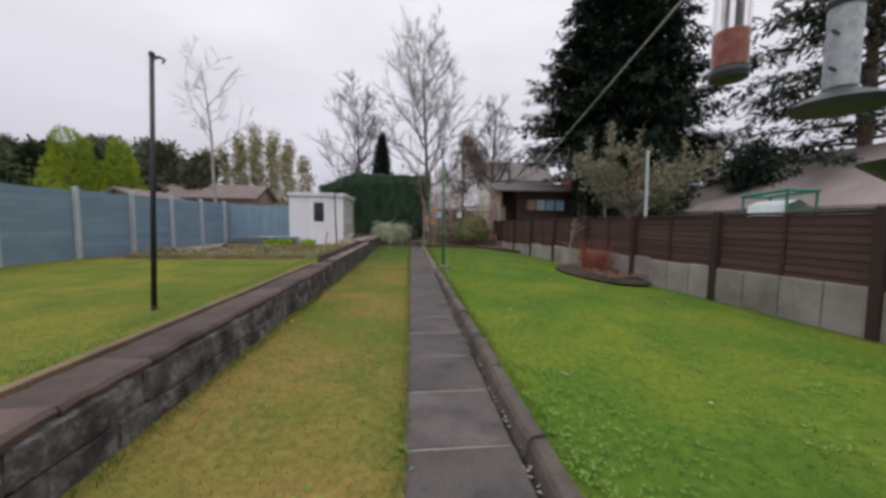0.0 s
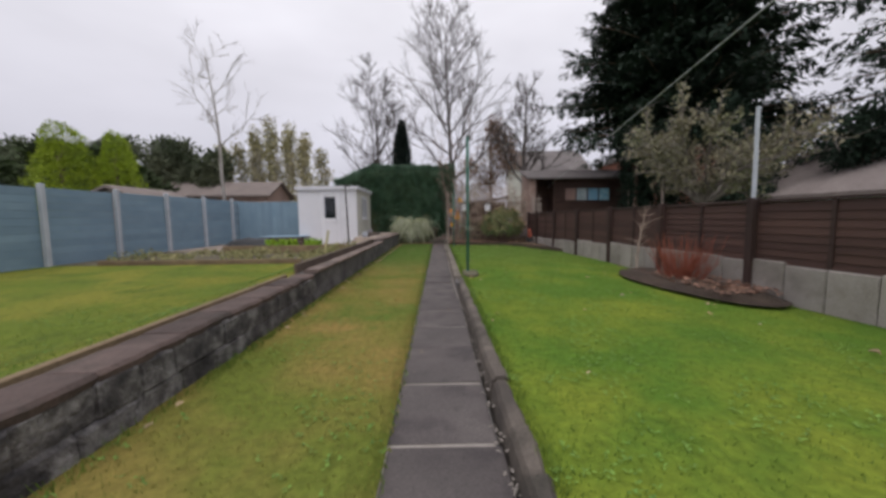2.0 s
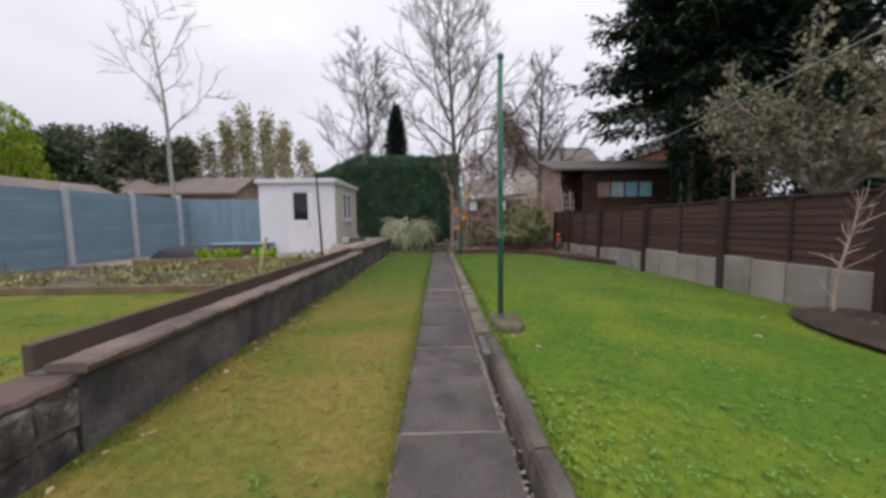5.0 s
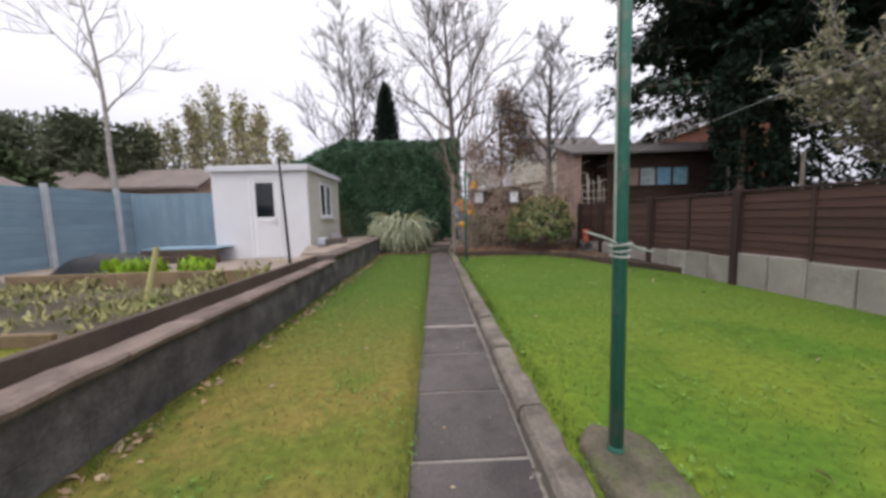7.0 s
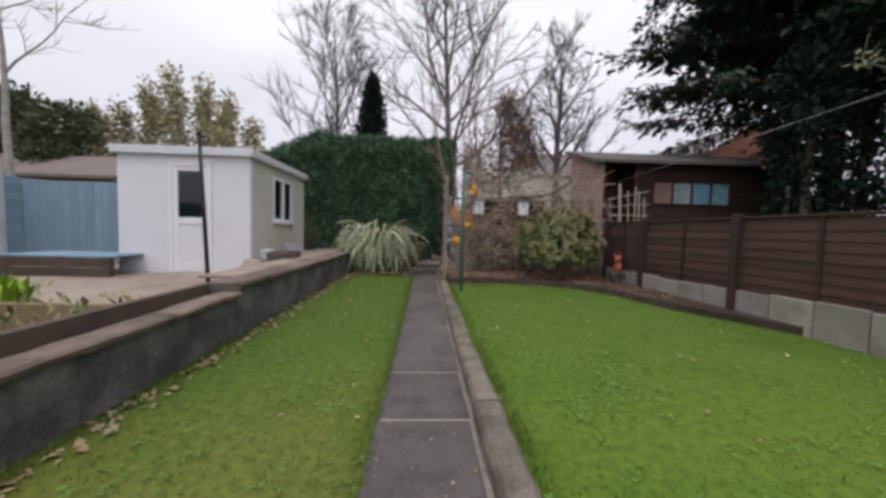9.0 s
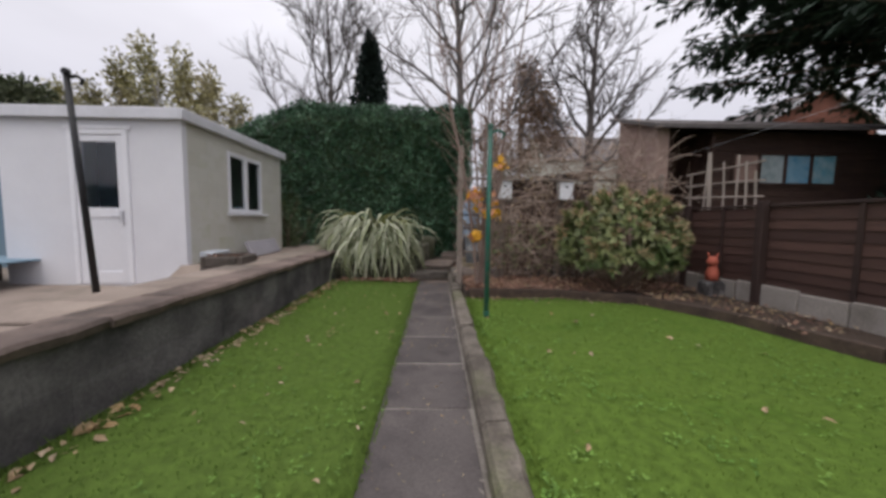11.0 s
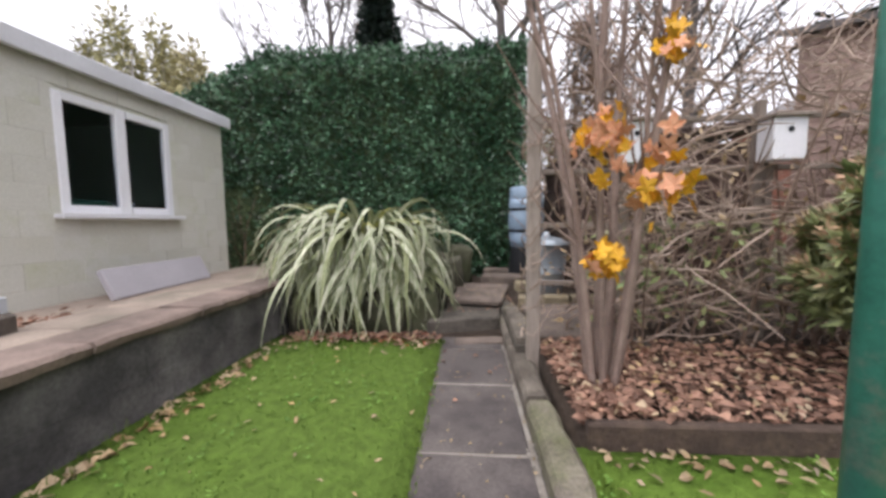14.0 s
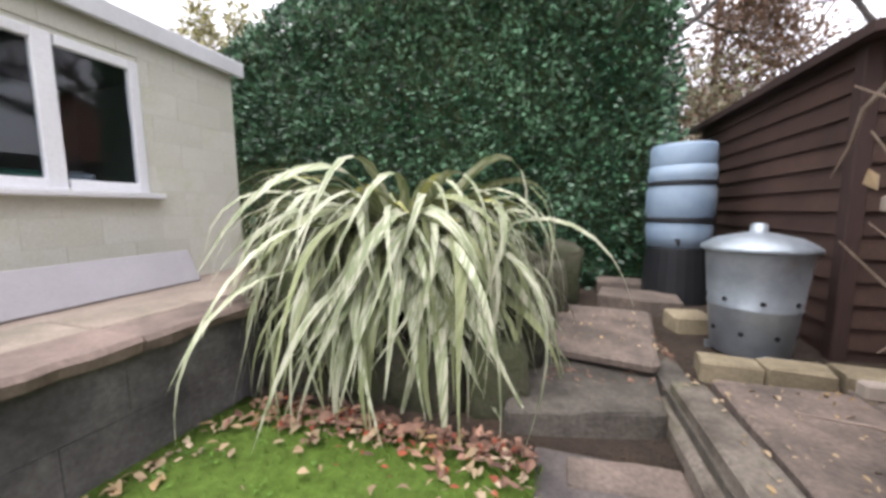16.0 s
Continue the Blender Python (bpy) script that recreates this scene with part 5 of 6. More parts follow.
post = thing("timber_post", (0.755, 18.52, 0.0), "weathered grey timber post with twining stems", "post")
m = Mesh()
m.box(-0.048, 0.048, -0.048, 0.048, -0.1, 2.47, 0.012)
part("shaft", m, TIMBER_PALE, post)
m = Mesh()
for i in range(16):
    z0 = rnd(0.1, 2.2)
    w0 = rnd(0, 6.28)
    pts = [(0.09 * math.cos(w0 + a * 0.7), 0.09 * math.sin(w0 + a * 0.7), z0 + a * rnd(0.02, 0.06)) for a in range(7)] + [(0.2 * math.cos(w0 + 5), 0.2 * math.sin(w0 + 5), z0 + 0.4)]
    m.tube(pts, [0.007, 0.007, 0.006, 0.006, 0.005, 0.005, 0.004, 0.002], 4, False)
tagged(part("twining_stem", m, TWIG, post), kind="stuff")

trellis = thing("trellis", (0, 18.9, 0.16), "weathered timber trellis smothered in dry stems", "trellis")
for x in (1.5, 2.6, 3.7, 4.5):
    m = Mesh()
    m.box(-0.035, 0.035, -0.035, 0.035, 0, 2.0, 0.008)
    part("upright", m, TIMBER_GREY, trellis).matrix_basis = pose(x, 0, -0.05)
for z in (0.45, 0.95, 1.4, 1.8):
    m = Mesh()
    m.box(0.85, 4.5, -0.02, 0.02, z, z + 0.045, 0.006)
    part("rail", m, TIMBER_GREY, trellis)


def hides_box(p):
    """Stems keep clear of the two nest boxes' fronts."""
    return p.y < 0.15 and 1.36 < p.z < 1.86 and min(abs(p.x - 1.56), abs(p.x - 2.66)) < 0.2


climber = thing("climbing_shrub", (0, 18.75, 0.15), "leafless tangle of climbing stems on the trellis", "shrub")
m = Mesh()
for i in range(900):
    x, z = rnd(1.0, 4.6), rnd(0.02, 2.15) ** 1.0
    if z > 1.75 and rnd(0, 1) < 0.5:
        continue
    st = bend((x, rnd(-0.18, 0.35), z), (rnd(-1, 1), rnd(-0.25, 0.25), rnd(-0.35, 0.45)), rnd(0.35, 1.1), 5, 0.3)
    if any(p.x < 0.95 for p in st) or any(hides_box(p) for p in st):
        continue
    r = rnd(0.004, 0.012)
    m.tube(st, [r, r, r * 0.9, r * 0.8, r * 0.6, r * 0.3], 4, False)
for i in range(300):
    st = bend((rnd(1.3, 4.5), rnd(-0.1, 0.5), rnd(1.5, 2.5)), (rnd(-1, 1), rnd(-0.3, 0.3), rnd(-0.2, 0.8)), rnd(0.3, 0.9), 5, 0.35)
    if any(hides_box(p) for p in st):
        continue
    r = rnd(0.003, 0.009)
    m.tube(st, [r, r, r * 0.9, r * 0.8, r * 0.6, r * 0.3], 4, False)
tagged(part("stem_tangle", m, TWIG, climber), kind="stuff")
m = Mesh()
for i in range(34):
    x = rnd(1.25, 4.4)
    st = bend((x, rnd(-0.15, 0.25), -0.05), (rnd(-0.35, 0.35), 0, 1), rnd(1.0, 2.4), 6, 0.12)
    r = rnd(0.008, 0.018)
    m.tube(st, [r * (1 - 0.12 * k) for k in range(7)], 5, False)
part("main_stem", m, BARK_BROWN, climber)
m = Mesh()
for i in range(420):
    p = (rnd(0.85, 4.5), rnd(-0.2, 0.3), rnd(0.05, 1.9))
    m.leaf(p, rand_dir(), rand_dir(), rnd(0.05, 0.1), rnd(0.025, 0.05))
tagged(part("dry_leaf", m, LITTER_PALE, climber), kind="stuff")
m = Mesh()
for i in range(260):
    p = (rnd(1.2, 2.7), rnd(-0.3, 0.1), rnd(0.2, 1.0))
    m.leaf(p, rand_dir(), rand_dir(), rnd(0.05, 0.11), rnd(0.03, 0.05))
tagged(part("green_leaf", m, SHRUB_LEAF, climber), kind="stuff")
for bx, by, words in ((1.56, 18.75, "white painted nest box on a post among dry stems"), (2.66, 18.75, "pale nest box on a post among dry stems")):
    b = thing("nest_box", (bx, by, 1.61), words, "nest box", "nest boxes")
    m = Mesh()
    m.box(-0.12, 0.12, -0.07, 0.09, 0, 0.31, 0.006)
    part("box", m, UPVC, b)
    m = Mesh()
    m.box(-0.145, 0.145, -0.11, 0.12, 0.31, 0.335, 0.005)
    part("lid", m, TIMBER_GREY, b)
    # A near-black disc paints the shade of the opening.
    m = Mesh()
    m.tube([(0, -0.068, 0.22), (0, -0.074, 0.22)], [0.022, 0.022], 12)
    part("entrance_hole", m, HOLLOW_SHADE, b)
    m = Mesh()
    m.box(-0.03, 0.03, 0.09, 0.15, -1.5, 0.3, 0.006)
    part("mounting_post", m, TIMBER_GREY, b)

# maple sapling with its last leaves
maple = thing("maple_sapling", (1.06, 17.95, 0.12), "slender multi-stemmed maple with last yellow leaves", "tree")
twigs = Mesh()
for i in range(9):
    m = Mesh()
    w = i * 0.9
    st = bend((0.05 * math.cos(w), 0.05 * math.sin(w), -0.1), (0.10 * math.cos(w), 0.10 * math.sin(w), 1), rnd(3.0, 6.0), 9, 0.06, 0.05)
    r = rnd(0.017, 0.04)
    m.tube(st, [r * (1 - 0.095 * k) for k in range(10)], 7, False)
    for _ in range(20):
        q, e = on_line(st, rnd(0.25, 1))
        sub = bend(q, e + rand_dir() * 0.8, rnd(0.3, 1.1), 4, 0.18, 0.05)
        twigs.tube(sub, [0.009, 0.008, 0.006, 0.004, 0.002], 4, False)
    part("trunk", m, BARK_MAPLE, maple, smooth=True)
tagged(part("twig_spray", twigs, BARK_MAPLE, maple), kind="stuff")


def maple_leaf_mesh(name, material):
    m = Mesh()
    pts = []
    for k in range(15):
        w = math.pi * (0.5 + 2 * k / 15)
        r = (1.0, 0.5, 0.78)[k % 3] * (0.75 + 0.25 * math.sin(w))
        pts.append((r * math.cos(w), r * math.sin(w), 0.14 * abs(math.cos(w))))
    m.add([(0, 0, 0)] + pts, [(0, 1 + k, 1 + (k + 1) % 15) for k in range(15)])
    return m.data(name, material)


leaf_data = [maple_leaf_mesh("leaf", YELLOW_LEAF), maple_leaf_mesh("leaf", PINK_LEAF)]
for i in range(150):
    c = random.choice(((-0.05, -0.42, 1.30, 0.26), (0.08, -0.4, 1.18, 0.2), (-0.16, -0.35, 1.45, 0.15), (0.25, -0.2, 1.95, 0.14), (-0.13, -0.4, 0.85, 0.1)))
    pink = rnd(0, 1) < (0.55 if c[0] < 0 and c[2] > 1.2 else 0.2)
    lf = part("leaf", leaf_data[1 if pink else 0], None, maple)
    s = rnd(0.04, 0.078)
    lf.matrix_basis = Matrix.LocRotScale(Vector(c[:3]) + rand_dir() * c[3] * rnd(0.2, 1), Euler((rnd(0.6, 2.2), rnd(-0.6, 0.6), rnd(0, 6.28))), (s, s, s))

# rounded evergreen shrub
shrub = thing("evergreen_shrub", (3.2, 17.85, 0.10), "rounded green shrub with pale buff flower tips", "shrub")
wood, lv, tip = Mesh(), Mesh(), Mesh()
for i in range(26):
    w = rnd(0, 6.28)
    st = bend((rnd(-0.15, 0.15), rnd(-0.15, 0.15), -0.05), (0.9 * math.cos(w), 0.7 * math.sin(w), rnd(0.5, 1.6)), rnd(0.7, 1.25), 5, 0.15)
    wood.tube(st, [0.022, 0.018, 0.015, 0.012, 0.009, 0.006], 5, False)
for i in range(270):
    d = rand_dir()
    if d.z < -0.45:
        continue
    c = Vector((d.x * 0.92, d.y * 0.75, 0.82 + d.z * 0.78)) * rnd(0.86, 1.02)
    out = (d + Vector((0, 0, 0.45))).normalized()
    for k in range(34):
        ray = (out * rnd(0.1, 0.9) + rand_dir() * 0.9).normalized()
        lv.leaf(c - out * rnd(0, 0.08), ray, out, rnd(0.10, 0.19), rnd(0.035, 0.065))
    if d.z > 0.0 or rnd(0, 1) < 0.5:
        for k in range(24):
            tip.leaf(c + out * 0.05 + rand_dir() * 0.05, out + rand_dir() * 0.8, rand_dir(), rnd(0.04, 0.08), rnd(0.012, 0.025))
part("wood", wood, BARK_BROWN, shrub)
tagged(part("leaves", lv, SHRUB_LEAF, shrub), kind="stuff")
tagged(part("flower_tip_spray", tip, SHRUB_TIP, shrub, "pale buff flower tips"), kind="stuff")

TERRACOTTA = mat("terracotta", (0.52, 0.13, 0.085), (0.42, 0.11, 0.07), 0.7, 6, 40, 0.2, 0.003)
m = Mesh()
m.lathe([(0.03, 0.0), (0.085, 0.01), (0.095, 0.12), (0.07, 0.22), (0.06, 0.25)], 16)
m.lathe([(0.02, 0.24), (0.075, 0.28), (0.08, 0.33), (0.05, 0.39), (0.01, 0.40)], 14, -0.02, -0.03)
m.tube([(-0.05, -0.02, 0.36), (-0.09, -0.02, 0.46)], [0.022, 0.008], 8)
m.tube([(0.02, -0.02, 0.36), (0.06, -0.02, 0.45)], [0.022, 0.008], 8)
orn = tagged(part("terracotta_ornament", m, TERRACOTTA, None, smooth=True), "small bright terracotta garden figure in the border", "ornament")
orn.matrix_basis = pose(4.36, 17.4, 0.38, 0, 0, -20) @ Matrix.Diagonal((0.9, 0.9, 0.9, 1))
m = Mesh()
m.box(-0.14, 0.14, -0.12, 0.12, 0, 0.245, 0.03)
ob = tagged(part("stone_block", m, STONE), "dark rough stone under the terracotta figure", "stone")
ob.matrix_basis = pose(4.36, 17.4, 0.14, 0, 0, 12)
pale = thing("pale_flower_clump", (4.42, 18.45, 0.2), "low clump of faded whitish pink flowers", "plant")
stems, heads = Mesh(), Mesh()
for i in range(46):
    w = rnd(0, 6.28)
    st = bend((rnd(-0.08, 0.08), rnd(-0.08, 0.08), 0), (0.5 * math.cos(w), 0.5 * math.sin(w), 1), rnd(0.25, 0.6), 4, 0.15)
    stems.tube(st, [0.005, 0.005, 0.004, 0.003, 0.002], 4, False)
    for k in range(22):
        heads.leaf(st[-1] + rand_dir() * 0.04, rand_dir(), rand_dir(), rnd(0.03, 0.06), rnd(0.02, 0.04))
part("stalk", stems, TWIG, pale)
tagged(part("flower_head", heads, mat("faded_flower", (0.66, 0.57, 0.56), (0.52, 0.42, 0.42), 0.8, 6, 20, 0, island=0.3), pale), kind="stuff")
litter("bed_leaf_litter", 4200, lambda: (0.85 + 3.5 * rnd(0, 1) ** 1.7, rnd(17.55, 18.62), rnd(0.16, 0.23)), LITTER, "thick layer of pink-brown fallen leaves", (0.035, 0.085))
litter("bed_leaf_litter", 380, lambda: (0.85 + 3.5 * rnd(0, 1) ** 1.4, rnd(17.55, 18.6), rnd(0.19, 0.25)), LITTER_PALE, "pale curled fallen leaves over the border", (0.03, 0.075))
litter("lawn_edge_leaves", 130, lambda: (lambda x: (x, 17.47 - abs(random.gauss(0, 0.12)) - 0.25 * max(0, x - 2.2), right_height(x, 17.3) + 0.015))(rnd(0.85, 3.6)), LITTER_PALE, "pale leaves along the lawn edge", (0.03, 0.07))
litter("lawn_leaves", 70, lambda: (lambda x, y: (x, y, right_height(x, y) + 0.02))(rnd(0.9, 4.4), rnd(2, 17)), LITTER_PALE, "scattered pale leaves on the lawn", (0.04, 0.08))
litter("wall_foot_leaves", 520, lambda: (lambda y: (wall_x(y) + 0.07 + abs(random.gauss(0, 0.07)), y, 0.045))(19.0 - abs(random.gauss(0, 5.5))), LITTER_PALE, "dry leaves gathered along the foot of the wall", (0.03, 0.085))
litter("strip_leaves", 110, lambda: (lambda x, y: (x, y, strip_height(x, y) + 0.015))(rnd(-1.4, -0.05), 19.0 - abs(random.gauss(0, 4.5))), LITTER_PALE, "scattered dry leaves on the grass strip", (0.025, 0.06))
litter("strip_end_leaves", 110, lambda: (rnd(-1.5, -0.02), 19.15 - abs(random.gauss(0, 0.2)), rnd(0.05, 0.075)), LITTER_PALE, "pale curled leaves at the end of the grass strip", (0.03, 0.07))
litter("strip_end_leaves", 400, lambda: (rnd(-1.5, -0.02), 19.22 - abs(random.gauss(0, 0.11)), rnd(0.04, 0.07)), LITTER, "pink-brown leaves heaped at the end of the grass strip", (0.02, 0.08))
litter("step_leaves", 60, lambda: (rnd(0.0, 0.6), rnd(18.0, 20.0), 0.012) if rnd(0, 1) < 0.4 else (rnd(0.0, 0.62), rnd(19.6, 19.88), 0.172), LITTER, "dry leaves on the slabs and step", (0.02, 0.045))

LITTER_RED = mat("rust_red_fallen_leaf", (0.34, 0.09, 0.045), (0.22, 0.06, 0.035), 0.8, 6, 15, 0, island=0.5)
litter("rust_leaves", 90, lambda: (rnd(-1.45, -0.02), 19.2 - abs(random.gauss(0, 0.14)), rnd(0.05, 0.075)), LITTER_RED, "rust-red leaves among the heap by the rocks", (0.025, 0.06))
litter("side_border_leaves", 260, lambda: (lambda x: (x, rnd(16.9 if x < 3.75 else 15.6, 17.7), 0.19))(rnd(3.3, 4.6)), LITTER_PALE, "scattered pale leaves on the side border", (0.025, 0.06))
litter("side_border_leaves", 420, lambda: (lambda x: (x, rnd(16.9 if x < 3.75 else 15.6, 17.7), 0.185))(rnd(3.3, 4.6)), LITTER, "dark rotting leaves on the side border", (0.025, 0.07))
litter("path_debris", 420, lambda: (rnd(0.02, 0.64), 19.0 - abs(random.gauss(0, 6.0)), 0.004), LITTER_PALE, "small pale leaf scraps on the path", (0.008, 0.028))
litter("kerb_debris", 700, lambda: (lambda y: (path_right(y) + rnd(-0.012, 0.03), y, 0.004))(rnd(0.5, 19.0)), MORTAR, "pale mortar crumbs along the kerb", (0.012, 0.04))
litter("step_debris", 70, lambda: (rnd(0.1, 0.75), rnd(20.05, 20.9), 0.256), LITTER_PALE, "pale leaf scraps on the flat slab", (0.01, 0.035))
litter("patio_debris", 150, lambda: (rnd(0.7, 1.65), rnd(18.75, 19.8), 0.243), LITTER_PALE, "pale leaf scraps on the patio slabs", (0.01, 0.04))
litter("patio_gap_leaves", 240, lambda: (rnd(0.72, 1.1), rnd(20.1, 20.8), 0.18), LITTER, "dark leaves and moss beside the bin", (0.02, 0.05))
litter("terrace_debris", 200, lambda: (lambda x: (x, rnd(15.0, 20.4), left_height(x, 17) + 0.012))(rnd(-3.2, -2.0)), LITTER, "leaf scraps and twigs on the terrace", (0.01, 0.05))

# ---- end of the path: steps, slabs, rocks ----
STEP = mat("dark_step_stone", (0.075, 0.066, 0.057), (0.155, 0.135, 0.115), 0.9, 6, 40, 0.9, 0.02, grain=1.5, vary=0.12, stain=(0.08, 0.07, 0.05))
SLAB_PINK = mat("pinkish_paving_slab", (0.22, 0.17, 0.145), (0.11, 0.088, 0.076), 0.9, 4.5, 45, 0.6, 0.01, grain=1.5, vary=0.12, stain=(0.14, 0.115, 0.095))
SAND = mat("yellow_sandstone", (0.33, 0.275, 0.185), (0.22, 0.18, 0.12), 0.9, 5, 60, 0.4, 0.006, vary=0.15)
# Dark mossy stone, its base darkened further to paint shade under the flax.
ROCK = mat("mossy_rock", (0.05, 0.048, 0.034), (0.105, 0.098, 0.07), 0.95, 4, 30, 0.9, 0.03, vary=0.2, stain=(0.06, 0.072, 0.03))
steps = structure("steps", Mesh(), STEP, "rough stone steps rising from the path end")
m = Mesh()
m.box(0.06, 0.68, 20.0, 22.0, -0.1, 0.2)
steps.data = m.data("steps", STEP)


def slab_piece(x0, x1, y0, y1, z0, z1, material, parent, tilt=0.0, name="slab", chip=0.012):
    m = Mesh()
    m.box(-(x1 - x0) / 2, (x1 - x0) / 2, -(y1 - y0) / 2, (y1 - y0) / 2, z0 - z1, 0, 0.014)
    m.v = [(x + rnd(-chip, chip), y + rnd(-chip, chip), z + rnd(-0.003, 0.003)) for x, y, z in m.v]
    part(name, m, material, parent).matrix_basis = pose((x0 + x1) / 2, (y0 + y1) / 2, z1, 0, rnd(-0.8, 0.8), tilt)


def quad_slab(corners, z0, z1, material, parent, name="slab"):
    """A flat stone on four corners of the plan, with worn edges."""
    cx, cy = sum(c[0] for c in corners) / 4, sum(c[1] for c in corners) / 4
    m, rings = Mesh(), ((z0, 1.0), (z1 - 0.015, 1.0), (z1, 0.965))
    for z, k in rings:
        for i in range(4):
            a, e = corners[i], corners[(i + 1) % 4]
            for u in (0.04, 0.36, 0.66, 0.96):
                x, y = a[0] + (e[0] - a[0]) * u, a[1] + (e[1] - a[1]) * u
                m.v.append((cx + (x - cx) * k + rnd(-0.008, 0.008), cy + (y - cy) * k + rnd(-0.008, 0.008), z + rnd(-0.003, 0.003)))
    m.f.append(tuple(range(32, 48)))
    for a in (0, 16):
        for i in range(16):
            m.f.append((a + i, a + (i + 1) % 16, a + 16 + (i + 1) % 16, a + 16 + i))
    part(name, m, material, parent)


quad_slab([(-0.17, 19.30), (0.58, 19.48), (0.70, 20.3), (-0.1, 20.3)], -0.02, 0.16, STEP, steps, "tread")
quad_slab([(0.0, 19.97), (0.63, 19.84), (0.86, 21.0), (0.12, 21.08)], 0.195, 0.25, SLAB_PINK, steps)
quad_slab([(0.45, 21.12), (1.10, 20.97), (1.16, 21.42), (0.52, 21.5)], 0.15, 0.34, SLAB_PINK, steps)
quad_slab([(0.50, 21.62), (0.95, 21.62), (0.98, 21.98), (0.54, 22.0)], 0.15, 0.36, SLAB_PINK, steps)
quad_slab([(0.12, 19.08), (0.60, 19.13), (0.60, 19.32), (0.12, 19.26)], -0.03, 0.014, SLAB_PINK, steps)
patio = structure("back_patio", Mesh(), SLAB_PINK, "worn pinkish slabs beside the steps")
m = Mesh()
m.box(0.64, 1.72, 18.62, 22.0, -0.1, 0.17)
patio.data = m.data("back_patio", STEP)
slab_piece(0.655, 0.82, 18.66, 19.72, 0.1, 0.235, KERB, patio, 0)
slab_piece(0.85, 1.42, 18.7, 19.78, 0.12, 0.24, SLAB_PINK, patio, 0)
slab_piece(1.44, 1.7, 18.9, 19.9, 0.12, 0.235, SLAB_PINK, patio, 0)
for k in range(3):
    slab_piece(0.84 + 0.30 * k, 1.12 + 0.30 * k, 19.84, 20.0, 0.15, 0.30 + rnd(-0.01, 0.01), SAND, patio, rnd(-4, 4), "sandstone_block")
slab_piece(0.92, 1.2, 20.62, 20.86, 0.15, 0.325, SAND, patio, 8, "sandstone_block")


def rock(at, r, turn):
    """A rough squarish stone: rounded block with knocks and hollows."""
    m, rows, cols = Mesh(), 10, 20
    k = rnd(0, 50)

    def soft(v, e):
        return math.copysign(abs(v) ** e, v)

    for i in range(rows + 1):
        a = -math.pi / 2 + math.pi * i / rows
        for j in range(cols):
            w = 2 * math.pi * j / cols
            x, y, z = soft(math.cos(a), 0.28) * soft(math.cos(w), 0.3), soft(math.cos(a), 0.28) * soft(math.sin(w), 0.3), soft(math.sin(a), 0.3)
            g = 1 + 0.22 * noise.noise((x * 1.3 + k, y * 1.3, z * 1.3)) + 0.12 * noise.noise((x * 4 + k, y * 4, z * 4))
            m.v.append((x * r[0] * g, y * r[1] * g, (z * g + 0.9) * r[2] * 0.5))
    for i in range(rows):
        for j in range(cols):
            q = (j + 1) % cols
            m.f.append((i * cols + j, i * cols + q, (i + 1) * cols + q, (i + 1) * cols + j))
    ob = tagged(part("rock", m, ROCK, None, smooth=True), "rough mossy grey-brown stone edging the raised bed", "rock", "rocks round the bed")
    ob.matrix_basis = pose(*at, 0, rnd(-4, 4), turn)


for at, r, turn in (((0.12, 21.45, 0.2), (0.17, 0.24, 0.62), 8), ((0.02, 20.98, 0.2), (0.16, 0.25, 0.46), 4), ((-0.08, 20.5, 0.16), (0.15, 0.24, 0.42), 12), ((-0.17, 20.03, 0.1), (0.15, 0.25, 0.44), 10), ((-0.25, 19.6, 0.0), (0.16, 0.2, 0.46), 16), ((-0.62, 19.5, 0.0), (0.23, 0.14, 0.40), 2), ((-1.05, 19.48, 0.0), (0.22, 0.14, 0.37), -3), ((-1.45, 19.47, 0.0), (0.2, 0.14, 0.40), 2), ((-0.35, 21.7, 0.2), (0.33, 0.22, 0.5), 0)):
    rock(at, r, turn)
m = Mesh()
bedpts = [(-1.7, 19.45), (-0.3, 19.5), (-0.12, 20.4), (0.02, 21.5), (-1.7, 21.5)]
m.add([(x, y, 0.42) for x, y in bedpts] + [(x, y, 0.0) for x, y in bedpts], [tuple(range(5))] + [((i + 1) % 5, i, 5 + i, 5 + (i + 1) % 5) for i in range(5)])
structure("raised_bed_soil", m, SOIL, "dark soil of the raised bed")

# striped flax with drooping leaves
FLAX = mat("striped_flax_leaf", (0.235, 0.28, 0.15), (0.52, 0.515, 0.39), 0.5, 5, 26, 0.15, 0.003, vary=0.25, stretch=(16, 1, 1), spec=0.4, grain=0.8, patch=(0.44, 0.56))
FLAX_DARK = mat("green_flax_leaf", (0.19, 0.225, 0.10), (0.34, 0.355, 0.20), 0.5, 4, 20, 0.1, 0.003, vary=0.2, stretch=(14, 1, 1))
FLAX_GOLD = mat("yellow_green_flax_leaf", (0.30, 0.31, 0.08), (0.42, 0.40, 0.16), 0.5, 4, 20, 0.1, 0.003, vary=0.2, stretch=(14, 1, 1))
flax = thing("flax_plant", (-1.05, 20.15, 0.42), "large cream-striped flax with long drooping leaves", "plant")


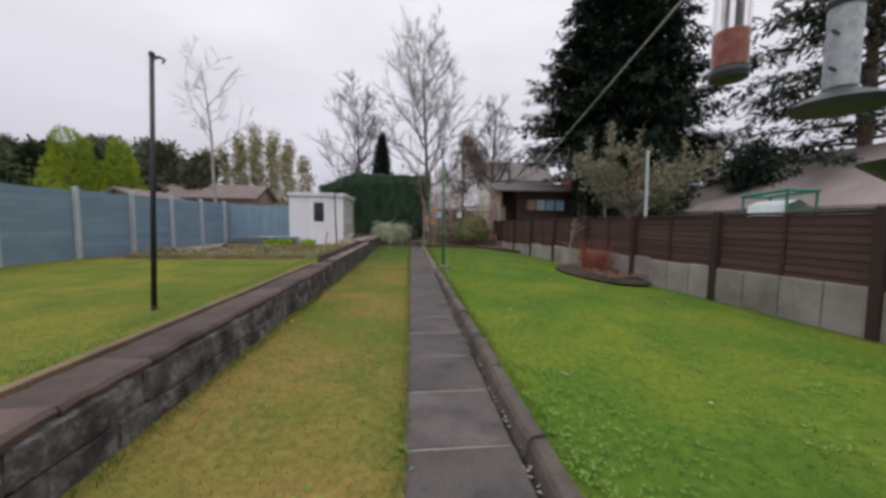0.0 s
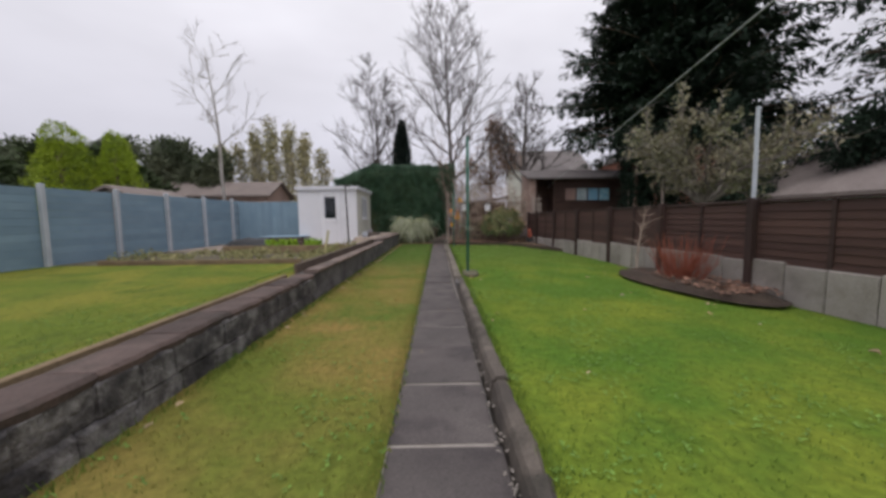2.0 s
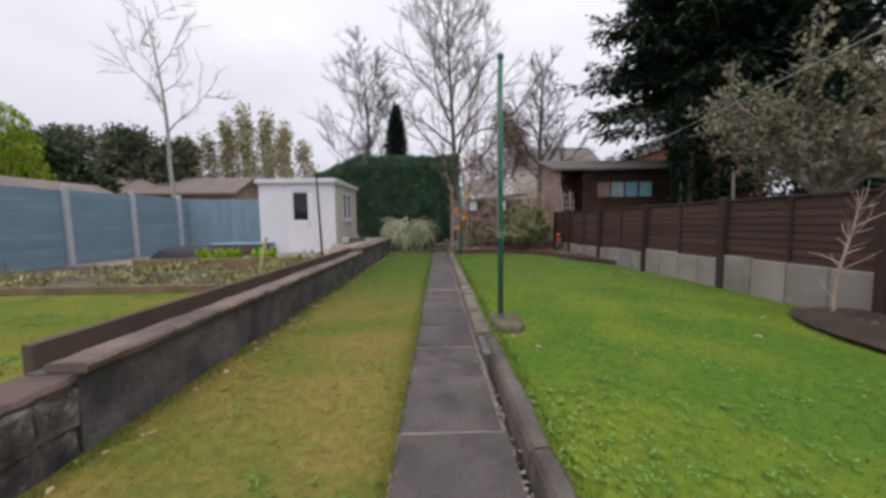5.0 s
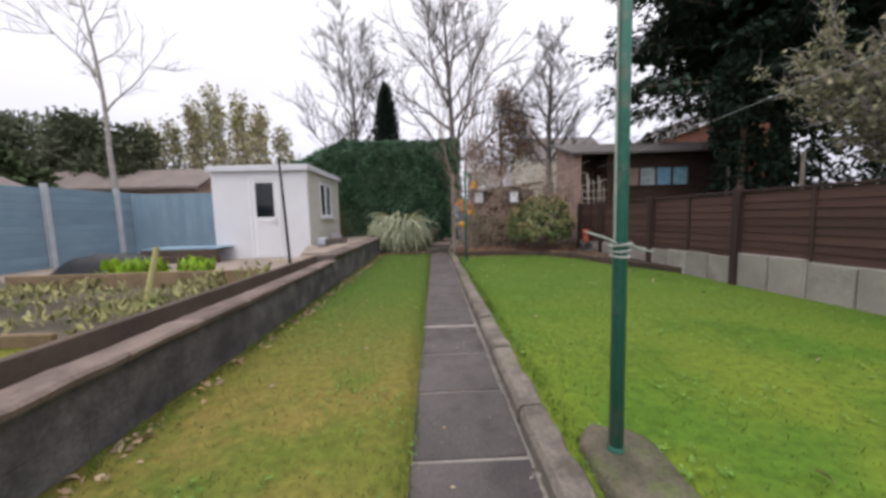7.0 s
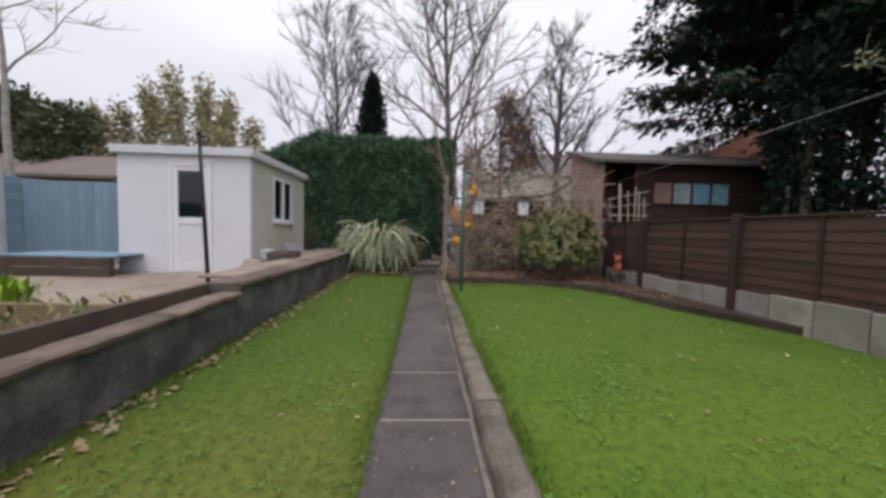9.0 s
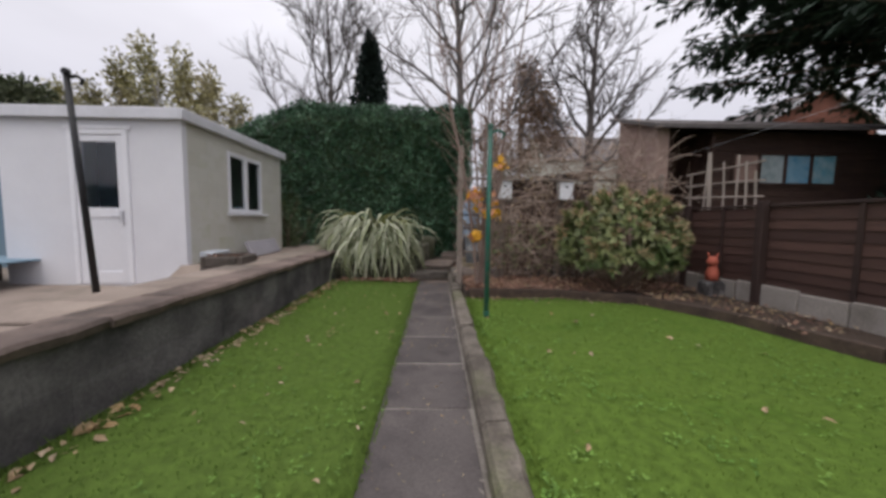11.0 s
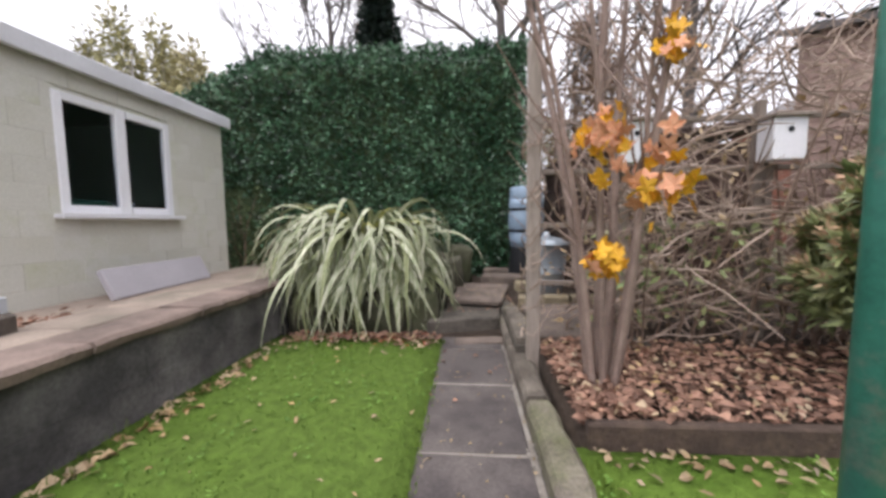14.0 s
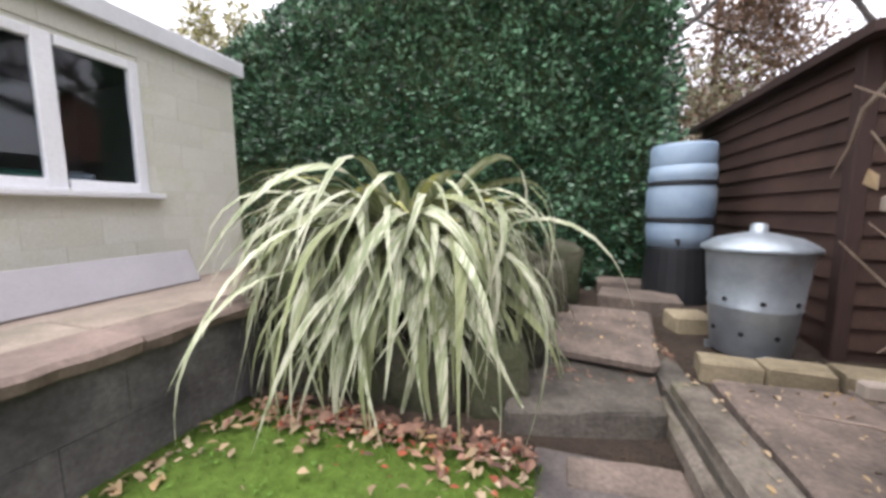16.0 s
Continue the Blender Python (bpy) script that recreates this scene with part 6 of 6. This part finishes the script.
def flax_leaf(length, rise, width, fall, sway, twist):
    """An arching strap leaf along +y, folded along its middle, swaying aside and turning on itself."""
    m, n = Mesh(), 13
    p, ang = Vector((0, 0, 0)), rise
    for i in range(n + 1):
        u = i / n
        w = width * (0.5 + 0.6 * math.sin(math.pi * min(1, u * 1.1 + 0.12))) * (1 - u ** 4)
        c, t = math.cos(twist * u), math.sin(twist * u)
        x = sway * u * u * length
        m.v.extend(((x - w * c, p.y, p.z + w * (0.3 - t)), (x, p.y, p.z), (x + w * c, p.y, p.z + w * (0.3 + t))))
        p = p + Vector((0, math.cos(ang), math.sin(ang))) * length / n
        ang = rise - (rise + 1.5) * smooth_step(0.05, fall, u)
    for i in range(n):
        a = 3 * i
        m.f.extend(((a, a + 1, a + 4, a + 3), (a + 1, a + 2, a + 5, a + 4)))
    return m


arches = [flax_leaf(rnd(1.35, 1.85), rnd(0.7, 1.3), rnd(0.021, 0.036), rnd(0.55, 1.0), rnd(-0.22, 0.22), rnd(-0.9, 0.9)) for k in range(14)]
skirts = [flax_leaf(rnd(1.45, 1.95), rnd(0.35, 0.95), rnd(0.024, 0.042), rnd(0.45, 0.85), rnd(-0.3, 0.3), rnd(-1.0, 1.0)) for k in range(14)]
pale_kinds = [a.data("leaf", FLAX, True) for a in arches + skirts]
green_kinds = [a.data("leaf", FLAX_DARK, True) for a in arches + skirts]
gold_kinds = [a.data("leaf", FLAX_GOLD, True) for a in arches]
fans = [rnd(0, 360) for k in range(20)] + [180 + rnd(-95, 95) for k in range(22)]
crests = [flax_leaf(rnd(0.55, 0.95), rnd(1.05, 1.45), rnd(0.018, 0.03), rnd(0.9, 1.3), rnd(-0.3, 0.3), rnd(-1.0, 1.0)).data("leaf", FLAX_GOLD if k % 3 else FLAX, True) for k in range(10)]
for i in range(110):
    w, r = rnd(0, 360), 0.48 * math.sqrt(rnd(0, 1))
    part("leaf", random.choice(crests), None, flax).matrix_basis = pose(r * math.sin(radians(-w)), r * math.cos(radians(-w)), rnd(0.25, 0.55) - 0.3 * r, rnd(-14, 14), rnd(-14, 14), w)
inner, outer = Mesh(), Mesh()
for i in range(980):
    w = random.choice(fans) + random.gauss(0, 6)
    r, s = rnd(0.02, 0.34), rnd(0.62, 1.12)
    turn = Matrix.Translation((r * math.cos(radians(w + 90)), r * math.sin(radians(w + 90)), rnd(0.02, 0.3))) @ Euler((rnd(-0.25, 0.3), rnd(-0.45, 0.45), radians(w))).to_matrix().to_4x4() @ Matrix.Diagonal((1, s, s, 1))
    if i < 230:
        behind = math.cos(radians(w)) > 0.1
        kind = gold_kinds if behind and rnd(0, 1) < 0.6 else green_kinds if rnd(0, 1) < 0.2 else pale_kinds
        part("leaf", kind[random.randrange(14, 28) if len(kind) > 14 and i % 2 else random.randrange(14)], None, flax).matrix_basis = turn
    else:
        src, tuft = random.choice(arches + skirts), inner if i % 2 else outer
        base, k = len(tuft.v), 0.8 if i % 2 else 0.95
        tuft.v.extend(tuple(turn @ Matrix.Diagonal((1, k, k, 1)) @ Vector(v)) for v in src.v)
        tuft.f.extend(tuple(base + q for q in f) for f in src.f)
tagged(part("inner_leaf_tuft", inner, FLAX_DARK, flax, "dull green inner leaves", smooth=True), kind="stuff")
tagged(part("outer_leaf_tuft", outer, FLAX, flax, smooth=True), kind="stuff")

# water butt on its stand
BUTT = mat("blue_grey_plastic", (0.23, 0.32, 0.44), (0.32, 0.41, 0.52), 0.4, 3, 40, 0.05, 0.002, grain=0.2)
BLACKPL = mat("black_plastic", (0.012, 0.013, 0.016), (0.02, 0.021, 0.025), 0.5, 4, 40, 0.1, 0.002)
butt = thing("water_butt", (1.2, 21.6, 0.24), "ribbed blue-grey plastic water butt on black stand", "water butt")
m = Mesh()
m.lathe([(0.255, 0.52), (0.27, 0.62), (0.28, 0.72), (0.265, 0.76), (0.265, 0.8), (0.285, 0.84), (0.285, 1.06), (0.27, 1.1), (0.27, 1.14), (0.28, 1.18), (0.27, 1.28)], 28)
part("barrel", m, BUTT, butt, smooth=True)
for z in (0.78, 1.12):
    m = Mesh()
    m.lathe([(0.265, z - 0.025), (0.29, z - 0.012), (0.29, z + 0.012), (0.265, z + 0.025)], 28)
    part("band", m, BLACKPL, butt)
m = Mesh()
m.lathe([(0.262, 1.275), (0.268, 1.3), (0.268, 1.45), (0.255, 1.475), (0.2, 1.482), (0.05, 1.485)], 28)
part("lid", m, BUTT, butt, smooth=True)
m = Mesh()
m.lathe([(0.3, -0.04), (0.26, 0.5), (0.255, 0.52)], 24)
part("stand", m, BLACKPL, butt, "black tapered stand")
m = Mesh()
m.tube([(-0.08, -0.25, 0.6), (-0.09, -0.33, 0.6), (-0.09, -0.34, 0.55)], [0.016, 0.016, 0.014], 8)
part("tap", m, BLACKPL, butt)

# galvanised incinerator bin
GALV = mat("galvanised_steel", (0.43, 0.48, 0.53), (0.32, 0.36, 0.41), 0.42, 7, 50, 0.15, 0.003, metal=0.55, stain=(0.27, 0.25, 0.23), stain_scale=3, grain=0.3)
bin_ = thing("galvanised_bin", (1.24, 20.3, 0.22), "galvanised garden incinerator bin with domed lid", "bin")
m = Mesh()
m.lathe([(0.18, 0.0), (0.196, 0.02), (0.224, 0.30), (0.231, 0.31), (0.226, 0.32), (0.255, 0.63), (0.266, 0.645), (0.257, 0.66)], 32)
part("body", m, GALV, bin_, smooth=True)
m = Mesh()
m.lathe([(0.275, 0.645), (0.285, 0.655), (0.28, 0.675), (0.2, 0.725), (0.075, 0.755), (0.045, 0.76), (0.04, 0.805), (0.02, 0.815)], 32)
part("lid", m, GALV, bin_, smooth=True)
for row, z in enumerate((0.16, 0.36)):
    for k in range(8):
        w = radians(k * 45 + row * 22 + 10)
        r = 0.2085 if row == 0 else 0.228
        # Each vent is a near-black disc painting the hole's shade.
        m = Mesh()
        m.tube([(r * math.cos(w), r * math.sin(w), z), ((r + 0.006) * math.cos(w), (r + 0.006) * math.sin(w), z)], [0.014, 0.014], 10)
        part("vent_hole", m, HOLLOW_SHADE, bin_)
for k in range(3):
    w = radians(k * 120 + 30)
    m = Mesh()
    m.box(-0.02, 0.02, -0.02, 0.02, -0.03, 0.02)
    part("foot", m, GALV, bin_).matrix_basis = pose(0.2 * math.cos(w), 0.2 * math.sin(w), 0)

# brown lapped shed behind the bin
bs = thing("brown_shed", (0, 0, 0), "dark brown lapped timber shed with sloping roof", "shed")
m = Mesh()
m.box(1.74, 3.8, 20.42, 22.7, 0.0, 2.0)
part("shed_body", m, TIMBER_DARK, bs)
for k in range(14):
    m = Mesh()
    z0 = 0.12 + 0.14 * k
    m.add([(1.70, 20.4, z0), (1.70, 22.7, z0), (1.725, 22.7, z0 + 0.15), (1.725, 20.4, z0 + 0.15), (1.74, 20.4, z0), (1.74, 22.7, z0), (1.74, 22.7, z0 + 0.15), (1.74, 20.4, z0 + 0.15)], [(3, 2, 1, 0), (4, 5, 6, 7), (0, 1, 5, 4), (2, 3, 7, 6), (0, 4, 7, 3), (1, 2, 6, 5)])
    part("board", m, TIMBER_DARK, bs)
    m = Mesh()
    m.add([(1.74, 20.38, z0), (3.8, 20.38, z0), (3.8, 20.405, z0 + 0.15), (1.74, 20.405, z0 + 0.15), (1.74, 20.42, z0), (3.8, 20.42, z0), (3.8, 20.42, z0 + 0.15), (1.74, 20.42, z0 + 0.15)], [(0, 1, 2, 3), (7, 6, 5, 4), (4, 5, 1, 0), (6, 7, 3, 2), (3, 7, 4, 0), (5, 6, 2, 1)])
    part("board", m, TIMBER_DARK, bs)
m = Mesh()
m.box(1.68, 1.76, 20.36, 20.44, 0.05, 2.05, 0.006)
part("corner_post", m, POST_BROWN, bs)
m = Mesh()
m.add([(1.6, 20.2, 2.03), (1.6, 22.85, 2.03), (4.0, 22.85, 2.3), (4.0, 20.2, 2.3), (1.6, 20.2, 2.09), (1.6, 22.85, 2.09), (4.0, 22.85, 2.36), (4.0, 20.2, 2.36)], [(3, 2, 1, 0)[::-1], (4, 5, 6, 7)[::-1], (0, 1, 5, 4), (1, 2, 6, 5), (2, 3, 7, 6), (3, 0, 4, 7)])
part("roof", m, POST_BROWN, bs)

# twisted dry stems in front of the brown shed
vine = thing("twisted_vine", (1.74, 19.35, 0.24), "pale twisted bare vine stems by the brown shed", "shrub")
for i in range(13):
    m = Mesh()
    st = bend((rnd(-0.12, 0.2), rnd(-0.35, 0.2), -0.05), (rnd(-0.2, 0.3), rnd(-0.45, 0.05), 1), rnd(0.9, 2.0), 10, 0.27, 0.06)
    r = rnd(0.010, 0.026)
    m.tube(st, [r * (1 - 0.08 * k) for k in range(11)], 7, False)
    for _ in range(5):
        q, e = on_line(st, rnd(0.2, 1))
        m.tube(bend(q, e + rand_dir() * 1.2, rnd(0.15, 0.5), 5, 0.4), [0.009, 0.008, 0.007, 0.005, 0.004, 0.002], 5, False)
    part("stem", m, TWIG, vine, smooth=True)

# clutter beside the white shed
trough = thing("stone_trough", (-2.5, 17.3, 0.5), "dark weathered stone trough on the terrace edge", "trough", turn=8.0)
for name, b in (("base", (-0.25, 0.25, -0.28, 0.28, 0, 0.05)), ("side", (-0.25, -0.19, -0.28, 0.28, 0.05, 0.19)), ("side", (0.19, 0.25, -0.28, 0.28, 0.05, 0.19)), ("end", (-0.19, 0.19, -0.28, -0.22, 0.05, 0.19)), ("end", (-0.19, 0.19, 0.22, 0.28, 0.05, 0.19))):
    m = Mesh()
    m.box(*b, 0.014)
    m.v = [(x + rnd(-0.008, 0.008), y + rnd(-0.008, 0.008), z + rnd(-0.006, 0.006)) for x, y, z in m.v]
    part(name, m, KERB_OLD, trough)
m = Mesh()
m.box(-0.19, 0.19, -0.22, 0.22, 0.05, 0.15)
part("soil_fill", m, SOIL, trough)
litter("trough_leaves", 90, lambda: (-2.5 + rnd(-0.17, 0.17), 17.3 + rnd(-0.2, 0.2), rnd(0.655, 0.69)), LITTER, "dead leaves heaped in the stone trough", (0.03, 0.08))
litter("terrace_corner_leaves", 110, lambda: (-2.45 + rnd(-0.3, 0.12), 17.85 + random.gauss(0, 0.16), rnd(0.51, 0.56)), LITTER, "dark dead leaves swept against the trough", (0.03, 0.08))
PALE_BOARD = mat("pale_lilac_board", (0.46, 0.44, 0.48), (0.40, 0.38, 0.41), 0.7, 2, 40, 0.1, 0.004, grain=0.25)
m = Mesh()
m.box(-0.03, 0.03, -0.65, 0.65, 0, 0.3, 0.008)
ob = tagged(part("leaning_board", m, PALE_BOARD), "long pale board leaning low against the shed", "board")
ob.matrix_basis = pose(-2.98, 19.35, 0.5, 0, -24, 5)
m = Mesh()
m.box(-0.11, 0.11, -0.22, 0.22, 0, 0.2, 0.01)
ob = tagged(part("concrete_block", m, POST_WHITE), "white painted concrete block beside the shed", "block")
ob.matrix_basis = pose(-2.98, 17.75, 0.5, 0, 0, 6)
for k in range(9):
    yy = 14.5 + 0.85 * k * 0.62
    x0 = wall_x(yy) - 0.36
    m = Mesh()
    m.box(-0.42, 0.0, 0.006, 0.52, 0, 0.03, 0.008)
    ob = part("paving_slab", m, PAVING, bpy.data.objects["terrace"])
    ob.matrix_basis = pose(x0 + 0.02, yy, wall_top(yy) - 0.05, 0, 0, 0.5)

clump = thing("ivy_clump", (-3.42, 21.25, 0.45), "dark tangled ivy clump behind the shed corner", "shrub")
m, lv = Mesh(), Mesh()
for i in range(14):
    st = bend((rnd(-0.15, 0.15), rnd(-0.15, 0.15), -0.1), (rnd(-0.5, 0.6), rnd(-0.5, 0.3), 1), rnd(0.6, 1.4), 5, 0.25)
    m.tube(st, [0.014, 0.012, 0.01, 0.008, 0.006, 0.003], 5, False)
    for k in range(60):
        q, e = on_line(st, rnd(0.2, 1))
        lv.leaf(q + rand_dir() * 0.09, rand_dir(), rand_dir(), rnd(0.05, 0.09), rnd(0.035, 0.06))
part("stem", m, BARK_BROWN, clump, smooth=True)
tagged(part("ivy_leaf", lv, DARK_LEAF, clump), kind="stuff")
tub = thing("plastic_tub", (-3.62, 19.5, 1.2), "pale plastic tub on the shelf inside the window", "tub")
m = Mesh()
m.lathe([(0.08, 0.0), (0.1, 0.2), (0.11, 0.21), (0.11, 0.23), (0.04, 0.25)], 16)
part("tub_body", m, POST_WHITE, tub)
m = Mesh()
m.box(-0.16, 0.16, -0.3, 0.3, 0, 0.24, 0.04)
ob = tagged(part("green_box", m, mat("dull_green_plastic", (0.03, 0.11, 0.08), (0.04, 0.14, 0.10), 0.6)), "dull green storage box on the inside shelf", "box")
ob.matrix_basis = pose(-3.68, 19.05, 1.2)
m = Mesh()
m.box(-0.2, 0.2, -0.65, 0.65, -0.03, 0, 0.004)
ob = tagged(part("window_shelf", m, TIMBER_GREY), "grey timber shelf under the shed window", "shelf")
ob.matrix_basis = pose(-3.635, 19.25, 1.199)

# ---- vegetable bed ----
m = Mesh()
m.box(-8.3, -3.2, 10.94, 11.0, 0.05, 0.27, 0.01)
tagged(part("bed_board", m, TIMBER_BED), "pale timber board edging the vegetable bed", "edging")
m = Mesh()
m.box(-6.8, -2.6, 13.62, 13.68, 0.1, 0.42, 0.01)
tagged(part("bed_board", m, TIMBER_BED), "weathered timber board across the vegetable bed", "edging")
LIME = mat("lime_green_leaf", (0.28, 0.42, 0.03), (0.20, 0.36, 0.025), 0.55, 5, 20, 0, island=0.3)
for cx, cy, n in ((-3.95, 13.9, 46), (-4.75, 13.9, 40), (-5.3, 13.95, 16)):
    pl = thing("leafy_vegetable", (cx, cy, left_height(cx, cy)), "bright lime-green leafy vegetable plant in the bed", "plant", "lime-green plants")
    m = Mesh()
    for i in range(n * 3):
        d = rand_dir()
        m.leaf((rnd(-0.26, 0.26), rnd(-0.12, 0.12), rnd(0.0, 0.28)), (d.x * 0.5, d.y * 0.5, 1), rand_dir(), rnd(0.14, 0.26), rnd(0.08, 0.15))
    part("leaves", m, LIME, pl)
WEED = mat("weed_leaf", (0.20, 0.225, 0.085), (0.34, 0.30, 0.15), 0.8, 2, 15, 0, island=0.45)
m = Mesh()
for i in range(5200):
    x, y = rnd(-8.3, -2.3), rnd(11.05, 14.5)
    if noise.noise((x * 1.1, y * 1.3, 4)) < (-0.08 if y < 12.6 else 0.16):
        continue
    d = rand_dir()
    h = 0.1 + 0.22 * max(0, noise.noise((x * 0.9, y * 0.9, 8)) + 0.2)
    m.leaf((x, y, left_height(x, y) + rnd(0, h)), (d.x, d.y, 0.9), rand_dir(), rnd(0.06, 0.16), rnd(0.02, 0.06))
tagged(part("bed_weeds", m, WEED, None, "low weeds and withered plants over the bed"), category="weeds", kind="stuff")
m = Mesh()
m.tube([(0, 0, -0.05), (0.06, 0, 0.35), (0.12, 0.02, 0.75)], [0.03, 0.032, 0.025], 7)
ob = tagged(part("garden_stake", m, mat("pale_yellow_stake", (0.50, 0.46, 0.22), (0.42, 0.38, 0.18))), "pale yellow leaning stake in the vegetable bed", "stake")
ob.matrix_basis = pose(-2.75, 11.35, 0.22, -6, 0, 0)
heap = thing("covered_heap", (-6.9, 15.6, 0.15), "heap under a sagging black plastic sheet", "tarpaulin")
m = Mesh()
nx, ny = 18, 10
for j in range(ny):
    for i in range(nx):
        u, v = i / (nx - 1) * 2 - 1, j / (ny - 1) * 2 - 1
        h = 0.42 * max(0, (1 - u ** 4)) * max(0, (1 - v ** 4)) + 0.09 * noise.noise((u * 3, v * 3, 2)) * (1 - u * u) * (1 - v * v)
        m.v.append((u * 1.0, v * 0.5, h))
m.f = [(j * nx + i, j * nx + i + 1, (j + 1) * nx + i + 1, (j + 1) * nx + i) for j in range(ny - 1) for i in range(nx - 1)]
part("sheet", m, BLACKPL, heap, smooth=True)
deck = thing("raised_deck", (-6.35, 17.4, 0.18), "low blue-grey timber deck beside the white shed", "deck")
for k in range(7):
    m = Mesh()
    m.box(-1.0, 0.95, -0.07, 0.07, 0.36, 0.39, 0.006)
    part("slat", m, FENCE_BLUE, deck).matrix_basis = pose(rnd(-0.02, 0.02), -0.45 + 0.15 * k, 0)
for k in range(2):
    m = Mesh()
    m.box(-0.98, 0.93, -0.54, -0.51, 0.0 + 0.18 * k, 0.17 + 0.18 * k, 0.006)
    part("front_board", m, TIMBER_WET, deck)
for sx in (-0.9, 0.0, 0.88):
    for sy in (-0.45, 0.45):
        m = Mesh()
        m.box(-0.04, 0.04, -0.04, 0.04, -0.1, 0.36, 0.005)
        part("leg", m, TIMBER_WET, deck).matrix_basis = pose(sx, sy, 0)


# ---- grass blades ----
def blades(name, n, spot, material, label, high):
    m = Mesh()
    for _ in range(n):
        x, y, z = spot()
        w, h = rnd(0, 6.28), rnd(0.4, 1.0) * high
        dx, dy = math.cos(w) * 0.004, math.sin(w) * 0.004
        k = len(m.v)
        m.v.extend(((x - dx, y - dy, z - 0.005), (x + dx, y + dy, z - 0.005), (x + rnd(-0.6, 0.6) * h, y + rnd(-0.6, 0.6) * h, z + h)))
        m.f.append((k, k + 1, k + 2))
    ob = part(name, m, material, None, label)
    return tagged(ob, category="grass", kind="stuff")


def strip_spot():
    x, y = rnd(-1.5, 0.03), rnd(0.5, 19.2)
    return x, y, strip_height(x, y)


def lawn_spot():
    y = rnd(0.8, 17.45)
    x = 0.79 + 3.9 * rnd(0, 1) ** 1.5
    return x, y, right_height(x, y)


def left_spot():
    x, y = -1.99 - 2.8 * rnd(0, 1) ** 1.4, rnd(1.0, 10.9)
    return x, y, left_height(x, y)


blades("strip_grass_blades", 26000, strip_spot, BLADE_DRY, "short yellow-green mossy grass blades", 0.028)
blades("lawn_grass_blades", 42000, lawn_spot, BLADE, "short bright green lawn grass blades", 0.026)
blades("upper_lawn_grass_blades", 12000, left_spot, BLADE, "short green grass blades of the upper lawn", 0.026)
blades("wall_foot_grass", 3000, lambda: (lambda y: (wall_x(y) + rnd(0.03, 0.12), y, 0.03))(rnd(0.5, 19)), BLADE, "longer grass tufts along the wall foot", 0.09)
blades("kerb_edge_grass", 2500, lambda: (lambda y: (0.79 + rnd(-0.03, 0.06), y, 0.085))(rnd(0.5, 17.4)), BLADE, "grass tufts along the kerb", 0.07)
blades("path_edge_grass", 2500, lambda: (rnd(-0.05, 0.03), rnd(0.5, 19.2), 0.0), BLADE, "grass creeping over the path edge", 0.05)


def low_leaves(name, n, spot, material, label, size):
    """Small flat leaves scattered in drifts through the grass."""
    m = Mesh()
    while n > 0:
        x, y, z = spot()
        if noise.noise((x * 1.4, y * 1.4, 11)) + 0.6 * noise.noise((x * 6, y * 6, 3)) < 0.12:
            continue
        n -= 1
        for k in range(3):
            w = rnd(0, 6.28)
            m.leaf((x, y, z + rnd(0.008, 0.022)), (math.cos(w), math.sin(w), rnd(0.05, 0.5)), Vector((rnd(-0.4, 0.4), rnd(-0.4, 0.4), 1)), rnd(*size), rnd(0.55, 0.85) * size[0])
    return tagged(part(name, m, material, None, label), category="grass", kind="stuff")


CLOVER = mat("clover_leaf", (0.10, 0.21, 0.035), (0.16, 0.27, 0.05), 0.6, 2, 20, 0, island=0.35, spec=0.3)
low_leaves("lawn_clover", 5200, lawn_spot, CLOVER, "patches of clover in the lawn", (0.016, 0.032))
low_leaves("strip_weeds", 1500, strip_spot, CLOVER, "small green weeds in the mossy grass strip", (0.016, 0.034))
low_leaves("upper_lawn_clover", 1500, left_spot, CLOVER, "patches of clover in the upper lawn", (0.016, 0.032))
